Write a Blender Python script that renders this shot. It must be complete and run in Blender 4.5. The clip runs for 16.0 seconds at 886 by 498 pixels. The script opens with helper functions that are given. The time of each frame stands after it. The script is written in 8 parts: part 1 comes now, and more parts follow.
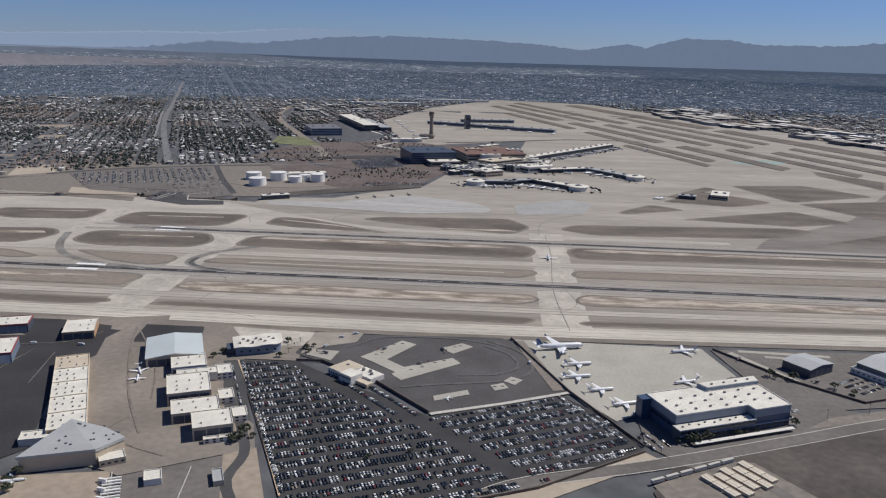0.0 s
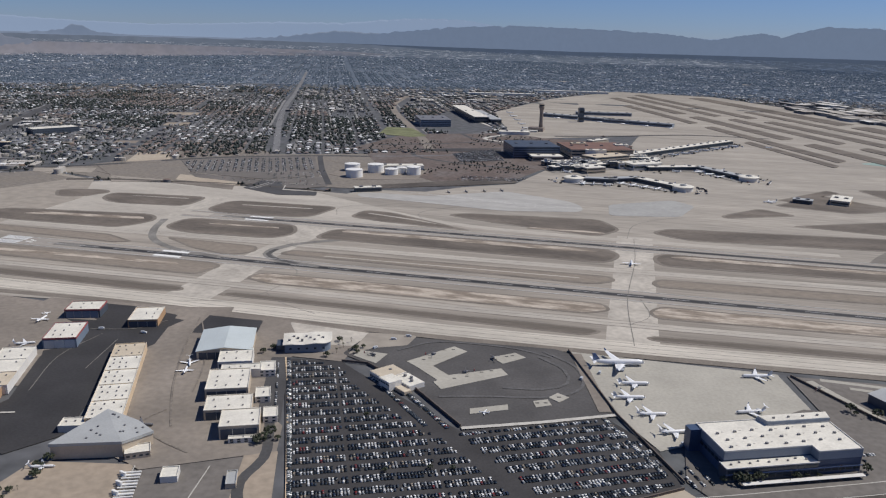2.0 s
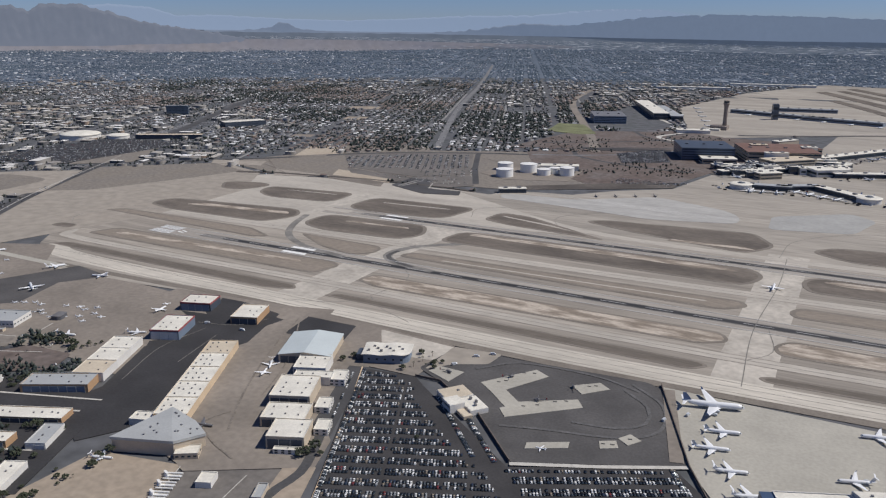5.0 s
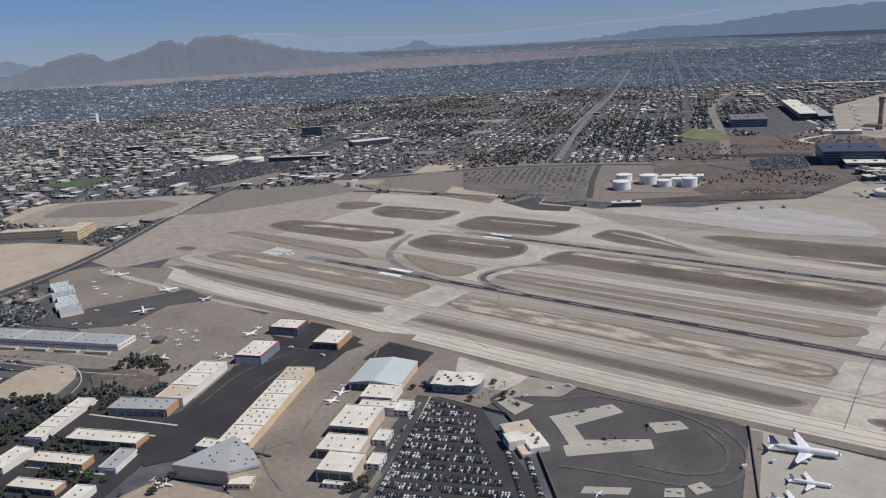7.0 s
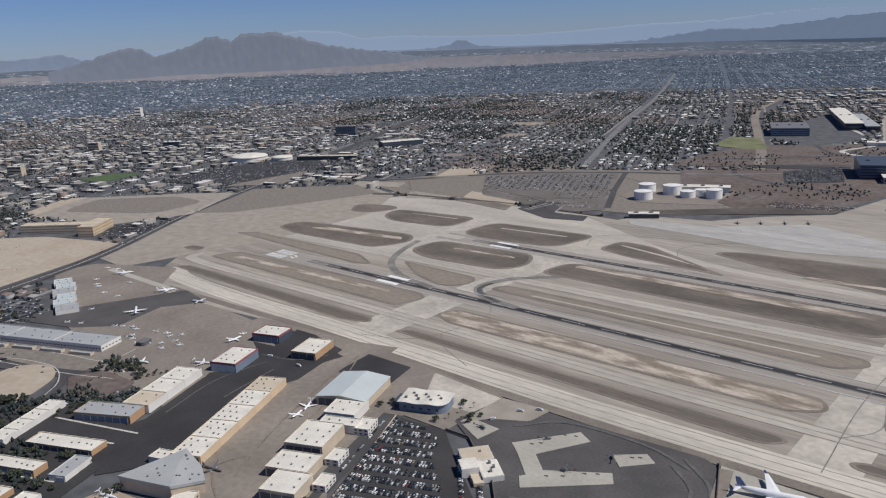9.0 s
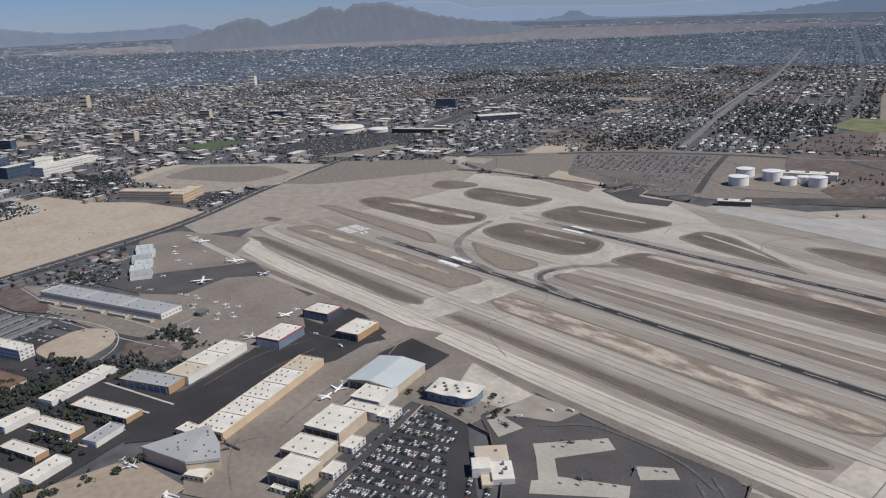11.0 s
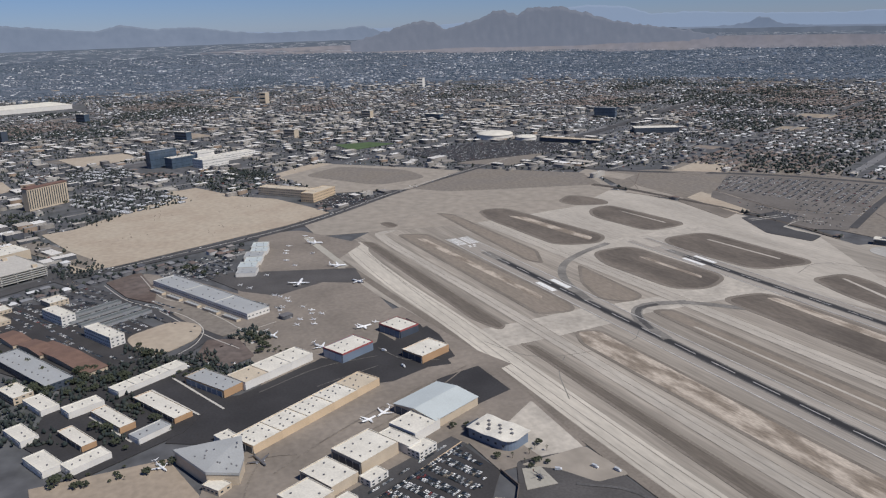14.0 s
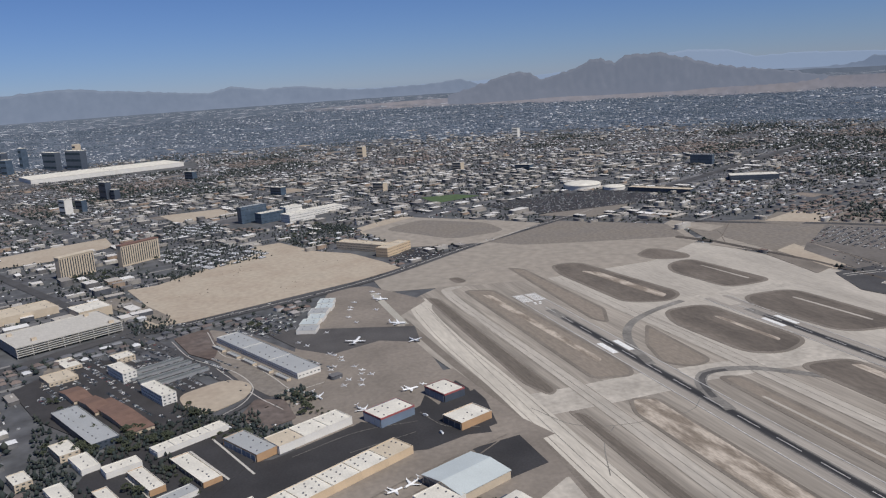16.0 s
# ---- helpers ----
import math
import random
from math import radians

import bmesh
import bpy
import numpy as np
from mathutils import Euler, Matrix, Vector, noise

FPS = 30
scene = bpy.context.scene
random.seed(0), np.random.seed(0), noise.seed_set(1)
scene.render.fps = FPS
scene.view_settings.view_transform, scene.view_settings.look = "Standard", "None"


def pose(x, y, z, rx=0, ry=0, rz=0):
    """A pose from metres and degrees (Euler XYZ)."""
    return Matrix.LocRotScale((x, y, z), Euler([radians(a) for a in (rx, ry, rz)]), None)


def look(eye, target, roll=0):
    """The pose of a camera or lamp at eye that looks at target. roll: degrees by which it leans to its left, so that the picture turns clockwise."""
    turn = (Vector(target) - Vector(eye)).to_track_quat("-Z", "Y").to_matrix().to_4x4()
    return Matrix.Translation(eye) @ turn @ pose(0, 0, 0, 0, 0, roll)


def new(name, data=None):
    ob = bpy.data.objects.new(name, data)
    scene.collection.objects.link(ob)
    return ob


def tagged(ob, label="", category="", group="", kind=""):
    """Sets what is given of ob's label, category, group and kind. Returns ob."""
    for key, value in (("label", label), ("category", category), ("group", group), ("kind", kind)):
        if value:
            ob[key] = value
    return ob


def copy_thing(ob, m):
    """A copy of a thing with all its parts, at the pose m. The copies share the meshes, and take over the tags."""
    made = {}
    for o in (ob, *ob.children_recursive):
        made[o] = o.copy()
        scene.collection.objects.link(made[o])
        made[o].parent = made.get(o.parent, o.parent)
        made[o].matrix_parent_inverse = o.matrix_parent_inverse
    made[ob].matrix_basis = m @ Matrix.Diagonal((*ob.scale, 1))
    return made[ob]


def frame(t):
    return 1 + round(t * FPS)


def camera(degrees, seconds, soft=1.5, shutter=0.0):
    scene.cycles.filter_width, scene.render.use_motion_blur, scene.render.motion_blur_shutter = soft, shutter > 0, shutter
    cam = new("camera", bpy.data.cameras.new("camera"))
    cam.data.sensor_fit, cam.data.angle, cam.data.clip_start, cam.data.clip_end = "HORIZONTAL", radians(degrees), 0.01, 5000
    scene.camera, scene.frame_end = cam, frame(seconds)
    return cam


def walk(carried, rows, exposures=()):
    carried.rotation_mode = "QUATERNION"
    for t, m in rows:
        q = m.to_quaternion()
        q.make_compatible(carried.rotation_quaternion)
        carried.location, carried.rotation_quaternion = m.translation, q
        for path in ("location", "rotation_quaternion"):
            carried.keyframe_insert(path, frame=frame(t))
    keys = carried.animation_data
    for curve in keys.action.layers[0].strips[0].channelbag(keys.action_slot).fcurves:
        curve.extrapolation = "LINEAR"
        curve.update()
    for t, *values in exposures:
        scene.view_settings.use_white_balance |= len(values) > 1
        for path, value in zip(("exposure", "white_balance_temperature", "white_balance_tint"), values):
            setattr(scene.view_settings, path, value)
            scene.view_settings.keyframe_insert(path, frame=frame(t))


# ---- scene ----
# ---- camera ----
cam = camera(58.57, 16.0, soft=1.2)


def aim(x, y, z, yaw, pitch, roll):
    a, p = radians(yaw), radians(pitch)
    return look((x, y, z), (x - math.sin(a) * math.cos(p), y + math.cos(a) * math.cos(p), z + math.sin(p)), roll)


walk(cam, [
    (0.0, aim(0.00, 0.00, 279.00, 3.52, -14.02, 1.50)),
    (0.5, aim(15.85, 8.89, 281.14, 7.26, -14.42, 1.67)),
    (1.0, aim(31.26, 18.00, 283.34, 9.66, -14.50, 1.45)),
    (1.5, aim(46.57, 27.67, 285.51, 11.60, -14.54, 1.24)),
    (2.0, aim(61.74, 37.81, 287.67, 12.80, -15.01, 1.39)),
    (2.5, aim(76.55, 48.31, 289.86, 13.96, -15.96, 1.62)),
    (3.0, aim(90.96, 59.21, 292.02, 14.77, -16.29, 2.05)),
    (3.5, aim(105.13, 70.72, 294.39, 17.50, -16.38, 1.86)),
    (4.0, aim(119.10, 82.62, 296.88, 20.20, -16.27, 1.61)),
    (4.5, aim(132.87, 94.85, 299.58, 23.66, -15.96, 1.11)),
    (5.0, aim(146.68, 107.46, 302.35, 27.55, -15.89, 0.29)),
    (7.5, aim(205.77, 184.65, 311.15, 40.39, -14.73, -3.61)),
    (8.0, aim(214.85, 200.44, 312.22, 41.42, -14.67, -3.29)),
    (8.5, aim(223.67, 216.18, 313.23, 41.60, -14.66, -2.86)),
    (11.0, aim(263.09, 299.40, 320.14, 51.15, -16.60, -2.53)),
    (11.5, aim(267.58, 316.99, 320.95, 53.19, -16.63, -2.28)),
    (12.0, aim(271.59, 334.86, 321.72, 54.81, -16.67, -1.27)),
    (12.5, aim(275.04, 352.87, 322.45, 56.49, -16.83, -0.86)),
    (13.0, aim(277.87, 370.95, 323.07, 58.43, -16.79, -1.00)),
    (13.5, aim(280.04, 389.09, 323.82, 61.87, -16.48, -1.59)),
    (14.0, aim(281.65, 407.40, 324.76, 64.24, -15.96, -1.81)),
    (14.5, aim(282.82, 425.66, 325.82, 66.88, -14.70, -2.14)),
    (15.0, aim(283.59, 443.89, 326.85, 68.65, -13.77, -2.53)),
    (15.5, aim(284.00, 462.09, 327.73, 70.43, -12.99, -3.19)),
    (16.0, aim(284.15, 480.34, 328.59, 72.22, -12.12, -3.86)),
], exposures=[(0.0, -0.06, 6460, 10), (16.0, -0.08, 6460, 10)])

# ---- light ----
SUN_AZ, SUN_EL = radians(62), radians(52)   # from +y towards +x; above the horizon
world = bpy.data.worlds.new("world")
scene.world = world
world.use_nodes = True
wn = world.node_tree.nodes
wn.clear()
sky = wn.new("ShaderNodeTexSky")
sky.sky_type, sky.sun_disc = "NISHITA", False
sky.sun_elevation, sky.sun_rotation = SUN_EL, SUN_AZ
sky.altitude, sky.air_density, sky.dust_density, sky.ozone_density = 600, 1.0, 0.0, 4.0
wbg = wn.new("ShaderNodeBackground")
wbg.inputs["Strength"].default_value = 0.049
wout = wn.new("ShaderNodeOutputWorld")
tint = wn.new("ShaderNodeMix")
tint.data_type, tint.blend_type = "RGBA", "MULTIPLY"
tint.inputs["Factor"].default_value, tint.inputs["B"].default_value = 1.0, (0.73, 0.895, 1.29, 1)
world.node_tree.links.new(sky.outputs[0], tint.inputs["A"])
low = wn.new("ShaderNodeMix")   # a bluer, hazier band of sky above the horizon
low.data_type, low.blend_type = "RGBA", "MULTIPLY"
low.inputs["B"].default_value = (0.93, 0.985, 1.17, 1)
wtc = wn.new("ShaderNodeTexCoord")
wsep = wn.new("ShaderNodeSeparateXYZ")
wmap = wn.new("ShaderNodeMapRange")
for k, v in (("From Min", 0.0), ("From Max", 0.22), ("To Min", 1.0), ("To Max", 0.0)):
    wmap.inputs[k].default_value = v
world.node_tree.links.new(wtc.outputs["Generated"], wsep.inputs[0])
world.node_tree.links.new(wsep.outputs["Z"], wmap.inputs["Value"])
world.node_tree.links.new(wmap.outputs[0], low.inputs["Factor"])
world.node_tree.links.new(tint.outputs["Result"], low.inputs["A"])
world.node_tree.links.new(low.outputs["Result"], wbg.inputs[0])
world.node_tree.links.new(wbg.outputs[0], wout.inputs[0])
sun_data = bpy.data.lights.new("sun", "SUN")
sun_data.energy, sun_data.angle, sun_data.color = 4.2, radians(0.6), (1.0, 0.95, 0.87)
sun = new("sun", sun_data)
sun.matrix_world = look((0, 0, 0), (-math.sin(SUN_AZ) * math.cos(SUN_EL), -math.cos(SUN_AZ) * math.cos(SUN_EL), -math.sin(SUN_EL)))


# ---- materials ----
def mat(name, base, rough=0.85, scale=0.05, amount=0.2, fine=1.0, grain=0.12, metal=0.0, other=None, stretch=(1, 1, 1),
        bump=0.0, vary=None, per="object", contrast=0.0, glow=None):
    """Noise at two scales over a base colour; other: a second colour in patches; vary: colours picked per object or island."""
    m = bpy.data.materials.new(name)
    m.use_nodes = True
    nt = m.node_tree
    n, link = nt.nodes, nt.links.new
    bsdf = n["Principled BSDF"]
    bsdf.inputs["Roughness"].default_value = rough
    bsdf.inputs["Metallic"].default_value = metal
    tc = n.new("ShaderNodeTexCoord")
    mp = n.new("ShaderNodeMapping")
    mp.inputs["Scale"].default_value = stretch
    link(tc.outputs["Object"], mp.inputs[0])

    def noise_of(s, detail):
        t = n.new("ShaderNodeTexNoise")
        t.inputs["Scale"].default_value, t.inputs["Detail"].default_value = s, detail
        link(mp.outputs[0], t.inputs["Vector"])
        return t.outputs["Fac"]

    def remap(sock, lo, hi, a=0.3, b=0.7):
        r = n.new("ShaderNodeMapRange")
        r.inputs["From Min"].default_value, r.inputs["From Max"].default_value = a, b
        r.inputs["To Min"].default_value, r.inputs["To Max"].default_value = lo, hi
        link(sock, r.inputs["Value"])
        return r.outputs[0]

    def mix(fac, a, b, how="MIX"):
        x = n.new("ShaderNodeMix")
        x.data_type, x.blend_type = "RGBA", how
        for sock, v in ((x.inputs["Factor"], fac), (x.inputs["A"], a), (x.inputs["B"], b)):
            if isinstance(v, (int, float)):
                sock.default_value = v
            elif isinstance(v, tuple):
                sock.default_value = (*v[:3], 1)
            else:
                link(v, sock)
        return x.outputs["Result"]

    col = tuple(base)
    coarse = noise_of(scale, 4.0)
    if vary:
        ramp = n.new("ShaderNodeValToRGB")
        ramp.color_ramp.interpolation = "CONSTANT"
        el = ramp.color_ramp.elements
        while len(el) < len(vary):
            el.new(0.5)
        for i, (pos, c) in enumerate(vary):
            el[i].position, el[i].color = pos, (*c, 1)
        if per == "island":
            g = n.new("ShaderNodeNewGeometry")
            link(g.outputs["Random Per Island"], ramp.inputs[0])
        else:
            g = n.new("ShaderNodeObjectInfo")
            link(g.outputs["Random"], ramp.inputs[0])
        col = ramp.outputs[0]
    if other:
        col = mix(remap(coarse, 0.0, 1.0, 0.5 - 0.5 * (1 - contrast) * 0.4, 0.5 + 0.5 * (1 - contrast) * 0.4), col, tuple(other))
    shade = remap(coarse, 1 - amount, 1 + amount)
    if fine:
        f2 = n.new("ShaderNodeMath")
        f2.operation = "MULTIPLY"
        link(shade, f2.inputs[0])
        link(remap(noise_of(fine, 3.0), 1 - grain, 1 + grain), f2.inputs[1])
        shade = f2.outputs[0]
    cmb = n.new("ShaderNodeCombineColor")
    for i in range(3):
        link(shade, cmb.inputs[i])
    col = mix(1.0, col, cmb.outputs[0], "MULTIPLY")
    link(col, bsdf.inputs["Base Color"])
    if glow:   # aerial haze painted as emission, on far backdrops and the far city only
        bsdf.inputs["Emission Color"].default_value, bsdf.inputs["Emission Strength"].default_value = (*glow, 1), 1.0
    if bump and fine:
        b = n.new("ShaderNodeBump")
        b.inputs["Strength"].default_value, b.inputs["Distance"].default_value = bump, 0.5
        link(noise_of(fine, 4.0), b.inputs["Height"])
        link(b.outputs[0], bsdf.inputs["Normal"])
    return m


M = dict(
    concrete=mat("airfield_concrete", (0.32, 0.29, 0.25), 0.9, 0.006, 0.18, 0.06, 0.17, stretch=(0.3, 2.0, 1)),
    pale=mat("taxiway_concrete", (0.41, 0.376, 0.328), 0.9, 0.01, 0.14, 0.12, 0.12, stretch=(0.4, 1.8, 1)),
    brightpale=mat("sun_bleached_concrete", (0.50, 0.462, 0.40), 0.9, 0.012, 0.14, 0.12, 0.12, stretch=(0.4, 1.8, 1)),
    outersoil=mat("brown_strip_gravel", (0.15, 0.13, 0.108), 0.97, 0.03, 0.2, 0.15, 0.2, other=(0.115, 0.098, 0.082), stretch=(0.3, 2.5, 1)),
    linkpale=mat("worn_taxiway_concrete", (0.43, 0.395, 0.345), 0.9, 0.02, 0.2, 0.12, 0.15),
    # far floor: glow paints in haze and lifts the shade where it bends up
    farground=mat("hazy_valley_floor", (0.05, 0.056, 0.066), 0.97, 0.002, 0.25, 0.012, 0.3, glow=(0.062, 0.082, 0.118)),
    # far blocks and roofs: the same painted haze, a little brighter
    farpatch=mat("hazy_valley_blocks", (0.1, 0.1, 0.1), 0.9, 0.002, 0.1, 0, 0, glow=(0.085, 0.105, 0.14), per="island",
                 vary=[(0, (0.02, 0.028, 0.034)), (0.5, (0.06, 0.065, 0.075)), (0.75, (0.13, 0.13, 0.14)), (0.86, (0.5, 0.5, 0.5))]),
    shopwalls=mat("commercial_walls", (0.3, 0.3, 0.3), 0.85, 0.02, 0.12, 0.4, 0.1, per="island",
                  vary=[(0, (0.30, 0.28, 0.255)), (0.3, (0.14, 0.135, 0.135)), (0.55, (0.42, 0.40, 0.37)), (0.75, (0.085, 0.09, 0.105)), (0.9, (0.33, 0.25, 0.19))]),
    stripground=mat("sealed_runway_shoulder", (0.262, 0.234, 0.20), 0.93, 0.012, 0.2, 0.10, 0.2, other=(0.325, 0.292, 0.25), stretch=(0.15, 2.6, 1)),
    runway=mat("runway_surface", (0.315, 0.288, 0.255), 0.9, 0.02, 0.14, 0.2, 0.16, stretch=(0.10, 3.5, 1)),
    rubber=mat("rubber_streak", (0.03, 0.03, 0.032), 0.85, 0.02, 0.35, 0.15, 0.25, stretch=(0.2, 3.0, 1)),
    stain=mat("tyre_stain", (0.075, 0.072, 0.07), 0.9, 0.03, 0.3, 0.2, 0.2),
    overrun=mat("pale_overrun_dirt", (0.34, 0.305, 0.26), 0.97, 0.006, 0.16, 0.05, 0.14, other=(0.265, 0.235, 0.20)),
    redsoil=mat("reddish_gravel", (0.145, 0.108, 0.092), 0.97, 0.012, 0.3, 0.08, 0.3, other=(0.11, 0.095, 0.088)),
    track=mat("worn_apron_track", (0.103, 0.10, 0.10), 0.92, 0.05, 0.2, 0.4, 0.2),
    lanetrack=mat("dark_lane_track", (0.185, 0.162, 0.139), 0.92, 0.05, 0.2, 0.4, 0.2),
    seam=mat("sealed_seam", (0.235, 0.212, 0.185), 0.9, 0.03, 0.3, 0.2, 0.2),
    scuff=mat("light_tyre_scuff", (0.19, 0.18, 0.165), 0.9, 0.03, 0.3, 0.2, 0.2),
    # valley edge: painted haze, a stronger blue glow
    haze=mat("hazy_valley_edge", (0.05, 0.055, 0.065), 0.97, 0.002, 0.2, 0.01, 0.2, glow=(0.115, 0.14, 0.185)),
    shoulder=mat("asphalt_shoulder", (0.185, 0.162, 0.137), 0.95, 0.02, 0.2, 0.3, 0.15),
    infield=mat("infield_gravel", (0.112, 0.095, 0.08), 0.97, 0.012, 0.2, 0.12, 0.18, other=(0.15, 0.128, 0.107), stretch=(0.6, 1.5, 1)),
    infield2=mat("pale_infield_dirt", (0.25, 0.215, 0.175), 0.97, 0.012, 0.18, 0.15, 0.16, other=(0.205, 0.175, 0.145), stretch=(0.5, 1.6, 1)),
    infield3=mat("scraped_infield_caliche", (0.235, 0.195, 0.155), 0.97, 0.045, 0.12, 0.3, 0.22, other=(0.42, 0.365, 0.305), stretch=(0.45, 1.7, 1), contrast=0.6),
    white=mat("white_marking", (0.74, 0.74, 0.72), 0.8, 0.2, 0.12, 2.0, 0.15),
    wornwhite=mat("worn_white_marking", (0.5, 0.49, 0.47), 0.85, 0.2, 0.2, 2.0, 0.2),
    yellow=mat("faded_yellow_line", (0.55, 0.43, 0.2), 0.8, 0.2, 0.12, 2.0, 0.15),
    apron=mat("dark_apron_asphalt", (0.08, 0.076, 0.075), 0.92, 0.02, 0.22, 0.4, 0.15),
    black=mat("fresh_asphalt", (0.035, 0.034, 0.036), 0.9, 0.02, 0.22, 0.4, 0.15),
    tarmac=mat("grey_brown_apron", (0.218, 0.19, 0.162), 0.92, 0.012, 0.18, 0.15, 0.12),
    southtar=mat("brown_sealed_apron", (0.145, 0.132, 0.12), 0.92, 0.012, 0.2, 0.15, 0.15),
    slab=mat("apron_concrete", (0.375, 0.355, 0.308), 0.88, 0.02, 0.10, 0.3, 0.08),
    lot=mat("car_park_asphalt", (0.042, 0.040, 0.041), 0.92, 0.03, 0.22, 0.5, 0.15),
    greyroad=mat("worn_grey_asphalt", (0.17, 0.17, 0.175), 0.92, 0.02, 0.2, 0.4, 0.15),
    gatestain=mat("stained_gate_apron", (0.17, 0.16, 0.15), 0.92, 0.02, 0.35, 0.1, 0.3, other=(0.25, 0.235, 0.215)),
    streets=mat("pale_side_streets", (0.225, 0.22, 0.215), 0.92, 0.02, 0.15, 0.3, 0.12),
    road=mat("road_asphalt", (0.064, 0.063, 0.065), 0.92, 0.02, 0.2, 0.4, 0.15),
    sand=mat("desert_sand", (0.475, 0.41, 0.325), 0.97, 0.012, 0.16, 0.09, 0.1, other=(0.33, 0.275, 0.215), contrast=0.2),
    tandirt=mat("graded_tan_dirt", (0.36, 0.30, 0.235), 0.97, 0.02, 0.18, 0.12, 0.14, other=(0.28, 0.23, 0.18)),
    dirt=mat("brown_dirt", (0.25, 0.22, 0.185), 0.97, 0.012, 0.22, 0.12, 0.2, other=(0.15, 0.135, 0.12)),
    darkdirt=mat("dark_field_dirt", (0.07, 0.06, 0.052), 0.97, 0.01, 0.22, 0.12, 0.2, other=(0.098, 0.085, 0.074)),
    oldconcrete=mat("aged_airfield_concrete", (0.195, 0.176, 0.154), 0.9, 0.006, 0.2, 0.06, 0.18, stretch=(0.3, 2.0, 1)),
    grass=mat("sports_turf", (0.07, 0.11, 0.045), 0.95, 0.05, 0.2, 0.6, 0.2),
    lawn=mat("dry_lawn", (0.16, 0.17, 0.085), 0.95, 0.02, 0.3, 0.3, 0.2),
    city=mat("city_ground", (0.115, 0.116, 0.127), 0.95, 0.008, 0.25, 0.035, 0.35, other=(0.065, 0.07, 0.072)),
    roof=mat("white_membrane_roof", (0.66, 0.632, 0.56), 0.75, 0.05, 0.12, 0.5, 0.09),
    roofblue=mat("pale_metal_roof", (0.58, 0.63, 0.62), 0.45, 0.05, 0.05, 0.8, 0.06, metal=0.15),
    roofgrey=mat("grey_metal_roof", (0.41, 0.42, 0.415), 0.5, 0.05, 0.06, 0.6, 0.06, metal=0.1),
    rooftan=mat("tan_gravel_roof", (0.52, 0.45, 0.35), 0.9, 0.05, 0.1, 0.6, 0.08),
    roofcream=mat("cream_metal_roof", (0.60, 0.56, 0.48), 0.7, 0.05, 0.1, 0.6, 0.08),
    roofdark=mat("dark_green_grey_roof", (0.13, 0.145, 0.145), 0.7, 0.05, 0.12, 0.6, 0.1),
    rooftile=mat("brown_tile_roof", (0.17, 0.105, 0.08), 0.9, 0.1, 0.15, 1.5, 0.15),
    brownroofs=mat("brown_house_roofs", (0.2, 0.14, 0.11), 0.9, 0.02, 0.15, 0.4, 0.12, per="island", vary=[(0, (0.17, 0.128, 0.11)), (0.35, (0.20, 0.16, 0.142)), (0.65, (0.12, 0.10, 0.092)), (0.88, (0.32, 0.30, 0.29))]),
    terracotta=mat("terracotta_roof", (0.17, 0.098, 0.078), 0.9, 0.05, 0.15, 0.5, 0.15),
    wall=mat("white_painted_wall", (0.66, 0.64, 0.60), 0.8, 0.08, 0.06, 0.8, 0.06),
    walltan=mat("tan_stucco_wall", (0.56, 0.43, 0.29), 0.85, 0.08, 0.08, 0.8, 0.06),
    wallsand=mat("sand_stucco_wall", (0.50, 0.42, 0.32), 0.85, 0.08, 0.08, 0.8, 0.06),
    towerconc=mat("brown_tower_concrete", (0.26, 0.22, 0.19), 0.85, 0.08, 0.08, 0.8, 0.06),
    wallblue=mat("blue_steel_wall", (0.165, 0.21, 0.275), 0.5, 0.08, 0.08, 0.8, 0.06),
    walldark=mat("dark_steel_wall", (0.06, 0.075, 0.10), 0.5, 0.08, 0.1, 0.8, 0.06),
    orange=mat("orange_wall", (0.42, 0.265, 0.15), 0.8, 0.08, 0.08, 0.8, 0.06),
    maroon=mat("red_trim", (0.32, 0.09, 0.09), 0.7, 0.2, 0.1, 1.0, 0.08),
    vent=mat("roof_vent_metal", (0.20, 0.20, 0.21), 0.6, 0.5, 0.15, 2.0, 0.1, metal=0.3),
    glass=mat("dark_window_glass", (0.03, 0.045, 0.06), 0.12, 0.1, 0.2, 1.0, 0.1),
    blueglass=mat("blue_curtain_glass", (0.07, 0.10, 0.14), 0.15, 0.05, 0.2, 0.5, 0.1),
    greypanel=mat("blue_grey_metal_panel", (0.24, 0.28, 0.335), 0.5, 0.08, 0.08, 0.8, 0.06),
    navy=mat("navy_panel_wall", (0.055, 0.085, 0.15), 0.4, 0.08, 0.1, 0.8, 0.06),
    steel=mat("galvanised_steel", (0.42, 0.43, 0.44), 0.5, 0.5, 0.12, 3.0, 0.1, metal=0.5),
    tank=mat("white_tank_paint", (0.78, 0.77, 0.74), 0.5, 0.05, 0.05, 0.5, 0.05),
    plane=mat("white_aircraft_paint", (0.78, 0.79, 0.80), 0.3, 0.2, 0.04, 2.0, 0.03),
    planeblue=mat("blue_tail_paint", (0.10, 0.16, 0.30), 0.35, 0.2, 0.1, 2.0, 0.05),
    planegrey=mat("grey_aircraft_paint", (0.45, 0.48, 0.52), 0.4, 0.2, 0.08, 2.0, 0.05),
    military=mat("dark_aircraft_paint", (0.13, 0.13, 0.14), 0.5, 0.2, 0.1, 2.0, 0.05),
    tyre=mat("black_rubber", (0.02, 0.02, 0.02), 0.9, 1.0, 0.1, 5.0, 0.1),
    wallblock=mat("brown_block_wall", (0.13, 0.105, 0.09), 0.9, 0.2, 0.15, 1.0, 0.1),
    kerb=mat("concrete_kerb", (0.48, 0.46, 0.42), 0.9, 0.2, 0.1, 1.0, 0.1),
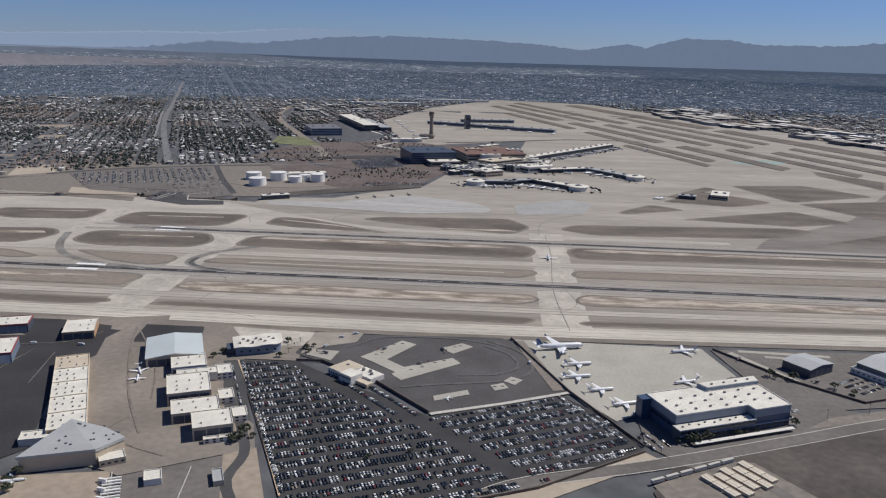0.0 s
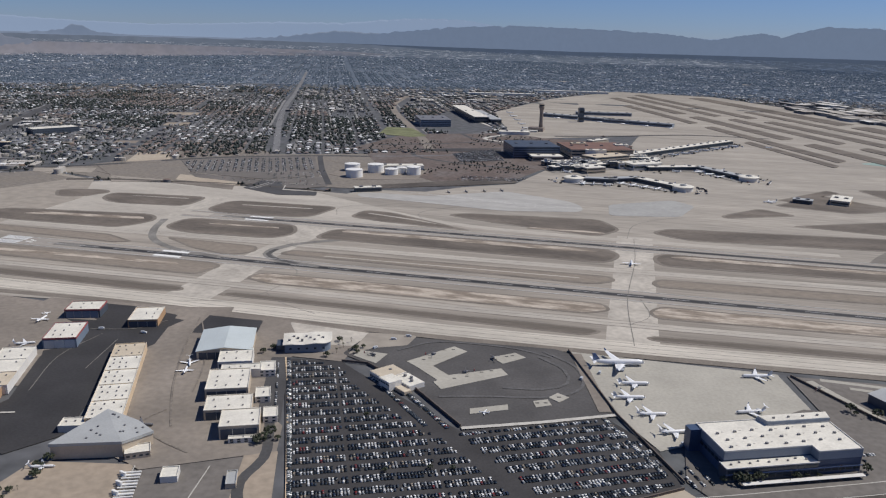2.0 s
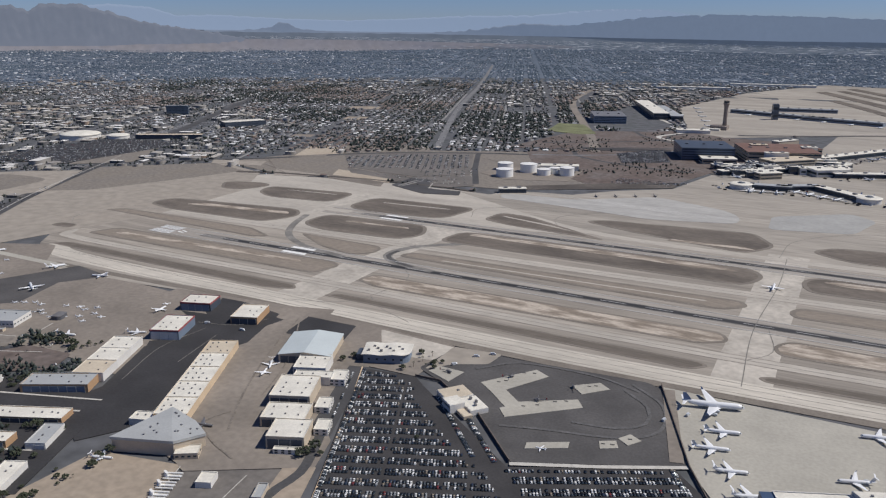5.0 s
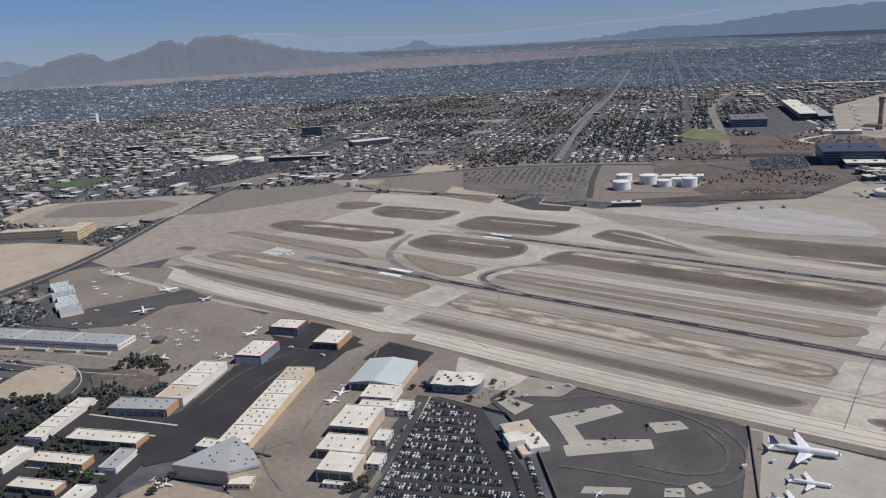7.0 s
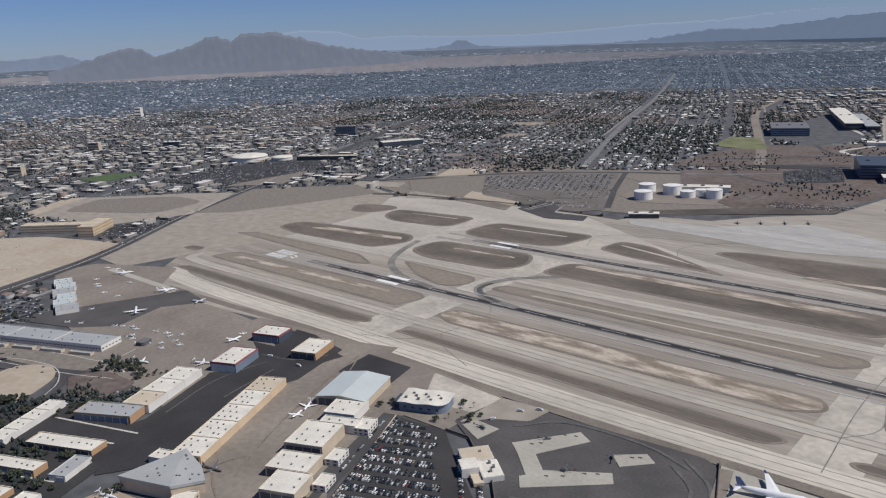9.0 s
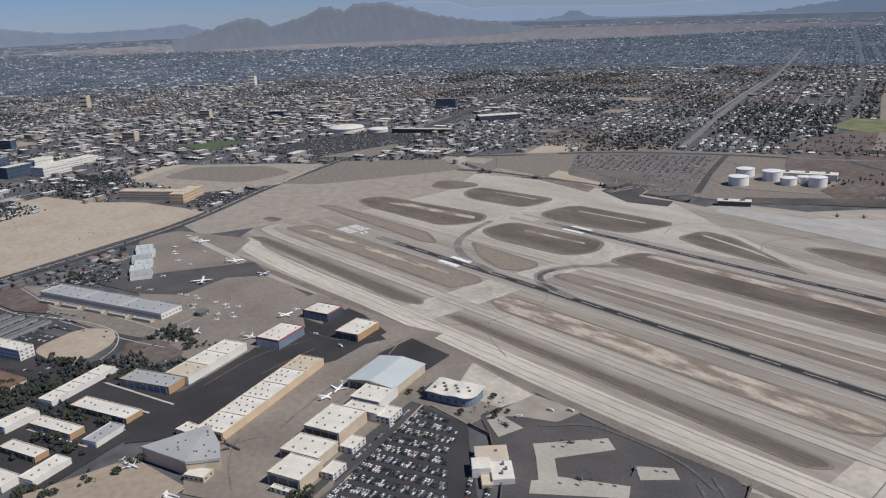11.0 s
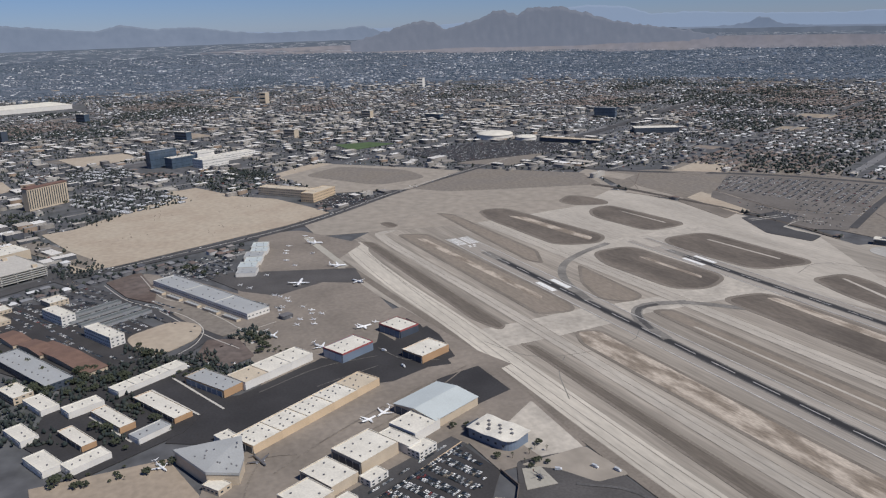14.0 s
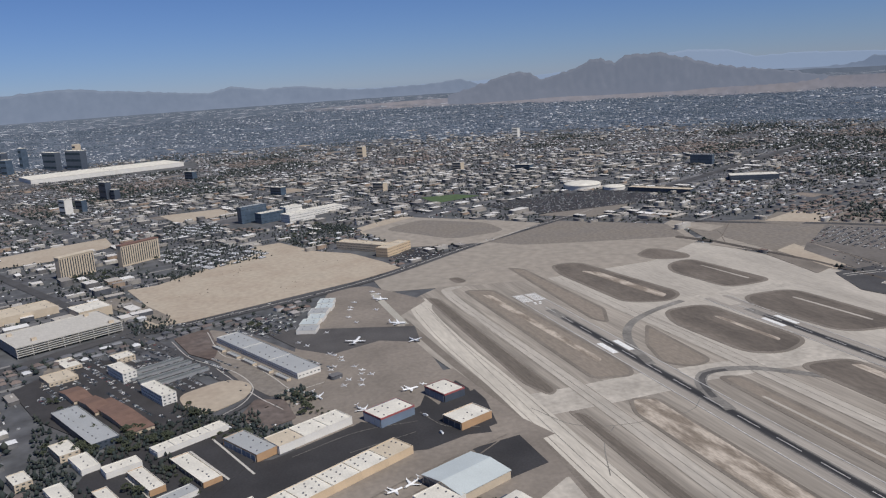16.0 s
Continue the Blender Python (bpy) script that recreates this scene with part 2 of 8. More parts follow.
    trunk=mat("tree_bark", (0.13, 0.10, 0.075), 0.95, 1.0, 0.2, 6.0, 0.2),
    leaf=mat("desert_foliage", (0.034, 0.046, 0.026), 0.9, 0.3, 0.3, 2.0, 0.25, other=(0.055, 0.06, 0.036)),
    citytrees=mat("city_foliage", (0.045, 0.06, 0.035), 0.95, 0.01, 0.2, 0.4, 0.2,
                  vary=[(0, (0.020, 0.030, 0.030)), (0.4, (0.030, 0.041, 0.038)), (0.75, (0.046, 0.054, 0.046))], per="island"),
    cityroofs=mat("city_roofs", (0.3, 0.25, 0.2), 0.85, 0.02, 0.12, 0.4, 0.1, per="island",
                  vary=[(0, (0.15, 0.12, 0.11)), (0.2, (0.16, 0.16, 0.17)), (0.38, (0.23, 0.235, 0.25)), (0.52, (0.085, 0.09, 0.105)),
                        (0.68, (0.14, 0.138, 0.145)), (0.84, (0.60, 0.61, 0.62))]),
    citywalls=mat("city_walls", (0.4, 0.35, 0.3), 0.85, 0.02, 0.12, 0.4, 0.1, per="island",
                  vary=[(0, (0.17, 0.17, 0.175)), (0.4, (0.23, 0.23, 0.235)), (0.7, (0.11, 0.113, 0.125)), (0.88, (0.46, 0.46, 0.465))]),
    flatroofs=mat("commercial_roofs", (0.6, 0.58, 0.55), 0.8, 0.02, 0.08, 0.3, 0.06, per="island",
                  vary=[(0, (0.62, 0.60, 0.57)), (0.32, (0.42, 0.39, 0.35)), (0.55, (0.28, 0.26, 0.24)), (0.72, (0.72, 0.71, 0.69)), (0.86, (0.17, 0.165, 0.165))]),
    # distant trees and houses: bluer colours plus glow, painting in aerial haze
    hazetrees=mat("hazed_valley_foliage", (0.06, 0.08, 0.085), 0.95, 0.003, 0.25, 0.05, 0.2, glow=(0.038, 0.054, 0.082),
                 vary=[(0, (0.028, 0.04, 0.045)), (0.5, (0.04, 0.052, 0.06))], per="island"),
    hazeroofs=mat("hazed_valley_roofs", (0.3, 0.28, 0.26), 0.85, 0.004, 0.2, 0.05, 0.1, glow=(0.038, 0.054, 0.082), per="island",
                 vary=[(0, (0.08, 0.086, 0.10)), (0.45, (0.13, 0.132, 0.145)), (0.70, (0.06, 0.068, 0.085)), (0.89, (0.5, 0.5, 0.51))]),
    lots=mat("vacant_lot_ground", (0.25, 0.21, 0.17), 0.95, 0.02, 0.2, 0.2, 0.2, per="island",
             vary=[(0, (0.30, 0.25, 0.195)), (0.35, (0.22, 0.185, 0.155)), (0.6, (0.10, 0.098, 0.10)), (0.8, (0.17, 0.15, 0.13))]),
    carpaint=mat("car_paint", (0.5, 0.5, 0.5), 0.3, 0.5, 0.03, 0, 0, per="object",
                 vary=[(0, (0.80, 0.80, 0.79)), (0.20, (0.34, 0.35, 0.36)), (0.38, (0.012, 0.012, 0.014)), (0.72, (0.06, 0.063, 0.07)),
                       (0.88, (0.025, 0.035, 0.065)), (0.935, (0.20, 0.03, 0.025)), (0.96, (0.30, 0.25, 0.19))]),
    carjoined=mat("car_paint_far", (0.5, 0.5, 0.5), 0.3, 0.5, 0.03, 0, 0, per="island",
                  vary=[(0, (0.80, 0.80, 0.79)), (0.20, (0.34, 0.35, 0.36)), (0.38, (0.012, 0.012, 0.014)), (0.72, (0.06, 0.063, 0.07)),
                        (0.88, (0.025, 0.035, 0.065)), (0.935, (0.20, 0.03, 0.025)), (0.96, (0.30, 0.25, 0.19))]),
    # mountains: very dark rock, with blue haze painted in as glow
    hazerock1=mat("near_hazed_mountain", (0.038, 0.036, 0.038), 0.97, 0.004, 0.22, 0.02, 0.25, glow=(0.135, 0.16, 0.215)),
    hazerock2=mat("middle_hazed_mountain", (0.055, 0.058, 0.064), 0.97, 0.004, 0.2, 0.02, 0.2, glow=(0.14, 0.182, 0.262)),
    hazerock3=mat("distant_hazed_mountain", (0.03, 0.035, 0.045), 0.97, 0.004, 0.08, 0.02, 0.08, glow=(0.235, 0.305, 0.43)),
    # desert slope: tan-grey ground veiled by haze painted as a faint blue glow
    bajada=mat("hazed_desert_bajada", (0.20, 0.18, 0.175), 0.97, 0.004, 0.12, 0.02, 0.14, other=(0.14, 0.135, 0.15), glow=(0.05, 0.058, 0.078)),
    water=mat("treated_teal_gravel", (0.25, 0.34, 0.31), 0.9, 0.02, 0.1, 0.2, 0.1),
    bluepatch=mat("cool_new_concrete", (0.37, 0.36, 0.34), 0.85, 0.02, 0.12, 0.12, 0.16, stretch=(0.3, 2, 1)),
    sealpatch=mat("sealed_blue_grey_concrete", (0.325, 0.322, 0.308), 0.88, 0.02, 0.08, 0.12, 0.08),
    bars=mat("dark_lettering_bars", (0.08, 0.08, 0.09), 0.8, 0.5, 0.1, 2.0, 0.1),
)


# ---- builders ----
def part(name, bm, material, parent=None, label="", at=None):
    me = bpy.data.meshes.new(name)
    bm.to_mesh(me)
    bm.free()
    me.materials.append(material)
    ob = new(name, me)
    if parent is not None:
        ob.parent = parent
    if at is not None:
        ob.matrix_basis = at
    return tagged(ob, label)


def thing(name, at, label, category, group="", kind=""):
    ob = new(name)
    ob.empty_display_size = 1
    ob.matrix_basis = at
    return tagged(ob, label, category, group, kind)


def box_bm(*boxes, bevel=0.0):
    """boxes: (x0, x1, y0, y1, z0, z1)."""
    bm = bmesh.new()
    for x0, x1, y0, y1, z0, z1 in boxes:
        bmesh.ops.create_cube(bm, size=1, matrix=Matrix.LocRotScale(((x0 + x1) / 2, (y0 + y1) / 2, (z0 + z1) / 2), None, (x1 - x0, y1 - y0, z1 - z0)))
    if bevel:
        bmesh.ops.bevel(bm, geom=bm.edges[:], offset=bevel, segments=1, affect="EDGES")
    return bm


def prism_bm(pts, z0, z1):
    """A prism over a plan polygon."""
    bm = bmesh.new()
    lo = [bm.verts.new((x, y, z0)) for x, y in pts]
    hi = [bm.verts.new((x, y, z1)) for x, y in pts]
    bm.faces.new(hi)
    for i in range(len(pts)):
        j = (i + 1) % len(pts)
        bm.faces.new((lo[i], lo[j], hi[j], hi[i]))
    bmesh.ops.recalc_face_normals(bm, faces=bm.faces[:])
    return bm


def tube_bm(r, z0, z1, seg=24, r2=None, x=0, y=0):
    bm = bmesh.new()
    bmesh.ops.create_cone(bm, cap_ends=True, segments=seg, radius1=r, radius2=r if r2 is None else r2, depth=z1 - z0,
                          matrix=Matrix.Translation((x, y, (z0 + z1) / 2)))
    return bm


def rings_bm(rings, seg=14, axis="x"):
    """A body of revolution-like rings: (along, centre height, half width, half height)."""
    bm = bmesh.new()
    loops = []
    for a, zc, w, h in rings:
        loop = []
        for k in range(seg):
            c, s = math.cos(2 * math.pi * k / seg), math.sin(2 * math.pi * k / seg)
            loop.append(bm.verts.new((a, w * c, zc + h * s)))
        loops.append(loop)
    for a, b in zip(loops, loops[1:]):
        for k in range(seg):
            bm.faces.new((a[k], a[(k + 1) % seg], b[(k + 1) % seg], b[k]))
    bm.faces.new(loops[0])
    bm.faces.new(loops[-1])
    bmesh.ops.recalc_face_normals(bm, faces=bm.faces[:])
    for f in bm.faces:
        f.smooth = True
    return bm


def rounded(pts, r, n=5):
    """The corners of a plan polygon rounded off."""
    out = []
    for i, p in enumerate(pts):
        p, a, b = Vector(p), Vector(pts[i - 1]), Vector(pts[(i + 1) % len(pts)])
        la, lb = (a - p).length, (b - p).length
        qa, qb = p + (a - p) / la * min(r, la * 0.46), p + (b - p) / lb * min(r, lb * 0.46)
        for k in range(n + 1):
            t = k / n
            q = qa * (1 - t) ** 2 + p * 2 * t * (1 - t) + qb * t * t
            out.append((q.x, q.y))
    return out


def inset(pts, d):
    """A plan polygon with its sides moved inwards by d."""
    area = sum(pts[i - 1][0] * p[1] - p[0] * pts[i - 1][1] for i, p in enumerate(pts))
    sign = 1 if area > 0 else -1
    lines = []
    for i, p in enumerate(pts):
        q = pts[(i + 1) % len(pts)]
        t = Vector((q[0] - p[0], q[1] - p[1])).normalized()
        nrm = Vector((-t.y, t.x)) * sign
        lines.append((Vector(p) + nrm * d, t))
    out = []
    for i in range(len(pts)):
        (p, t), (q, u) = lines[i - 1], lines[i]
        den = t.x * u.y - t.y * u.x
        if abs(den) < 1e-6:
            out.append(tuple(q))
            continue
        k = ((q - p).x * u.y - (q - p).y * u.x) / den
        out.append(tuple(p + t * k))
    return out


# The valley floor bends up beyond EDGE, as seen from the flight path, so that the far valley and its mountains fit within the lens's reach.
EDGE, REACH = 4000.0, 1350.0
TURN = [0, 10, 24, 37, 48, 56, 69]
EYE_X, EYE_Y, EYE_Z = [0, 74, 175, 250, 312, 331, 336], [0, 44, 127, 230, 354, 450, 569], [330, 340, 358, 369, 379, 383, 388]


def warp(p):
    p = np.asarray(p, float)
    az = np.degrees(np.arctan2(-(p[..., 0] - 180), p[..., 1] - 250)) - 3.5
    az = np.where(az > 120, 69 * (176.5 - az) / 56.5, az).clip(0, 69)
    e = np.stack([np.interp(az, TURN, v) for v in (EYE_X, EYE_Y, EYE_Z)], -1)
    off = p - e
    r = np.maximum(np.hypot(off[..., 0], off[..., 1]), 1)
    far = np.maximum(r - EDGE, 0)
    k = np.where(r > EDGE, (EDGE + REACH * far / (far + REACH)) / r, 1.0)
    return e + off * k[..., None]


def warp_object(ob):
    """Moves the meshes of a far thing onto the bent valley floor."""
    for o in (ob, *ob.children_recursive):
        if o.type == "MESH" and o.data.users == 1:
            n = len(o.data.vertices)
            co = np.empty(n * 3)
            o.data.vertices.foreach_get("co", co)
            mw = o.matrix_basis if o is ob else None
            co = co.reshape(n, 3)
            chain = [o]
            while chain[-1].parent is not None:
                chain.append(chain[-1].parent)
            full = Matrix.Identity(4)
            for c in reversed(chain):
                full = full @ c.matrix_basis
            w = np.array(full)
            co = warp(co @ w[:3, :3].T + w[:3, 3])
            inv = np.array(full.inverted())
            co = co @ inv[:3, :3].T + inv[:3, 3]
            o.data.vertices.foreach_set("co", co.ravel())
            o.data.update()
    return ob


def soup(name, verts, quads, material, label, category, kind="stuff", smooth=False):
    """One joined mesh out of arrays: verts n x 3, quads m x 4 (or m x 3)."""
    verts, quads = np.asarray(verts, np.float32).reshape(-1, 3), np.asarray(quads, np.int32)
    me = bpy.data.meshes.new(name)
    me.vertices.add(len(verts))
    me.vertices.foreach_set("co", verts.ravel())
    me.loops.add(quads.size)
    me.loops.foreach_set("vertex_index", quads.ravel())
    me.polygons.add(len(quads))
    me.polygons.foreach_set("loop_start", np.arange(0, quads.size, quads.shape[1], dtype=np.int32))
    if smooth:
        me.polygons.foreach_set("use_smooth", np.ones(len(quads), bool))
    me.update(calc_edges=True)
    me.materials.append(material)
    return tagged(new(name, me), label, category, kind=kind)


LAYER = [0.0]


def flat(name, pts, z, material, label, category, r=0.0, kind="structure", parent=None, far=False):
    """A sheet of ground: a low slab over a plan polygon, each a little higher than the one before."""
    LAYER[0] += 0.004
    z += LAYER[0]
    pts = rounded(pts, r) if r else pts
    bm = prism_bm(pts, -0.3, z)
    if far:
        for _ in range(4):
            long = [e for e in bm.edges if e.calc_length() > 250]
            if not long:
                break
            bmesh.ops.triangulate(bm, faces=bm.faces[:])
            bmesh.ops.subdivide_edges(bm, edges=[e for e in bm.edges if e.calc_length() > 250], cuts=1)
    ob = part(name, bm, material, parent)
    if parent is None:
        tagged(ob, label, category, kind=kind)
    if far:
        warp_object(ob)
    return ob


def spline(pts, step=12.0):
    """A smooth line through plan points."""
    out = []
    p = [Vector(q) for q in pts]
    p = [p[0] * 2 - p[1], *p, p[-1] * 2 - p[-2]]
    for a, b, c, d in zip(p, p[1:], p[2:], p[3:]):
        n = max(2, int((c - b).length / step))
        for k in range(n):
            t = k / n
            out.append(0.5 * ((2 * b) + (c - a) * t + (2 * a - 5 * b + 4 * c - d) * t * t + (3 * b - a - 3 * c + d) * t ** 3))
    out.append(p[-2])
    return out


def ribbon(name, pts, width, z, material, label, category, parent=None, straight=False, far=False, kind="structure"):
    LAYER[0] += 0.004
    z += LAYER[0]
    line = [Vector(q) for q in pts] if straight else spline(pts)
    if far:
        line = [a + (b - a) * (k / 8) for a, b in zip(line, line[1:]) for k in range(8)] + [line[-1]]
    verts, quads = [], []
    for i, q in enumerate(line):
        t = (line[min(i + 1, len(line) - 1)] - line[max(i - 1, 0)]).normalized()
        nrm = Vector((-t.y, t.x)) * width / 2
        verts += [(q.x + nrm.x, q.y + nrm.y, z), (q.x - nrm.x, q.y - nrm.y, z)]
        if i:
            quads.append((2 * i - 2, 2 * i - 1, 2 * i + 1, 2 * i))
    if far:
        verts = warp(verts)
    ob = soup(name, verts, quads, material, "" if parent else label, "" if parent else category, "" if parent else kind)
    if parent is not None:
        ob.parent = parent
    return ob


def inside(px, py, poly):
    """Which plan points lie inside a polygon."""
    res = np.zeros(px.shape, bool)
    for i, (x2, y2) in enumerate(poly):
        x1, y1 = poly[i - 1]
        hit = ((y1 > py) != (y2 > py)) & (px < (x2 - x1) * (py - y1) / (y2 - y1 + 1e-9) + x1)
        res ^= hit
    return res


# ---- ground ----
rad = np.r_[0, np.linspace(150, 4000, 26), np.geomspace(4150, 70000, 40)]
ang = np.radians(np.linspace(0, 360, 145)[:-1])
gv = np.stack([180 + rad[:, None] * np.cos(ang), 250 + rad[:, None] * np.sin(ang), np.zeros((len(rad), len(ang)))], -1)
ni, nj = np.meshgrid(np.arange(len(rad) - 1), np.arange(144), indexing="ij")
gq = np.stack([ni * 144 + nj, (ni + 1) * 144 + nj, (ni + 1) * 144 + (nj + 1) % 144, ni * 144 + (nj + 1) % 144], -1).reshape(-1, 4)
gv = warp(gv).reshape(-1, 3)
gv[:, 2] -= 0.6
gfar = np.repeat(rad[:-1], 144) > 5200   # the far floor is a backdrop, its haze painted as glow
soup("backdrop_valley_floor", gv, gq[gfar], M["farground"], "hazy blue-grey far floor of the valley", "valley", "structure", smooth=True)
gq = gq[~gfar]
ground = soup("ground", gv[: gq.max() + 1], gq, M["city"], "dusty valley floor of gravel, dirt and asphalt", "ground", "structure", smooth=True)

AIRFIELD = [(-1250.3, 1157.1), (-1239.7, 1300.4), (-1208.9, 1437.7), (-1168.6, 1554.1), (-1098.4, 1635.3), (-842.7, 1679.3), (-602.2, 1683.3), (-519.5, 1676.5), (-500, 1735), (-360, 1760),
            (-290, 1845), (-180, 1930), (-130, 2170), (-60, 2300), (60, 2480), (120, 3100), (-213, 2878), (-343, 2966), (-551, 3807), (-378, 4866), (0, 5850), (650, 5600),
            (1376, 3796), (1650, 3000), (2300, 1500), (2300, 700), (582.5, 918.3), (25.7, 895.1), (-323.2, 887.5), (-447.8, 903.5), (-698.4, 873.5), (-898.9, 866.2), (-987.7, 955.3)]
flat("airfield_pavement", AIRFIELD, 0.0, M["concrete"], "sun-bleached concrete airfield pavement with stained seams", "pavement", far=True)


flat("pale_pavement", [(-1244.8, 1162.8), (-1233.3, 1300.4), (-1204.4, 1433.0), (-1162.7, 1548.1), (-1093.7, 1628.1), (-841.9, 1672.5), (-601.3, 1675.5), (-432.4, 1575.5), (-215.8, 1443.6), (-392.6, 1403.2), (-450.7, 1233.4), (-785.5, 1215.5), (-1119.1, 1203.2)], 0.01, M["pale"], "pale sun-bleached concrete round the runway end", "pavement", 20)


flat("aged_pavement", [(227.0, 912.5), (582.0, 923.1), (2290, 720), (2280, 1500), (1640, 2980), (1150, 2300), (760, 1700), (520, 1500)], 0.01, M["oldconcrete"], "aged grey-brown concrete airfield pavement", "pavement", 60, far=True)


flat("runway_strip", [(-1085, 1030), (-1010, 935), (-600, 938), (-440, 936), (500, 945), (960, 985), (2290, 1080), (2285, 1400), (1100, 1395), (90, 1425), (-380, 1415), (-445, 1240), (-780, 1208), (-1110, 1204)], 0.012, M["stripground"],
     "brown-grey asphalt shoulders beside the runways", "pavement", 25)


for pts, w in (([(101, 905), (100, 1000), (101, 1100), (102, 1300), (103, 1470)], 62), ([(-478, 905), (-474, 1000), (-474, 1097)], 66), ([(-474, 1142), (-465, 1230), (-455, 1366)], 50),
               ([(-752, 1350), (-752, 1440), (-750, 1560)], 30), ([(-1080, 1010), (-1120, 1130), (-1120, 1220)], 46)):
    ribbon("taxiway_link", pts, w, 0.01, M["linkpale"], "pale concrete taxiway crossing between islands", "taxiway")


def infield(pts, r=18.0, soil="infield", band=7.0, far=False, label="dark gravel infield island between taxiways"):
    isle = thing("infield_island", Matrix.Identity(4), label, "infield", "infield islands", "structure")
    for nm, q, z, m in (("shoulder", pts, 0.30, M["shoulder"]), ("soil", inset(pts, band), 0.35, M[soil])):
        bm = prism_bm(rounded(q, r if nm == "shoulder" else max(r - band, 4)), -0.2, z)
        if far:
            for v in bm.verts:
                v.co.z += 1.2 if v.co.z > 0 else 0
            for _ in range(3):
                bmesh.ops.triangulate(bm, faces=bm.faces[:])
                bmesh.ops.subdivide_edges(bm, edges=[e for e in bm.edges if e.calc_length() > 130], cuts=1)
        part(nm, bm, m, isle)
    if far:
        warp_object(isle)
    return isle


infield([(-1116.9, 1038.3), (-1115.4, 1062.8), (-1073.2, 1068.0), (-1063.5, 1041.5)], 14, band=3)
infield([(-1078.1, 1441.9), (-1126.4, 1504.1), (-1096.2, 1528.6), (-1027.7, 1542.6), (-996.6, 1519.9), (-1024.9, 1457.8)], 25)
infield([(-1104.3, 1256.4), (-1098.3, 1320.0), (-794.1, 1361.9), (-758.5, 1317.5), (-789.1, 1245.1), (-1025.8, 1238.3)], 30)
infield([(-984.6, 1456.9), (-997.8, 1519.9), (-778.9, 1544.0), (-776.1, 1443.6), (-929.8, 1425.3)], 30)
infield([(-730.3, 1429.5), (-721.4, 1528.9), (-481.3, 1540.0), (-504.2, 1425.9), (-670.3, 1406.5)], 35)
infield([(-725.6, 1273.5), (-721.4, 1354.5), (-504.5, 1367.8), (-475.5, 1302.4), (-502.4, 1256.5), (-663.2, 1247.5)], 30)
infield([(-679.6, 1212.8), (-502.2, 1204.3), (-490.7, 1169.5), (-522.6, 1139.4), (-596.9, 1159.7)], 18, "infield2", 5)
infield([(-1136.2, 1174.9), (-1100.3, 1201.0), (-777.8, 1200.3), (-708.4, 1167.1), (-737.5, 1152.8)], 14, "infield2", 6)
infield([(-1015.1, 1033.7), (-988.5, 1086.0), (-534.5, 1097.9), (-500.2, 1084.8), (-516.2, 1030.8)], 18, "infield2", 6)
infield([(-1008.3, 957.0), (-984.8, 978.4), (-504.7, 976.6), (-493.0, 959.2), (-545.2, 946.1)], 13, "outersoil", 4)
infield([(-438.7, 1459.3), (-427.5, 1529.0), (-367.4, 1524.4), (-182.3, 1421.4), (-363.9, 1439.0)], 22)
infield([(-264.0, 1537.1), (-233.0, 1566.0), (36.5, 1597.9), (80.7, 1518.3), (39.6, 1452.2), (-158.6, 1499.4)], 25)
infield([(-442.7, 1281.1), (-429.2, 1359.8), (60.0, 1369.6), (84.4, 1330.2), (61.4, 1275.3)], 28, "infield")
infield([(-454.8, 1169.9), (-441.8, 1200.6), (67.7, 1205.7), (78.5, 1184.8), (48.1, 1156.9)], 16, "infield2")
infield([(-445.1, 1038.8), (-431.2, 1070.5), (61.7, 1074.8), (75.1, 1048.1), (43.2, 1026.0), (-404.4, 1021.1)], 14, "infield3", 5, label="scraped pale caliche infield with brown patches")
infield([(-448.3, 957.4), (-429.5, 973.6), (53.1, 974.2), (66.1, 963.7), (45.7, 946.9)], 13, "outersoil", 4)
infield([(126.9, 1512.9), (164.3, 1560.3), (596.0, 1608.9), (661.4, 1584.4), (548.4, 1503.7), (196.5, 1471.2)], 28)
infield([(127.8, 1332.7), (146.5, 1368.1), (681.2, 1370.0), (1095.7, 1383.8), (1101.3, 1327.4), (141.8, 1286.5)], 22)
infield([(124.5, 1191.8), (137.4, 1213.2), (693.1, 1234.2), (1108.1, 1261.4), (1113.7, 1210.3), (133.5, 1169.0)], 14, "infield2")
infield([(118.7, 1059.5), (136.2, 1084.0), (565.8, 1087.1), (939.0, 1103.5), (943.0, 1067.1), (127.2, 1031.8)], 14, "infield3", 5, label="scraped pale caliche infield with brown patches")
infield([(113.2, 959.5), (127.2, 969.0), (574.8, 994.0), (948.6, 1017.3), (951.5, 992.3), (125.0, 950.0)], 12, "outersoil", 4)
infield([(395.4, 1659.9), (675.7, 1799.7), (765.6, 1681.0), (614.2, 1626.6)], 25)
infield([(599.7, 1473.4), (779.4, 1580.2), (1076.4, 1593.2), (1084.7, 1499.4)], 22)
infield([(272, 1712), (364, 1820), (435, 1767), (285, 1690)], 22)
infield([(398, 1863), (531, 2033), (672, 1906), (557, 1825)], 22, "infield")
infield([(633, 2145), (843, 2192), (968, 2045), (715, 1915)], 25)
infield([(983, 2500), (1115, 2303), (1043, 2146), (960, 2400)], 18)
infield([(720, 1900), (1000, 1990), (1150, 1760), (830, 1730)], 25)
infield([(420, 1935), (560, 2110), (585, 2080), (450, 1915)], 10, band=4)
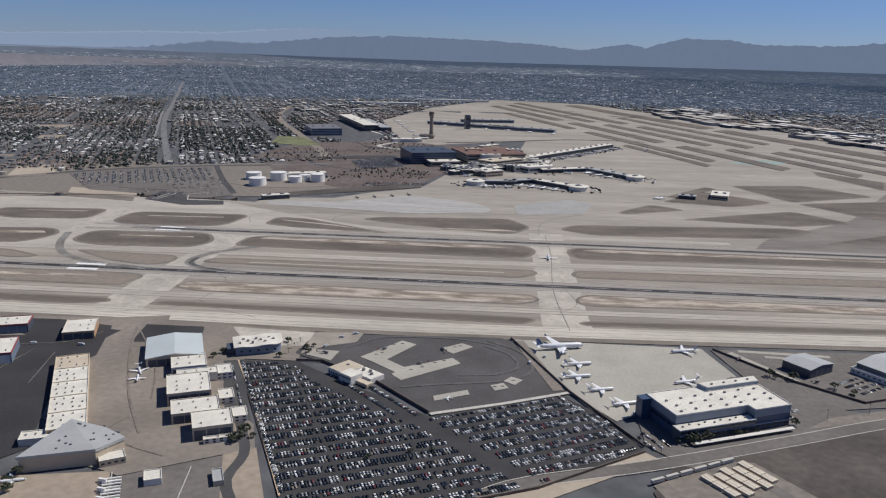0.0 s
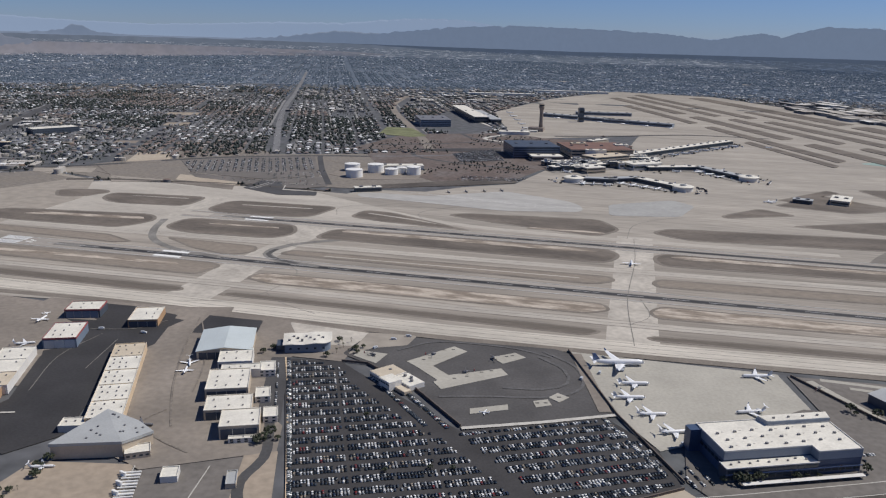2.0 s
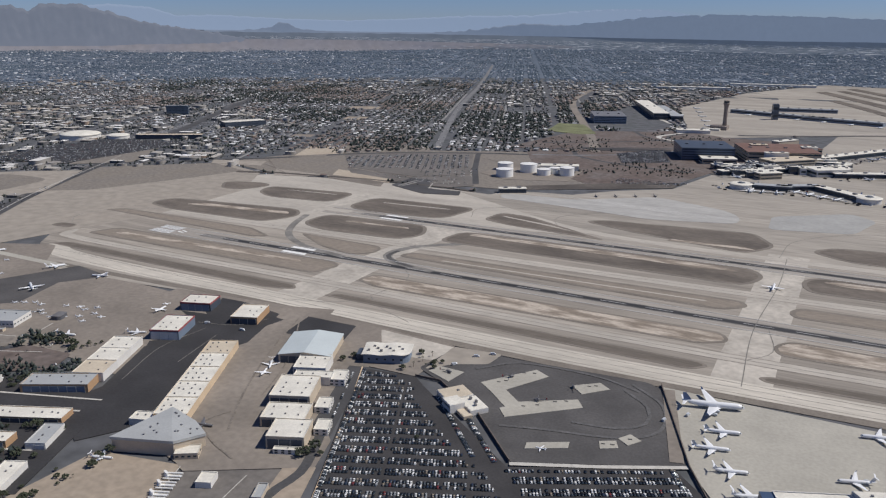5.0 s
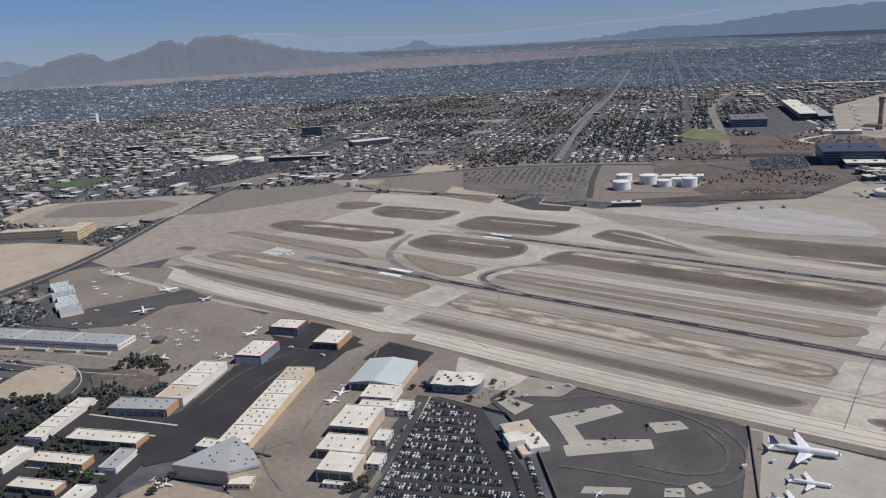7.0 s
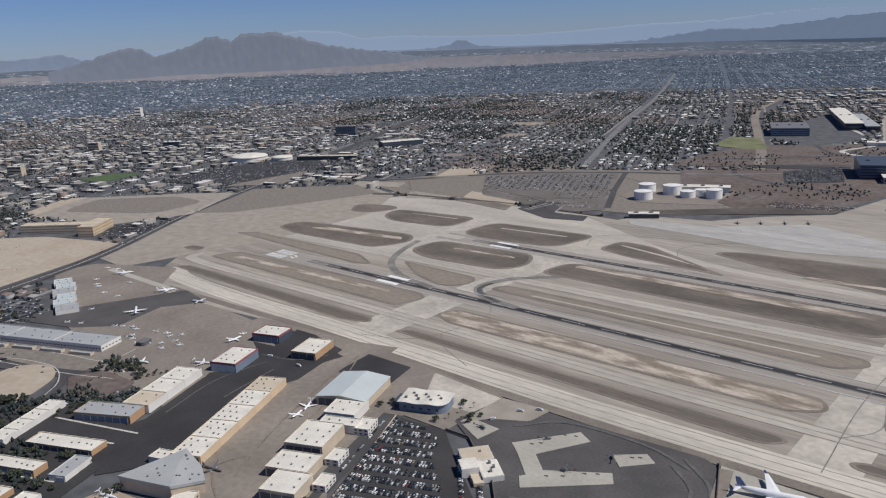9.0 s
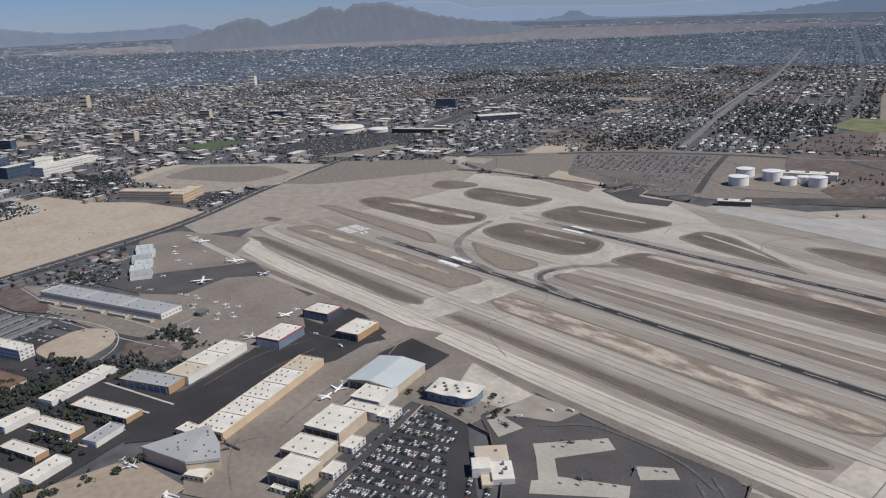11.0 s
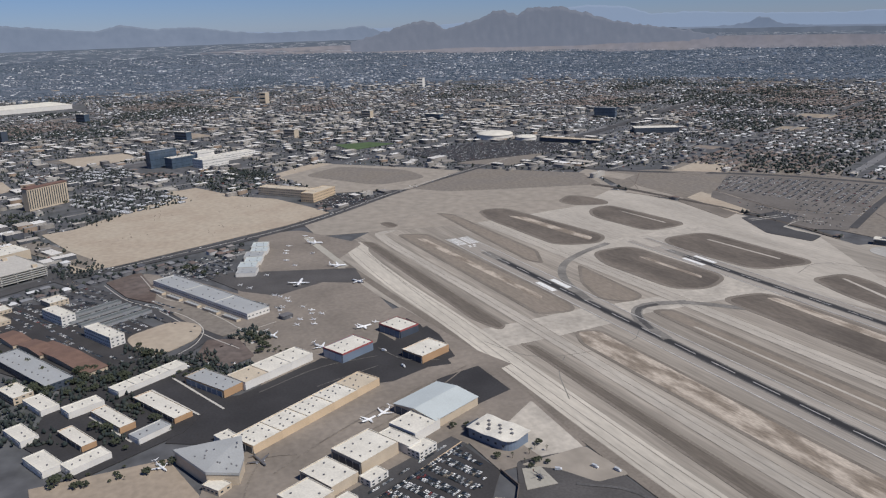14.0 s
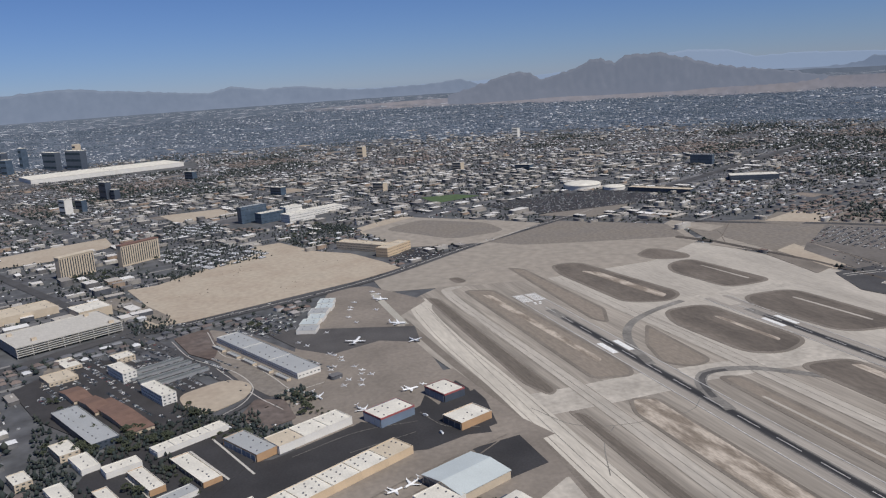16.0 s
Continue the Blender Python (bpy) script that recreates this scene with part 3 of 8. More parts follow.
for pts, soil in (([(-409.7, 1339.5), (-403.5, 1352.2), (7.8, 1358.2), (44.2, 1344.1), (-20.2, 1333.5)], "infield3"), ([(-1026.4, 1287.8), (-999.4, 1312.4), (-799.9, 1333.2), (-786.0, 1315.4)], "infield3"), ([(-939.6, 1501.2), (-928.1, 1505.5), (-810.6, 1515.8), (-812.3, 1510.2)], "pale"),
                  ([(-680.0, 1490.3), (-678.4, 1495.7), (-529.7, 1506.5), (-529.1, 1501.1)], "pale"), ([(-660.4, 1321.3), (-650.1, 1329.9), (-527.5, 1335.7), (-521.1, 1327.1)], "infield3"), ([(-413.5, 1499.7), (-409.6, 1503.9), (-303.5, 1476.4), (-248.0, 1450.3), (-313.8, 1472.3)], "pale"),
                  ([(158.3, 1346.1), (176.9, 1357.4), (728.7, 1358.2), (1051.0, 1369.8), (1052.2, 1356.6), (188.5, 1337.4)], "infield3"), ([(-94.3, 1473.7), (-85.2, 1486.0), (36.1, 1491.1), (52.2, 1478.7)], "infield3"), ([(-965.1, 1054.5), (-954.9, 1067.8), (-576.7, 1079.1), (-564.2, 1066.6)], "infield3"), ([(-379.9, 1177.1), (-375.0, 1181.4), (23.5, 1185.6), (23.8, 1181.6)], "pale")):
    flat("bare_patch", pts, 0.34, M[soil], "pale bare patch in the infield gravel", "infield", 6)
# far crosswind runways: bands of infield along (-0.33, 0.944)
FD, FN = Vector((-0.33, 0.944)), Vector((0.944, 0.33))
for off, s0, s1, w in ((1480, 2150, 2750, 40), (1560, 2250, 3250, 55), (1690, 2050, 2700, 70), (1690, 2800, 3700, 70), (1690, 3800, 4900, 70), (1830, 1900, 2600, 60),
                       (1830, 2680, 3600, 60), (1830, 3700, 5000, 60), (1960, 1800, 2500, 70), (1960, 2600, 3500, 70), (1960, 3600, 5200, 70), (2110, 1700, 2600, 60), (2110, 2700, 4000, 60),
                       (1560, 3350, 4300, 55), (2270, 1600, 3300, 110), (2270, 3350, 5000, 110)):
    c = [FN * (off - w / 2) + FD * s0, FN * (off + w / 2) + FD * (s0 + 40), FN * (off + w / 2) + FD * s1, FN * (off - w / 2) + FD * (s1 - 40)]
    infield([tuple(q) for q in c], 18, far=True, band=6)
flat("treated_patch", [(760, 2640), (900, 2750), (985, 2690), (860, 2590)], 0.08, M["water"], "teal treated gravel patch beside the taxiway", "pavement", 30)

# runways, taxiways and their markings
runway_a = thing("runway_west", Matrix.Identity(4), "weathered runway with dark rubber streaks and white markings", "runway", kind="structure")
ya, yb = 1119.4, 1390.0
RA0 = -931.0
part("surface", prism_bm([(RA0, ya - 23), (1900, ya - 23), (1900, ya + 23), (RA0, ya + 23)], -0.2, 0.065), M["runway"], runway_a)
for dy in (-22, 22):
    part("edge_line", box_bm((RA0, 1500, ya + dy - 0.6, ya + dy + 0.6, 0, 0.4)), M["wornwhite"], runway_a)
ribbon("rubber_streak", [(RA0 + 110, ya), (1700, ya)], 17, 0.04, M["scuff"], "", "", runway_a)
ribbon("rubber_streak", [(RA0 + 160, ya), (1500, ya)], 12.5, 0.045, M["stain"], "", "", runway_a)
ribbon("rubber_streak", [(RA0 + 190, ya), (200, ya + 0.4), (700, ya - 0.4), (1300, ya)], 9, 0.05, M["rubber"], "", "", runway_a)
k = RA0 + 95
bar = None
while k < 1300:
    if bar is None:
        bar = part("centreline_dash", box_bm((0, 36, -0.5, 0.5, 0.0, 0.4)), M["wornwhite"], runway_a)
    else:
        o = bar.copy()
        scene.collection.objects.link(o)
        bar = o
    bar.matrix_basis = pose(k, ya, 0)
    k += 61
key = None
for i in range(12):
    y = ya + (i - 5.5) * 3.5 + (2 if i > 5 else -2)
    if key is None:
        key = part("threshold_bar", box_bm((0, 46, -0.95, 0.95, 0.0, 0.4)), M["white"], runway_a)
    else:
        key = key.copy()
        scene.collection.objects.link(key)
    key.matrix_basis = pose(RA0 + 4, y, 0)
for dy in (-13, 13):
    part("aiming_block", box_bm((-633.2, -633.2 + 46, ya + dy - 4.5, ya + dy + 4.5, 0, 0.4)), M["white"], runway_a)
for dx, dy in ((58, 6), (58, -4), (66, 2), (66, -6)):
    part("designator_bar", box_bm((RA0 + dx, RA0 + dx + 5, ya + dy - 2, ya + dy + 2, 0, 0.4)), M["white"], runway_a)
runway_b = thing("runway_east", Matrix.Identity(4), "second parallel runway with dark rubber streaks", "runway", kind="structure")
RB0 = -744.4
part("surface", prism_bm([(RB0, yb - 23), (1900, yb - 23), (1900, yb + 23), (RB0, yb + 23)], -0.2, 0.065), M["runway"], runway_b)
ribbon("rubber_streak", [(RB0 + 80, yb), (1700, yb)], 16, 0.04, M["scuff"], "", "", runway_b)
ribbon("rubber_streak", [(RB0 + 120, yb), (1300, yb)], 11.5, 0.045, M["stain"], "", "", runway_b)
ribbon("rubber_streak", [(RB0 + 150, yb), (200, yb), (1000, yb)], 8, 0.05, M["rubber"], "", "", runway_b)
for dy in (-22, 22):
    part("edge_line", box_bm((RB0, 1500, yb + dy - 0.5, yb + dy + 0.5, 0, 0.4)), M["wornwhite"], runway_b)
for dy in (-12, 12):
    part("aiming_block", box_bm((RB0 + 130, RB0 + 176, yb + dy - 4, yb + dy + 4, 0, 0.4)), M["white"], runway_b)
for k in range(14):
    part("centreline_dash", box_bm((RB0 + 60 + 61 * k, RB0 + 96 + 61 * k, yb - 0.5, yb + 0.5, 0.0, 0.4)), M["wornwhite"], runway_b)
ribbon("taxiway_shoulder", [(-900, 884), (-700, 890), (-450, 902), (-300, 893), (-100, 892), (100, 898), (400, 912), (760, 934)], 13, 0.02, M["shoulder"], "brown asphalt shoulder along the outer taxiway", "pavement")
for nm, pts, w in (("taxiway_outer", [(-989.2, 966.2), (-936.7, 929.7), (-749.4, 919.5), (-526.0, 921.6), (-102.9, 917.2), (293.3, 932.2), (767.1, 960.2)], 36),
                   ("taxiway_inner", [(-1084.3, 1130.3), (-1046.2, 1030.8), (-970.0, 1001.7), (-480.4, 1003.4), (90.4, 1001.6), (852.9, 1035.8)], 20),
                   ("taxiway_middle", [(-1122.3, 1225.8), (-740.8, 1227.7), (-450.7, 1233.4), (68.5, 1241.0), (1013.4, 1282.1)], 24),
                   ("taxiway_east", [(-1119.0, 1379.6), (-997.4, 1389.1), (-691.2, 1390.4)], 22),
                   ("taxiway_terminal", [(-1137.3, 1599.6), (-996.5, 1565.6), (-735.3, 1568.3), (-463.7, 1560.2), (-261.0, 1475.7), (-50.5, 1442.3), (439.9, 1444.1)], 22)):
    ribbon(nm, pts, w, 0.035, M["brightpale" if nm == "taxiway_outer" else "pale"], "pale concrete taxiway worn by traffic", "taxiway")
for pts, w, m in (([(-753.1, 1330.6), (-726.7, 1253.9), (-684.7, 1189.0), (-617.8, 1146.6), (-526.5, 1124.5)], 13, "scuff"), ([(-391.3, 1286.5), (-450.7, 1233.4), (-472.2, 1180.2), (-440.6, 1138.5), (-363.6, 1123.0)], 14, "scuff"),
                  ([(-452, 1236), (-468.7, 1196.1), (-468.6, 1164.4), (-440, 1140), (-395, 1126)], 15, "scuff"), ([(-466, 1196.1), (-467, 1164.4), (-441, 1142), (-400, 1128)], 8, "stain"), ([(-471.7, 923.4), (-409.4, 946.2), (-384.4, 993.6), (-380.2, 1076.8), (-405.5, 1112.9)], 1.1, "scuff"), ([(-290.2, 924.5), (-351.3, 953.3), (-383.3, 983.3)], 1.1, "scuff"),
                  ([(102.2, 929.2), (93.3, 1098.8), (103.0, 1300.1), (101.5, 1452.0)], 1.1, "scuff"), ([(95.6, 998.8), (121.5, 1039.6), (110.2, 1109.3)], 1.1, "scuff"),
                  ([(-1101.0, 1074.2), (-1138.1, 1118.5), (-1116.8, 1186.3), (-1060.0, 1220.3)], 1.1, "scuff"), ([(-464.8, 1468.4), (-482.8, 1533.6), (-432.4, 1575.5), (-272.7, 1592.5)], 1.1, "scuff"),
                  ([(89.5, 1452.0), (101.6, 1564.1), (161.9, 1644.8), (245.9, 1694.1)], 1.1, "scuff"), ([(-292.9, 1476.2), (-315.3, 1540.3), (-264.2, 1613.5), (-164.0, 1663.4)], 1.1, "scuff")):
    ribbon("tyre_stain", pts, w, 0.055, M[m], "dark tyre-rubber curve on the taxiway", "tyre mark")
for pts in ([(-973.6, 939.4), (-526.0, 921.6), (-102.9, 917.2), (485.0, 940.9)], [(-981.6, 999.2), (-480.3, 1002.4), (90.4, 1001.6), (666.1, 1025.7)], [(-1110.1, 1227.0), (-450.7, 1233.4), (68.5, 1241.0), (736.9, 1266.0)]):
    ribbon("taxiway_centreline", pts, 0.7, 0.07, M["scuff"], "faded dark-edged taxiway centre line", "marking")
for pts, off in (([(-936.7, 929.7), (-749.4, 919.5), (-526.0, 921.6), (-102.9, 917.2), (293.3, 932.2), (767.1, 960.2)], 12.5), ([(-970.0, 1001.7), (-480.4, 1003.4), (90.4, 1001.6), (852.9, 1035.8)], 10.5), ([(-740.8, 1227.7), (-450.7, 1233.4), (68.5, 1241.0), (1013.4, 1282.1)], 12.5)):
    for sgn in (-1, 1):
        ribbon("taxiway_edge", [(p[0], p[1] + sgn * off) for p in pts], 0.9, 0.06, M["seam"], "dark sealed seam along the taxiway edge", "marking")
flat("bright_apron", [(-500, 1705), (-339, 1712), (-190, 1826), (-40, 1760), (-5, 1715), (-2, 1655), (-160, 1612), (-340, 1640), (-490, 1655)], 0.03, M["bluepatch"], "bright new concrete apron with pale lanes", "apron", 25)
for k in range(5):
    ribbon("apron_lane", [(-420 + 60 * k, 1735 - 12 * k + 6), (0 - 20 * k, 1690 - 4 * k)], 1.6, 0.05, M["wornwhite"], "pale painted lane on the apron", "marking", straight=True)
flat("sealed_apron", [(48, 1750), (185, 1850), (231, 1798), (193, 1673), (53, 1640)], 0.03, M["sealpatch"], "blue-grey sealed concrete apron panel", "apron", 20)

# west aprons, lots and streets
flat("hangar_ground", [(-640, 884), (-440, 903), (-300, 892), (-205, 884), (-205, 792), (-262, 790), (-215, 640), (-345, 604), (-420, 640), (-640, 660)], 0.0, M["tarmac"], "grey-brown paved ground round the hangars", "apron")
flat("north_apron", [(-898.9, 866.2), (-698.4, 873.5), (-596.9, 866.8), (-447.8, 903.5), (-412.9, 879.0), (-433.7, 775.3), (-524.3, 714.5), (-627.0, 652.6), (-907.6, 711.1), (-1161.9, 812.6), (-1147.8, 884.5), (-987.7, 955.3)], 0.02, M["tarmac"], "grey-brown general aviation apron", "apron", 12)
flat("north_ramp", [(-960, 655), (-918, 745), (-852, 892), (-795, 882), (-770, 876), (-808, 822), (-781, 742), (-830, 700)], 0.03, M["apron"], "dark sealed strip of the apron", "apron")
ribbon("apron_strip", [(-1088, 880), (-866, 880)], 13, 0.04, M["slab"], "pale concrete strip across the dark apron", "apron", straight=True)
ribbon("hangar_taxilane", [(-292.1, 599.6), (-336.6, 667.9), (-384.7, 767.3), (-418.2, 878.8), (-426.9, 909.4)], 62, 0.02, M["tarmac"], "wide grey-brown taxilane between hangar rows", "apron", straight=True)
flat("black_apron", [(-449.8, 774.5), (-379.0, 574.6), (-406.1, 532.6), (-480.1, 568.8), (-475.3, 619.9), (-518.9, 714.7), (-502.3, 808.3), (-597.5, 872.0), (-565.1, 878.5), (-432.0, 857.6)], 0.04, M["black"], "fresh black asphalt apron between hangars", "apron")
flat("black_apron", [(-504.7, 695.4), (-526.4, 729.0), (-507.0, 751.1), (-539.4, 806.2), (-569.4, 821.2), (-527.4, 828.1), (-557.2, 883.8), (-521.3, 885.2), (-449.7, 871.3), (-423.0, 779.8), (-428.0, 758.2), (-397.9, 691.2)], 0.042, M["black"], "fresh black asphalt round the end hangars", "apron")
for pts in ([(-559.5, 560.4), (-449.5, 598.0)], [(-502.5, 469.9), (-423.7, 504.1)], [(-536.6, 535.3), (-449.0, 572.4)]):
    ribbon("pale_strip", pts, 2.6, 0.5, M["kerb"], "pale concrete drain strip across the hangar lane", "kerb", straight=True)
flat("dark_pad", [(-403.5, 822.6), (-411.9, 881.8), (-340.6, 882.8), (-326.7, 832.5)], 0.05, M["black"], "dark sealed asphalt pad behind the large hangar", "apron")
flat("heli_apron", [(-212.8, 812.6), (-201.9, 877.9), (15.9, 892.7), (44.9, 872.9), (86.7, 745.3), (-51.4, 681.6), (-115.8, 751.5), (-176.6, 793.0)], 0.05, M["apron"], "dark asphalt helicopter apron with faint tracks", "apron", 6)
flat("gravel_verge", [(-307.5, 888.1), (-269.7, 828.4), (-208.0, 836.1), (-202.1, 879.9)], 0.04, M["linkpale"], "pale worn concrete verge", "verge", 5)
flat("gravel_verge", [(-206, 812), (-184, 838), (-150, 856), (-147, 888), (-205, 882)], 0.06, M["overrun"], "bare brown dirt verge beside the helicopter apron", "verge", 5)
flat("jet_apron", [(31.3, 889.3), (84.8, 744.2), (123.9, 684.6), (142.3, 698.4), (268.6, 807.6), (250.9, 887.8)], 0.05, M["slab"], "pale concrete jet parking apron", "apron")
flat("south_apron", [(260.8, 886.3), (276.4, 808.0), (333.1, 731.8), (539.9, 781.9), (526.9, 903.7)], 0.03, M["southtar"], "brown-grey sealed apron by the hangars", "apron")
for a, b, w in (((281.0, 879.3), (330.7, 800.8), 9), ((293.0, 885.8), (395.1, 880.7), 7), ((318.7, 871.2), (377.2, 867.0), 6)):
    ribbon("apron_strip", [a, b], w, 0.06, M["slab"], "pale concrete strip on the dark apron", "apron", straight=True)
LOT = [(-267.0, 782.8), (-148.8, 517.5), (-64.7, 507.4), (45.8, 558.3), (140.1, 626.9), (121.6, 687.4), (74.6, 736.7), (-50.6, 673.6), (-186.2, 775.4), (-205.5, 791.7)]
flat("car_park", LOT, 0.05, M["lot"], "dark asphalt car park packed with cars", "car park")
flat("dirt_strip", [(-141.5, 508.0), (-63.0, 492.5), (52.5, 543.7), (151.3, 615.6), (140.1, 626.9), (45.6, 560.2), (-64.9, 509.3)], 0.04, M["sand"], "bare tan dirt strip beside the car park", "verge")
flat("field_south", [(135.3, 563.1), (160, 604), (280, 656), (386, 704), (601.4, 788), (760, 850), (758.7, 329.1), (167.2, 306.2)], 0.02, M["darkdirt"], "vacant dark brown dirt field", "field")
flat("works_yard", [(-362.0, 520.1), (-285.3, 539.7), (-192.6, 595.1), (-156.8, 507.1), (-109.4, 410.2), (-347.0, 395.7)], 0.02, M["southtar"], "grey utility yard behind the hangars", "yard")
flat("dirt_lot", [(-373.9, 530.5), (-293.5, 547.3), (-267.9, 480.6), (-276.4, 420.1), (-381.1, 413.6)], 0.05, M["tandirt"], "tan graded dirt lot", "field")
flat("dirt_lot", [(-218.6, 595.6), (-190.8, 597.2), (-149.4, 487.6), (-185.3, 485.5)], 0.05, M["tandirt"], "tan dirt strip beside the drive", "field")
ribbon("drive", [(-267.0, 782.8), (-232.3, 673.3), (-211.4, 624.1), (-197.7, 584.8), (-199.3, 544.6), (-180.4, 505.7)], 9, 0.07, M["road"], "narrow asphalt drive with pale kerb", "road")
ribbon("service_road", [(-271.4, 784.6), (-247.0, 712.9), (-221.8, 643.7)], 22, 0.06, M["road"], "asphalt service road along the hangar offices", "road")
flat("office_grounds", [(143, 640), (165, 614), (300, 676), (392, 722), (345, 738), (276, 806), (262, 806), (145, 700)], 0.02, M["southtar"], "brown-grey paved grounds round the office hangar", "yard")
flat("storage_yard", [(137, 573), (206, 620), (230, 619), (268, 560), (205, 515), (150, 535)], 0.04, M["dirt"], "brown dirt storage yard", "yard")
flat("dirt_verge", [(300, 690), (330, 716), (470, 770), (590, 812), (596, 800), (384, 718)], 0.04, M["dirt"], "bare tan dirt verge beside the street", "verge")
for sgn in (-1, 1):
    ribbon("street_kerb", [(-2.6 - 3 * sgn, 540.7 + 7.6 * sgn), (39.7 - 3 * sgn, 567.9 + 7.6 * sgn), (151.9 - 3 * sgn, 609.6 + 7.6 * sgn), (278.9 - 3 * sgn, 664.8 + 7.6 * sgn), (383.8 - 3 * sgn, 711.7 + 7.6 * sgn), (595.9 - 3 * sgn, 794.6 + 7.6 * sgn)], 1.0, 0.2, M["kerb"], "pale concrete kerb along the street", "kerb")
ribbon("street", [(-2.6, 540.7), (39.7, 567.9), (151.9, 609.6), (278.9, 664.8), (383.8, 711.7), (595.9, 794.6)], 14, 0.06, M["southtar"], "worn grey two-lane street", "road")
ribbon("street", [(169.2, 614.5), (232.6, 578.2), (250.6, 509.7)], 12, 0.065, M["southtar"], "worn grey side street", "road")
flat("yard_apron", [(-352, 604), (-340, 560), (-300, 548), (-285, 541), (-192, 597), (-206, 640), (-262, 690), (-330, 690)], 0.015, M["tarmac"], "grey-brown paved yard between hangars", "apron")
ribbon("perimeter_kerb", [(-267.2, 784.8), (-232.3, 711.6), (-151.8, 526.3)], 1.6, 0.5, M["walltan"], "low tan wall along the car park", "wall", straight=True)
ribbon("avenue", [(-930, 180), (-953, 267), (-1046, 421), (-1065, 539), (-1184, 879), (-1399, 1218), (-1639, 1656), (-1900, 2130), (-2500, 3200)], 30, 0.1, M["road"], "wide dark asphalt avenue with median", "road", far=True)
ribbon("avenue_median", [(-1065, 539), (-1184, 879), (-1399, 1218), (-1639, 1656)], 2, 0.16, M["kerb"], "pale concrete median strip", "road")
ribbon("avenue", [(-600, 640), (-697, 613), (-822, 559), (-1020, 466), (-1300, 330), (-1900, 40)], 22, 0.1, M["road"], "asphalt street lined with kerbs", "road")
ribbon("perimeter_road", [(-1420, 1660), (-1343, 1751), (-1249, 1826), (-1120, 1966), (-968, 2087), (-769, 2190), (-640, 2235), (-454, 2330), (-298, 2440)], 20, 0.1, M["road"], "dark perimeter road along the airport fence", "road")
ribbon("arterial", [(-935, 2190), (-957, 2260), (-1248, 2923), (-1525, 3600), (-1909, 4600), (-2842, 6900)], 22, 0.15, M["greyroad"], "straight pale-grey arterial road", "road", far=True)
ribbon("airport_road", [(-500, 2380), (-524, 2450), (-619, 2715), (-771, 3090), (-975, 3595), (-1100, 4000), (-1200, 4600)], 30, 0.15, M["tarmac"], "broad airport connector road", "road", far=True)
SAND = [(-1075, 470), (-1084, 545), (-1203, 875), (-1262, 985), (-1345, 962), (-1470, 920), (-1586, 818), (-1620, 705), (-1512, 588), (-1407, 485), (-1400, 425), (-1244, 468)]
flat("desert_lot", SAND, 0.06, M["sand"], "vacant tan desert lot with sparse scrub", "field", 10)
LOTS_EXTRA = [('sand', [(-1697, 697), (-1719, 781), (-1587, 835), (-1549, 760)]), ('sand', [(-2000, 75), (-1840, 104), (-1852, 215), (-1966, 362), (-2127, 330)]), ('sand', [(-2469, 473), (-2249, 533), (-2325, 701), (-2482, 686)]), ('sand', [(-1772, 1001), (-1666, 998), (-1594, 1189), (-1786, 1253)]), ('dirt', [(-1216, 1872), (-1128, 1906), (-1188, 2041), (-1295, 1997)]), ('dirt', [(-1647, 1487), (-1525, 1598), (-1668, 1830), (-1748, 1762)]), ('overrun', [(-1076, 1626), (-950, 1678), (-973, 1736), (-1138, 1712)]), ('shoulder', [(-941, 1661), (-774, 1633), (-800, 1697), (-973, 1736)]), ('overrun', [(-960, 1754), (-876, 1752), (-898, 1841), (-962, 1815)]), ('overrun', [(-1334, 1684), (-1192, 1712), (-1226, 1781), (-1365, 1727)])]
for soil, pts in LOTS_EXTRA:
    flat("vacant_parcel", pts, 0.07, M[soil], "bare graded tan dirt parcel", "field", 5)
FIELD = [(-1735, 1003), (-1857, 1183), (-1652, 1366), (-1535, 1447), (-1391, 1229), (-1462, 1040)]
flat("vacant_field", FIELD, 0.06, M["overrun"], "vacant brown dirt field", "field", 10)
flat("dark_mound", [(-1720, 1060), (-1800, 1190), (-1640, 1330), (-1500, 1330), (-1480, 1180)], 0.1, M["dirt"], "darker disturbed soil in the vacant field", "field", 40)
flat("vacant_field", [(-1760, 960), (-1900, 1150), (-1860, 1190), (-1740, 1010)], 0.07, M["sand"], "pale graded strip beside the field", "field")
flat("threshold_dirt", [(-1010, 1180), (-1085, 900), (-1195, 905), (-1390, 1195), (-1560, 1480), (-1300, 1700), (-1130, 1640), (-1020, 1450)], -0.27, M["overrun"], "pale graded runway overrun ground", "field", 10)
flat("brown_verge", [(-1320, 1290), (-1400, 1235), (-1560, 1480), (-1330, 1690), (-1180, 1640), (-1250, 1450)], -0.2, M["dirt"], "brown dirt verge beside the overrun", "field", 10)
flat("east_dirt", [(-1130, 1660), (-1320, 1720), (-1240, 1900), (-950, 2150), (-600, 2310), (-300, 2440), (-140, 2180), (-200, 1940), (-320, 1850), (-500, 1745), (-700, 1720)], -0.27, M["dirt"], "brown dirt and yards along the airport edge", "field", 10)
flat("terminal_dirt", [(-330, 1860), (-200, 1950), (-140, 2180), (-70, 2310), (-300, 2470), (-700, 2330), (-560, 2050)], 0.06, M["redsoil"], "reddish-brown landscaped ground beside the terminal", "field", 10)
flat("terminal_grounds", [(-760, 2330), (-300, 2465), (-60, 2310), (60, 2480), (70, 2760), (-60, 2860), (-213, 2878), (-360, 2990), (-480, 2900), (-700, 2800)], 0.05, M["redsoil"], "reddish gravel and roads round the terminal", "field", 8)
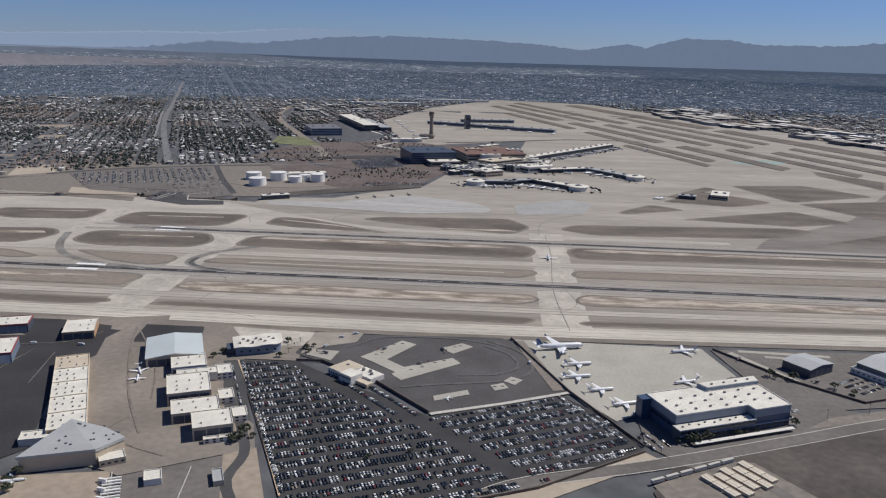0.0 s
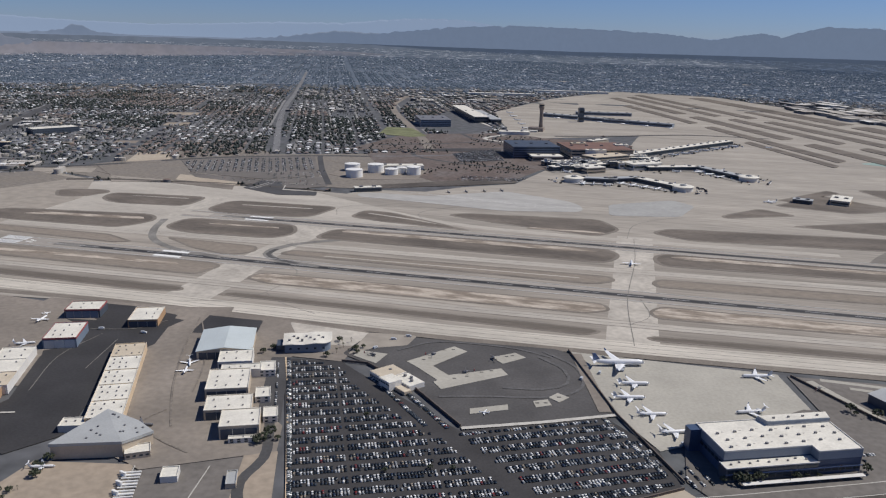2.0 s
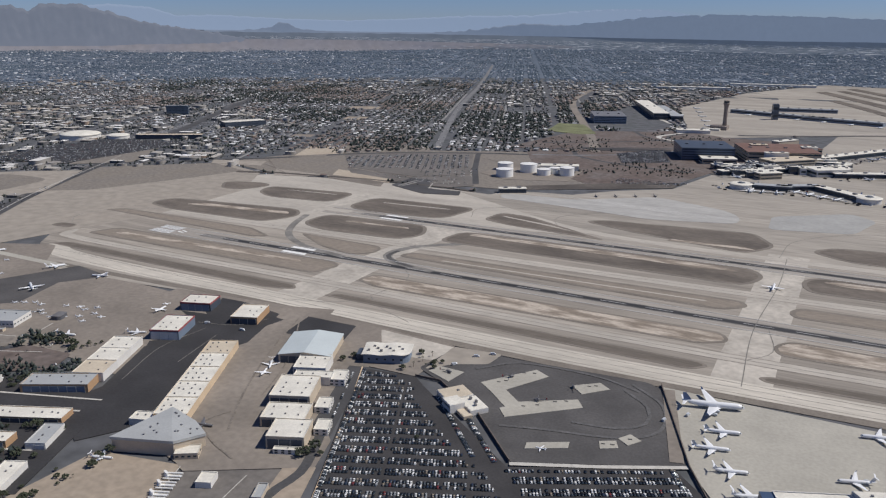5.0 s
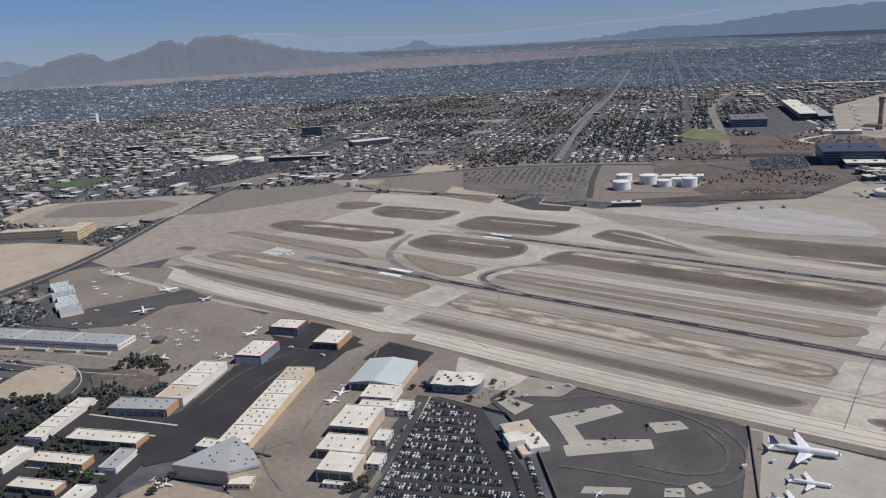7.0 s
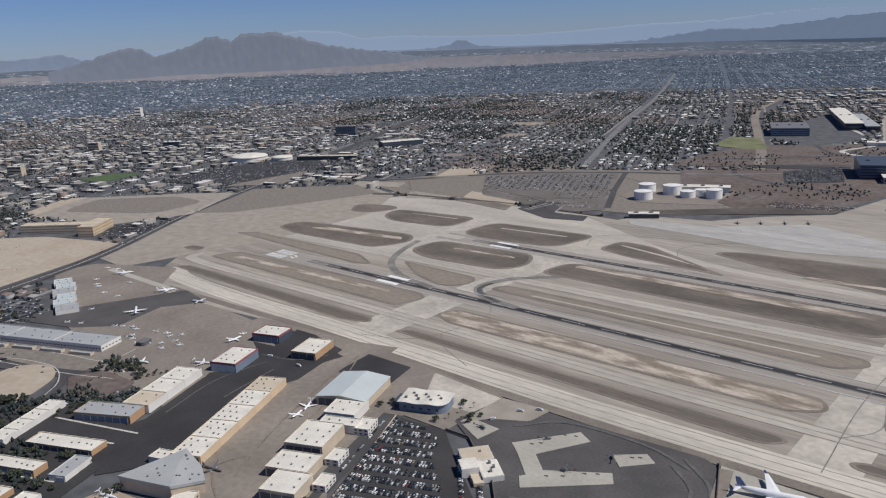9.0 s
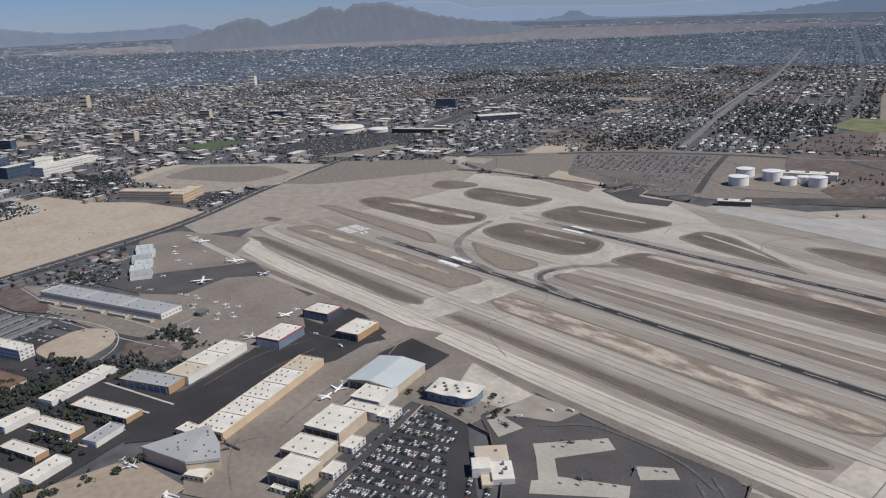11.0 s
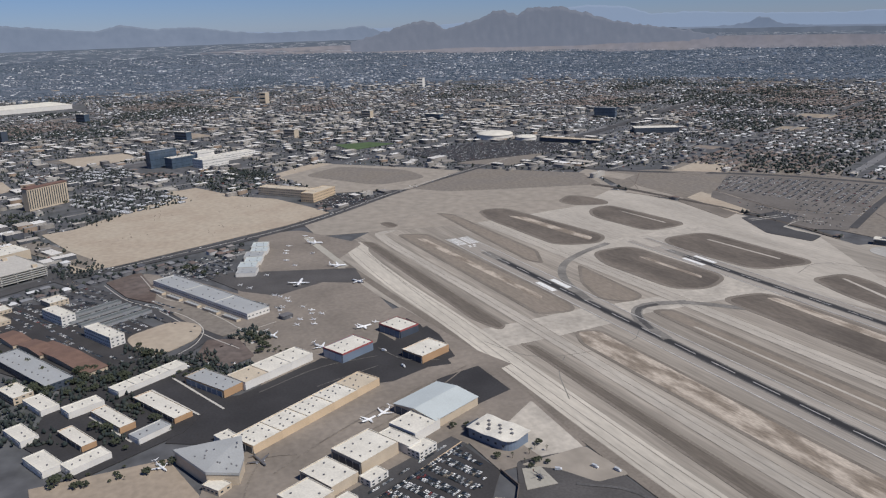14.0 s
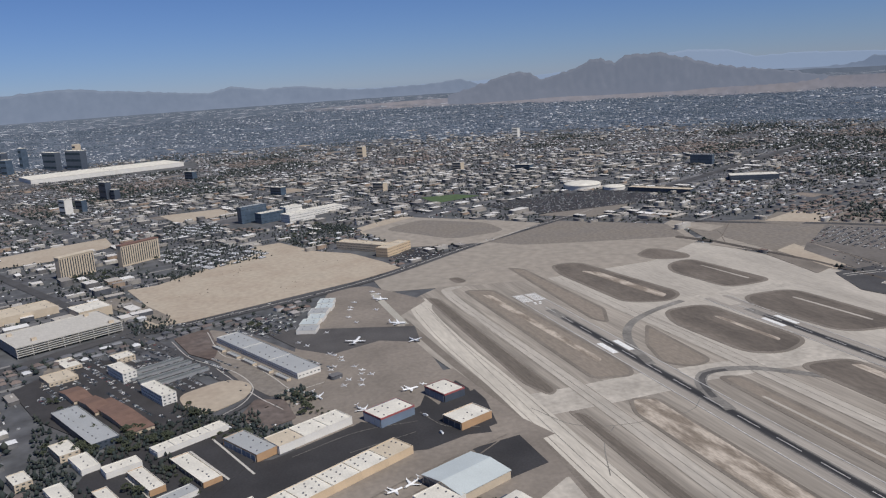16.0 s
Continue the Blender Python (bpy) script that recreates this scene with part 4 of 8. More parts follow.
for pts, w in (([(-620, 2380), (-420, 2500), (-250, 2560), (-60, 2620), (60, 2760)], 18), ([(-700, 2480), (-480, 2620), (-330, 2760), (-220, 2840)], 16), ([(-330, 2950), (-380, 2820), (-330, 2700), (-200, 2660), (-40, 2720), (60, 2860)], 14), ([(-560, 2360), (-500, 2260), (-330, 2180), (-180, 2160)], 14), ([(-520, 2900), (-440, 2760), (-300, 2640)], 14)):
    ribbon("terminal_road", pts, w, 0.1, M["road"], "curving dark terminal access road", "road")
ribbon("ramp_road", [(-180, 2957), (54, 3066), (283, 3200), (485, 3218), (596, 3210)], 20, 0.1, M["road"], "dark service road across the ramp", "road", far=True)
ribbon("terminal_road", [(-300, 2690), (-409, 2786), (-358, 2946), (-409, 3098), (-560, 3380)], 16, 0.12, M["kerb"], "pale curving terminal ramp road", "road", far=True)
ribbon("terminal_road", [(-640, 2235), (-500, 2300), (-330, 2430), (-280, 2560), (-300, 2690)], 14, 0.12, M["greyroad"], "grey curving terminal access road", "road")
flat("terminal_car_park", [(-540, 2390), (-300, 2470), (-310, 2520), (-560, 2440)], 0.12, M["lot"], "dark terminal car park", "car park")
flat("stadium_field", [(-2219, 1320), (-2203, 1440), (-2120, 1495), (-2065, 1325)], 0.1, M["grass"], "green sports field", "sports field")
flat("sports_park", [(-830, 2990), (-730, 2990), (-610, 2760), (-660, 2720), (-790, 2760)], 0.1, M["lawn"], "dry green park lawn", "park", 15)
flat("dirt_oval", [(-720, 522), (-752, 590), (-716, 622), (-672, 612), (-636, 560), (-652, 535)], 0.4, M["sand"], "tan dirt oval lot inside a curving road", "field", 22)
ribbon("loop_road", [(-756.8, 614.4), (-714.5, 637.5), (-661.2, 614.6), (-610.2, 561.1), (-612.0, 530.4)], 14, 0.1, M["road"], "curving asphalt loop road", "road")
# the belt of lots and roads outside the north-east fence
for soil, pts, lb in (("sand", [(-1283, 2046), (-1222, 2105), (-1128, 1975), (-1218, 1890)], "bare tan dirt lot beside the perimeter road"), ("dirt", [(-1204, 2117), (-985, 2240), (-922, 2150), (-1118, 1985)], "pale brown cleared lot beside the perimeter road"),
                      ("dirt", [(-1090, 1900), (-985, 1795), (-930, 1690), (-1120, 1700), (-1200, 1740)], "pale graded storage yard inside the fence"), ("sand", [(-955, 1700), (-985, 1770), (-800, 1730), (-780, 1680)], "pale bare dirt yard"),
                      ("southtar", [(-980, 1800), (-775, 1765), (-650, 1860), (-590, 1745), (-640, 1690), (-930, 1745)], "worn grey asphalt yard inside the fence"),
                      ("road", [(-762, 1660), (-764, 1755), (-712, 1762), (-668, 1668), (-588, 1672), (-574, 1632), (-655, 1612)], "dark asphalt service yard"),
                      ("darkdirt", [(-1185, 1612), (-1095, 1648), (-840, 1690), (-640, 1692), (-560, 1680), (-562, 1690), (-640, 1702), (-850, 1700), (-1100, 1664), (-1195, 1630)], "dark brown verge along the airfield edge"),
                      ("tarmac", [(-620, 2040), (-430, 2050), (-420, 1900), (-560, 1850), (-650, 1900)], "pale paved ground round the fuel tanks"),
                      ("darkdirt", [(-500, 1750), (-300, 1860), (-180, 1940), (-178, 2005), (-300, 1945), (-420, 1850), (-505, 1790)], "dark brown dirt strip beside the bright apron"),
                      ("lot", [(-436, 2375), (-330, 2520), (-262, 2290), (-375, 2211)], "dark terminal employee car park")):
    flat("belt_lot", pts, 0.1, M[soil], lb, "field", 6)
ribbon("link_road", [(-596, 1765), (-690, 1960), (-771, 2150), (-782, 2185)], 15, 0.12, M["road"], "dark asphalt link road beside the car park", "road", straight=True)
for pts in ([(-1250, 1815), (-1130, 1700), (-1080, 1670)], [(-1030, 1900), (-975, 1800), (-780, 1770)], [(-430, 2060), (-640, 2055), (-740, 2110)], [(-420, 1890), (-330, 1960), (-200, 2040)]):
    ribbon("fence_line", pts, 1.6, 0.14, M["wallblock"], "dark fence line along the lot edge", "fence", straight=True)
for pts in ([(-668, 1668), (-690, 1735), (-655, 1760)], [(-588, 1676), (-640, 1668), (-668, 1672)], [(-735, 1660), (-722, 1740)], [(-745, 1662), (-735, 1740)]):
    ribbon("pale_kerb", pts, 2.2, 0.2, M["kerb"], "pale concrete kerb of the service yard", "kerb", straight=True)
BIGLOT = [(-1899, 1431), (-1960, 1700), (-1936, 1884), (-1647, 1943), (-1661, 1490)]
flat("campus_car_park", BIGLOT, 0.1, M["lot"], "large dark campus car park", "car park")
LOT2 = [(-1095, 1960), (-1030, 2015), (-940, 2085), (-790, 2160), (-660, 1865), (-770, 1775), (-975, 1805)]
flat("remote_car_park", LOT2, 0.1, M["southtar"], "remote car park on grey asphalt", "car park")
flat("shed_car_park", [(-1007.1, 578.8), (-944.2, 635.2), (-726.8, 735.7), (-655.3, 702.8), (-638.0, 652.0), (-735.6, 625.9), (-908.1, 543.0)], 0.05, M["tarmac"], "paved yard round the long shed", "car park")
flat("west_car_park", [(-954.0, 374.3), (-879.4, 503.3), (-706.7, 575.9), (-588.8, 521.6), (-559.5, 462.5), (-721.9, 350.3), (-850.8, 300.4)], 0.06, M["lot"], "asphalt car park among offices", "car park")
flat("hangar_lanes", [(-578.7, 441.1), (-615.7, 560.8), (-566.0, 604.6), (-490.3, 608.8), (-419.0, 552.1), (-375.4, 454.0), (-465.9, 408.1)], 0.05, M["black"], "dark asphalt lanes between small hangars", "apron")
flat("hotel_car_park", [(-1361, 985), (-1440, 1050), (-1420, 1130), (-1330, 1100), (-1290, 1030)], 0.12, M["lot"], "dark car park beside the tan building", "car park")

for pts, soil in (([(-989, 518), (-1020, 574), (-901, 586), (-842, 575), (-892, 541)], "redsoil"), ([(-820, 581), (-812, 620), (-676, 666), (-657, 638), (-724, 608)], "dirt"), ([(-657, 618), (-638, 654), (-573, 660), (-557, 620), (-603, 592)], "redsoil"), ([(-1369, 340), (-1378, 408), (-1267, 457), (-1133, 513), (-1092, 493), (-1231, 418)], "dirt"), ([(-938, 331), (-932, 357), (-860, 376), (-848, 339)], "dirt")):
    flat("planted_verge", pts, 0.13, M[soil], "brown planted verge between drives", "verge", 6)
for pts in ([(-973, 515), (-877, 540), (-821, 573), (-768, 604), (-701, 620), (-651, 603), (-625, 576)], [(-997, 572), (-865, 588), (-812, 620), (-725, 650), (-666, 670), (-674, 713)], [(-804, 577), (-671, 620), (-606, 648)]):
    ribbon("pale_kerb", pts, 1.3, 0.2, M["kerb"], "pale concrete kerb along the drive", "kerb")

# helicopter pads
for pts in ([(-138.3, 810.8), (-97.9, 866.9), (-80.6, 856.6), (-108.2, 807.1), (-86.9, 788.0), (-36.4, 820.4), (-26.8, 805.8), (-86.4, 752.9), (-98.1, 767.4), (-94.5, 772.6), (-121.6, 797.5)], [(-199.1, 810.1), (-194.6, 826.5), (-164.4, 824.8), (-168.7, 796.3)],
            [(-52.3, 847.7), (-28.0, 867.8), (-14.8, 857.4), (-36.7, 833.4)], [(-50.3, 718.6), (-16.8, 737.3), (-14.7, 726.4), (-48.1, 707.7)], [(5.9, 751.3), (19.2, 759.0), (24.5, 747.2), (10.3, 738.6)], [(19.7, 764.0), (27.5, 776.3), (39.3, 768.9), (30.6, 755.5)]):
    flat("helipad", pts, 0.09, M["slab"], "pale concrete helicopter pad with dark marks", "helipad")
ribbon("apron_strip", [(38, 884.7), (75, 746.8)], 12, 0.07, M["tarmac"], "pale worn strip beside the apron wall", "apron", straight=True)
for pts in ([(2.1, 880.1), (40.5, 846.7), (50.4, 797.3), (23.5, 766.1), (-45.2, 747.9), (-84.6, 736.0)], [(-1.3, 862.9), (28.5, 836.2), (35.0, 801.6), (12.0, 780.6), (-27.6, 773.7)], [(-156.5, 838.3), (-119.2, 875.1), (-38.4, 881.4), (13.5, 865.6)]):
    ribbon("apron_track", pts, 3.6, 0.06, M["track"], "faint worn wheel track on the apron", "tyre mark")
for pts, w in (([(-300, 612), (-345, 690), (-390, 790), (-418, 870)], 2.2), ([(-322, 640), (-330, 612), (-300, 590), (-262, 575)], 2.0), ([(-410, 860), (-372, 800), (-340, 740), (-318, 680)], 1.6)):
    ribbon("apron_track", pts, w, 0.06, M["lanetrack"], "dark worn wheel track on the taxilane", "tyre mark")
for pts in ([(-470, 640), (-500, 720), (-497, 790)], [(-452, 700), (-470, 780)], [(-520, 800), (-470, 815), (-450, 850)]):
    ribbon("apron_line", pts, 0.9, 0.06, M["scuff"], "faded lead-in line on the black apron", "marking")
for p in ((-106.7, 852.5), (-96.9, 856.9), (-121.8, 819.6), (-116.3, 825.9), (-79.1, 781.3), (-67.8, 789.9), (-55.0, 804.5), (-45.6, 810.9), (-35.7, 853.5), (-30.0, 857.7), (-183.0, 814.9), (-176.6, 813.1), (10.4, 747.6), (18.2, 749.9), (29.5, 766.4)):
    ribbon("pad_stain", [(p[0] - 1.8, p[1]), (p[0] + 1.8, p[1] + 0.9)], 2.2, 0.1, M["stain"], "dark oil stain on a helicopter pad", "stain", straight=True)


# ---- buildings ----
def vents_on(parent, w, d, z, nx, ny, seed):
    rng = random.Random(seed)
    first = None
    for i in range(nx):
        for j in range(ny):
            x, y = (i + 0.5) / nx * w - w / 2 + rng.uniform(-1.5, 1.5), (j + 0.5) / ny * d - d / 2 + rng.uniform(-1.5, 1.5)
            if rng.random() < 0.22:
                continue
            if first is None:
                first = part("roof_vent", box_bm((-0.6, 0.6, -0.55, 0.55, 0.0, 0.9), (-0.75, 0.75, -0.7, 0.7, 0.9, 1.1)), M["vent"], parent)
                ob = first
            else:
                ob = first.copy()
                scene.collection.objects.link(ob)
            ob.matrix_basis = pose(x, y, z, 0, 0, rng.choice((0, 0, 90)))


def hangar(c, w, d, h, ang, wall, roof, label, vents=(0, 0), door=None, windows=0, gable=0.0, category="hangar", name="hangar", z=0.0, trim=None):
    """A box of a building: walls with a parapet, a roof laid between, vents, sliding doors on its front (-y) and window bands."""
    b = thing(name, pose(c[0], c[1], z, 0, 0, ang), label, category)
    t = 0.35
    if gable:
        bm = bmesh.new()
        prof = [(-w / 2, 0), (w / 2, 0), (w / 2, h), (0, h + gable), (-w / 2, h)]
        fr, bk = [[bm.verts.new((x, s * d / 2, zz)) for x, zz in prof] for s in (-1, 1)]
        bm.faces.new(fr), bm.faces.new(bk[::-1])
        for i in range(5):
            if i in (1, 4):
                bm.faces.new((fr[i], fr[(i + 1) % 5], bk[(i + 1) % 5], bk[i]))
        bmesh.ops.recalc_face_normals(bm, faces=bm.faces[:])
        skin = part("wall", bm, M[wall], b)
        for s in (-1, 1):
            bm = bmesh.new()
            o = 0.8
            q = [(0, -d / 2 - o, h + gable), (s * (w / 2 + o), -d / 2 - o, h - gable * o * 2 / w), (s * (w / 2 + o), d / 2 + o, h - gable * o * 2 / w), (0, d / 2 + o, h + gable)]
            vs = [bm.verts.new(p) for p in q] + [bm.verts.new((x, y, zz + 0.4)) for x, y, zz in q]
            for f in ((0, 1, 2, 3), (4, 5, 6, 7), (0, 1, 5, 4), (1, 2, 6, 5), (2, 3, 7, 6), (3, 0, 4, 7)):
                bm.faces.new([vs[k] for k in f])
            bmesh.ops.recalc_face_normals(bm, faces=bm.faces[:])
            part("roof", bm, M[roof], b)
    else:
        skin = part("wall", box_bm((-w / 2, w / 2, -d / 2, -d / 2 + t, 0, h + 0.7), (-w / 2, w / 2, d / 2 - t, d / 2, 0, h + 0.7), (-w / 2, -w / 2 + t, -d / 2 + t, d / 2 - t, 0, h + 0.7),
                            (w / 2 - t, w / 2, -d / 2 + t, d / 2 - t, 0, h + 0.7)), M[wall], b)
        deck = part("roof", box_bm((-w / 2 + t, w / 2 - t, -d / 2 + t, d / 2 - t, h - 0.4, h)), M[roof], b)
        part("coping", box_bm((-w / 2 - 0.1, w / 2 + 0.1, -d / 2 - 0.1, -d / 2 + t + 0.1, h + 0.7, h + 0.85), (-w / 2 - 0.1, w / 2 + 0.1, d / 2 - t - 0.1, d / 2 + 0.1, h + 0.7, h + 0.85),
                              (-w / 2 - 0.1, -w / 2 + t + 0.1, -d / 2 + t + 0.1, d / 2 - t - 0.1, h + 0.7, h + 0.85), (w / 2 - t - 0.1, w / 2 + 0.1, -d / 2 + t + 0.1, d / 2 - t - 0.1, h + 0.7, h + 0.85)), M[trim or roof], b)
        if trim:
            o = 0.14
            part("trim_band", box_bm((-w / 2 - o, w / 2 + o, -d / 2 - o, -d / 2 - 0.01, h - 1.3, h + 0.68), (-w / 2 - o, w / 2 + o, d / 2 + 0.01, d / 2 + o, h - 1.3, h + 0.68), (-w / 2 - o, -w / 2 - 0.01, -d / 2, d / 2, h - 1.3, h + 0.68), (w / 2 + 0.01, w / 2 + o, -d / 2, d / 2, h - 1.3, h + 0.68)), M[trim], b, "dull red fascia band")
        if vents[0]:
            vents_on(deck, w * 0.9, d * 0.9, h, vents[0], vents[1], int(abs(c[0] * 7 + c[1])))
    if door:
        n = max(2, int(w // 9))
        for k in range(n):
            x0, x1 = -w * 0.46 + k * w * 0.92 / n, -w * 0.46 + (k + 1) * w * 0.92 / n - 0.3
            part("hangar_door", box_bm((x0, x1, -d / 2 - 0.25 - 0.15 * (k % 2), -d / 2 - 0.02, 0, h * 0.82)), M[door], b)
            part("door_rib", box_bm((x1 - 0.15, x1 + 0.2, -d / 2 - 0.55, -d / 2 - 0.02, 0, h * 0.84)), M["steel"], b)
    for lv in range(windows):
        zz = h * (lv + 0.45) / windows
        for s in (-1, 1):
            n, m = max(2, int(w // 5)), max(1, int(d // 6))
            part("window_band", box_bm(*[((k + 0.5) / n * w - w / 2 - 1.4, (k + 0.5) / n * w - w / 2 + 1.4, s * (d / 2 + 0.02) - 0.06, s * (d / 2 + 0.02) + 0.06, zz, zz + 1.5) for k in range(n)]), M["glass"], skin)["kind"] = "stuff"
            part("window_band", box_bm(*[(s * (w / 2 + 0.02) - 0.06, s * (w / 2 + 0.02) + 0.06, (k + 0.5) / m * d - d / 2 - 1.4, (k + 0.5) / m * d - d / 2 + 1.4, zz, zz + 1.5) for k in range(m)]), M["glass"], skin)["kind"] = "stuff"
    return b


def row_of(a, b, n, across, *rest, roofs=None, along="d", **kw):
    """Equal bays end to end, with their centres from a to b."""
    a, b = Vector(a), Vector(b)
    turn = math.degrees(math.atan2((b - a).y, (b - a).x)) - (90 if along == "d" else 0)
    step = (b - a).length / (n - 1) - 0.06
    for k in range(n):
        q = a + (b - a) * (k / (n - 1))
        h, wall, roof, label, *more = rest
        if roofs and k < len(roofs):
            roof = roofs[k]
        turn_k = (turn + 90) % 180 - 90
        hangar((q.x, q.y), across if along == "d" else step, step if along == "d" else across, h, turn_k, wall, roof, label, *more, **kw)


G1 = 23
hangar((-340.8, 793.7), 58, 65, 9.5, 22, "wallsand", "roofblue", "large hangar with pale blue-white gabled metal roof", gable=3.6, door="walldark")
hangar((-310.3, 755.4), 35, 36, 9.5, G1, "wall", "roof", "white flat-roofed hangar beside the gabled hangar", (3, 2), "walldark")
hangar((-291.9, 730.9), 40, 16, 8.5, G1, "wall", "roof", "narrow white flat-roofed hangar link", (3, 1))
hangar((-286.9, 694.7), 40, 47, 12, G1, "wallsand", "roof", "tall cream flat-roofed hangar with roof vents", (3, 4), "walldark")
hangar((-264.5, 652.5), 42, 31, 9.5, G1, "wallsand", "roof", "cream flat-roofed hangar with shaded doors", (3, 2), "walldark")
hangar((-238.3, 623.7), 34, 33, 12, G1, "wallsand", "roof", "cream flat-roofed hangar with dark front", (3, 2), "walldark")
for c, w, d, h in (((-269.2, 744.2), 16, 24, 7), ((-247.4, 687.7), 14, 22, 6), ((-222.7, 651.7), 13, 20, 6), ((-226.9, 605.2), 24, 6, 4)):
    hangar(c, w, d, h, G1, "wall", "roof", "low white office annex beside a hangar", (1, 1), None, 2, category="office", name="office_annex")
row_of((-427.6, 739.7), (-364.3, 612.8), 5, 32, 8.5, "walltan", "roof", "tan-walled hangar bay under a white vented roof", (4, 3), "walldark", roofs=["rooftan"])
hangar((-377.3, 587.8), 26, 16, 6, 20, "wall", "roof", "low white building behind the angular hangar", (3, 1))

# the angular grey hangar
ang_h = thing("angular_hangar", Matrix.Identity(4), "angular tan hangar with a faceted grey metal roof", "hangar")
P5 = [(-361.8, 536.2), (-309.1, 555.4), (-297.4, 581.2), (-317.3, 590.2), (-349.6, 595.4)]
hs = [13.5, 13.5, 11.5, 14.0, 17.5]
bm = bmesh.new()
lo = [bm.verts.new((*p, 0)) for p in P5]
hi = [bm.verts.new((*p, z)) for p, z in zip(P5, hs)]
for i in range(5):
    bm.faces.new((lo[i], lo[(i + 1) % 5], hi[(i + 1) % 5], hi[i]))
bmesh.ops.recalc_face_normals(bm, faces=bm.faces[:])
part("wall", bm, M["wallsand"], ang_h)
bm = bmesh.new()
cx, cy = sum(p[0] for p in P5) / 5, sum(p[1] for p in P5) / 5
out = [(cx + (p[0] - cx) * 1.03, cy + (p[1] - cy) * 1.03) for p in P5]
top = [bm.verts.new((*p, z + 0.9)) for p, z in zip(out, hs)]
eave = [bm.verts.new((*p, z - 1.6)) for p, z in zip(out, hs)]
mid = bm.verts.new((cx, cy, 16.2))
for i in range(5):
    bm.faces.new((top[i], top[(i + 1) % 5], mid))
    bm.faces.new((eave[i], eave[(i + 1) % 5], top[(i + 1) % 5], top[i]))
bmesh.ops.recalc_face_normals(bm, faces=bm.faces[:])
part("roof", bm, M["roofgrey"], ang_h)
rng = random.Random(4)
for k in range(15):
    i, u, v = k % 5, rng.uniform(0.1, 0.9), math.sqrt(rng.uniform(0.1, 0.75))
    x = cx + ((P5[i][0] * (1 - u) + P5[(i + 1) % 5][0] * u) - cx) * v
    y = cy + ((P5[i][1] * (1 - u) + P5[(i + 1) % 5][1] * u) - cy) * v
    zr = (hs[i] * (1 - u) + hs[(i + 1) % 5] * u + 0.9) * v + 16.2 * (1 - v)
    part("roof_vent", box_bm((x - 0.8, x + 0.8, y - 0.6, y + 0.6, zr - 0.8, zr + 0.9)), M["vent"], ang_h)
hangar((-299.4, 562.0), 20, 15, 5.5, 32, "wallsand", "roof", "low tan office wing of the angular hangar", (0, 0), None, 1, category="office", name="office_wing")

hangar((-557.9, 844.3), 41, 32, 10.5, 20, "walldark", "roof", "dark-walled hangar with white roof and red band", (4, 2), "wallblue", trim="maroon")
hangar((-523.4, 762.9), 35, 50, 11.5, 23, "wallblue", "roof", "blue-walled hangar with white doors and red trim", (3, 3), "wall", trim="maroon")
hangar((-473.7, 843.6), 34, 46, 9, 21, "orange", "roof", "orange-tan hangar with vented white roof", (3, 3), "walldark")
hangar((-512.0, 599.5), 68, 27, 8.5, 28, "orange", "roofgrey", "orange-ended hangar row with grey roof and blue doors", (5, 2), "wallblue")
row_of((-505.5, 636.6), (-533.2, 696.6), 3, 33, 9, "wall", "roof", "white hangar bay of a stepped row", (2, 2), "wall", roofs=["rooftan"])
row_of((-549.7, 506.7), (-580.0, 566.0), 4, 20, 6.5, "wall", "roof", "small white hangar in a row backed by trees", (2, 1), "wall")
hangar((-482.1, 540.2), 80, 21, 6, 24, "orange", "roof", "long low hangar with white vented roof and tan ends", (9, 1), "walldark")
hangar((-477.3, 491.0), 60, 17, 7, 24, "orange", "roof", "long low hangar with white roof and blue doors", (7, 1), "wallblue")
hangar((-430.5, 522.1), 18, 36, 6, 27, "wall", "roofgrey", "narrow grey-roofed hangar beside trees", (1, 4), "wall")
hangar((-522.8, 464.9), 20, 38, 7, 21, "wall", "roof", "small white hangar in a row", (1, 3), "wall")
hangar((-452.6, 456.2), 50, 15, 6, 24, "orange", "roof", "small hangar with cream roof and tan end", (4, 1), "walldark")
hangar((-401.9, 462.4), 19, 40, 6, 25, "wall", "roof", "narrow white-roofed hangar beside trees", (1, 4), "wall")
for c, w, d in (((-416.7, 426.3), 40, 20), ((-552.6, 424.6), 44, 20), ((-487.3, 406.7), 40, 18)):
    hangar(c, w, d, 6, 24, "wall", "roof", "small white flat-roofed hangar among trees", (3, 1), "wall")
row_of((-899.7, 617.7), (-747.2, 681.5), 3, 37, 8.5, "wall", "roofgrey", "bay of a long shed with pale grey metal roof", (5, 2), None, 1, along="w", category="shed", name="long_shed")
for k in range(5):
    q = Vector((-890.7, 585.8)) + (Vector((-717.5, 661.2)) - Vector((-890.7, 585.8))) * (k / 4)
    hangar((q.x, q.y), 34, 7, 3.5, 24, "wallsand", "roofgrey", "low grey canopy along the long shed", category="canopy", name="shed_canopy")
for k in range(6):
    q = Vector((-915.6, 726.7)).lerp(Vector((-1060.7, 787.5)), k / 5) + Vector((4, 7)) * (-1 if k % 2 else 1) * 0.25
    hangar((q.x, q.y), 31, 32 - 2 * (k % 3), 6 + 0.5 * (k % 2), math.degrees(math.atan2(*reversed((Vector((-1060.7, 787.5)) - Vector((-915.6, 726.7)))[:]))) + 180, "wall", "roofgrey" if k in (0, 3) else "roofblue", "white metal hangar of a staggered row by the avenue", (2, 2), "wall")
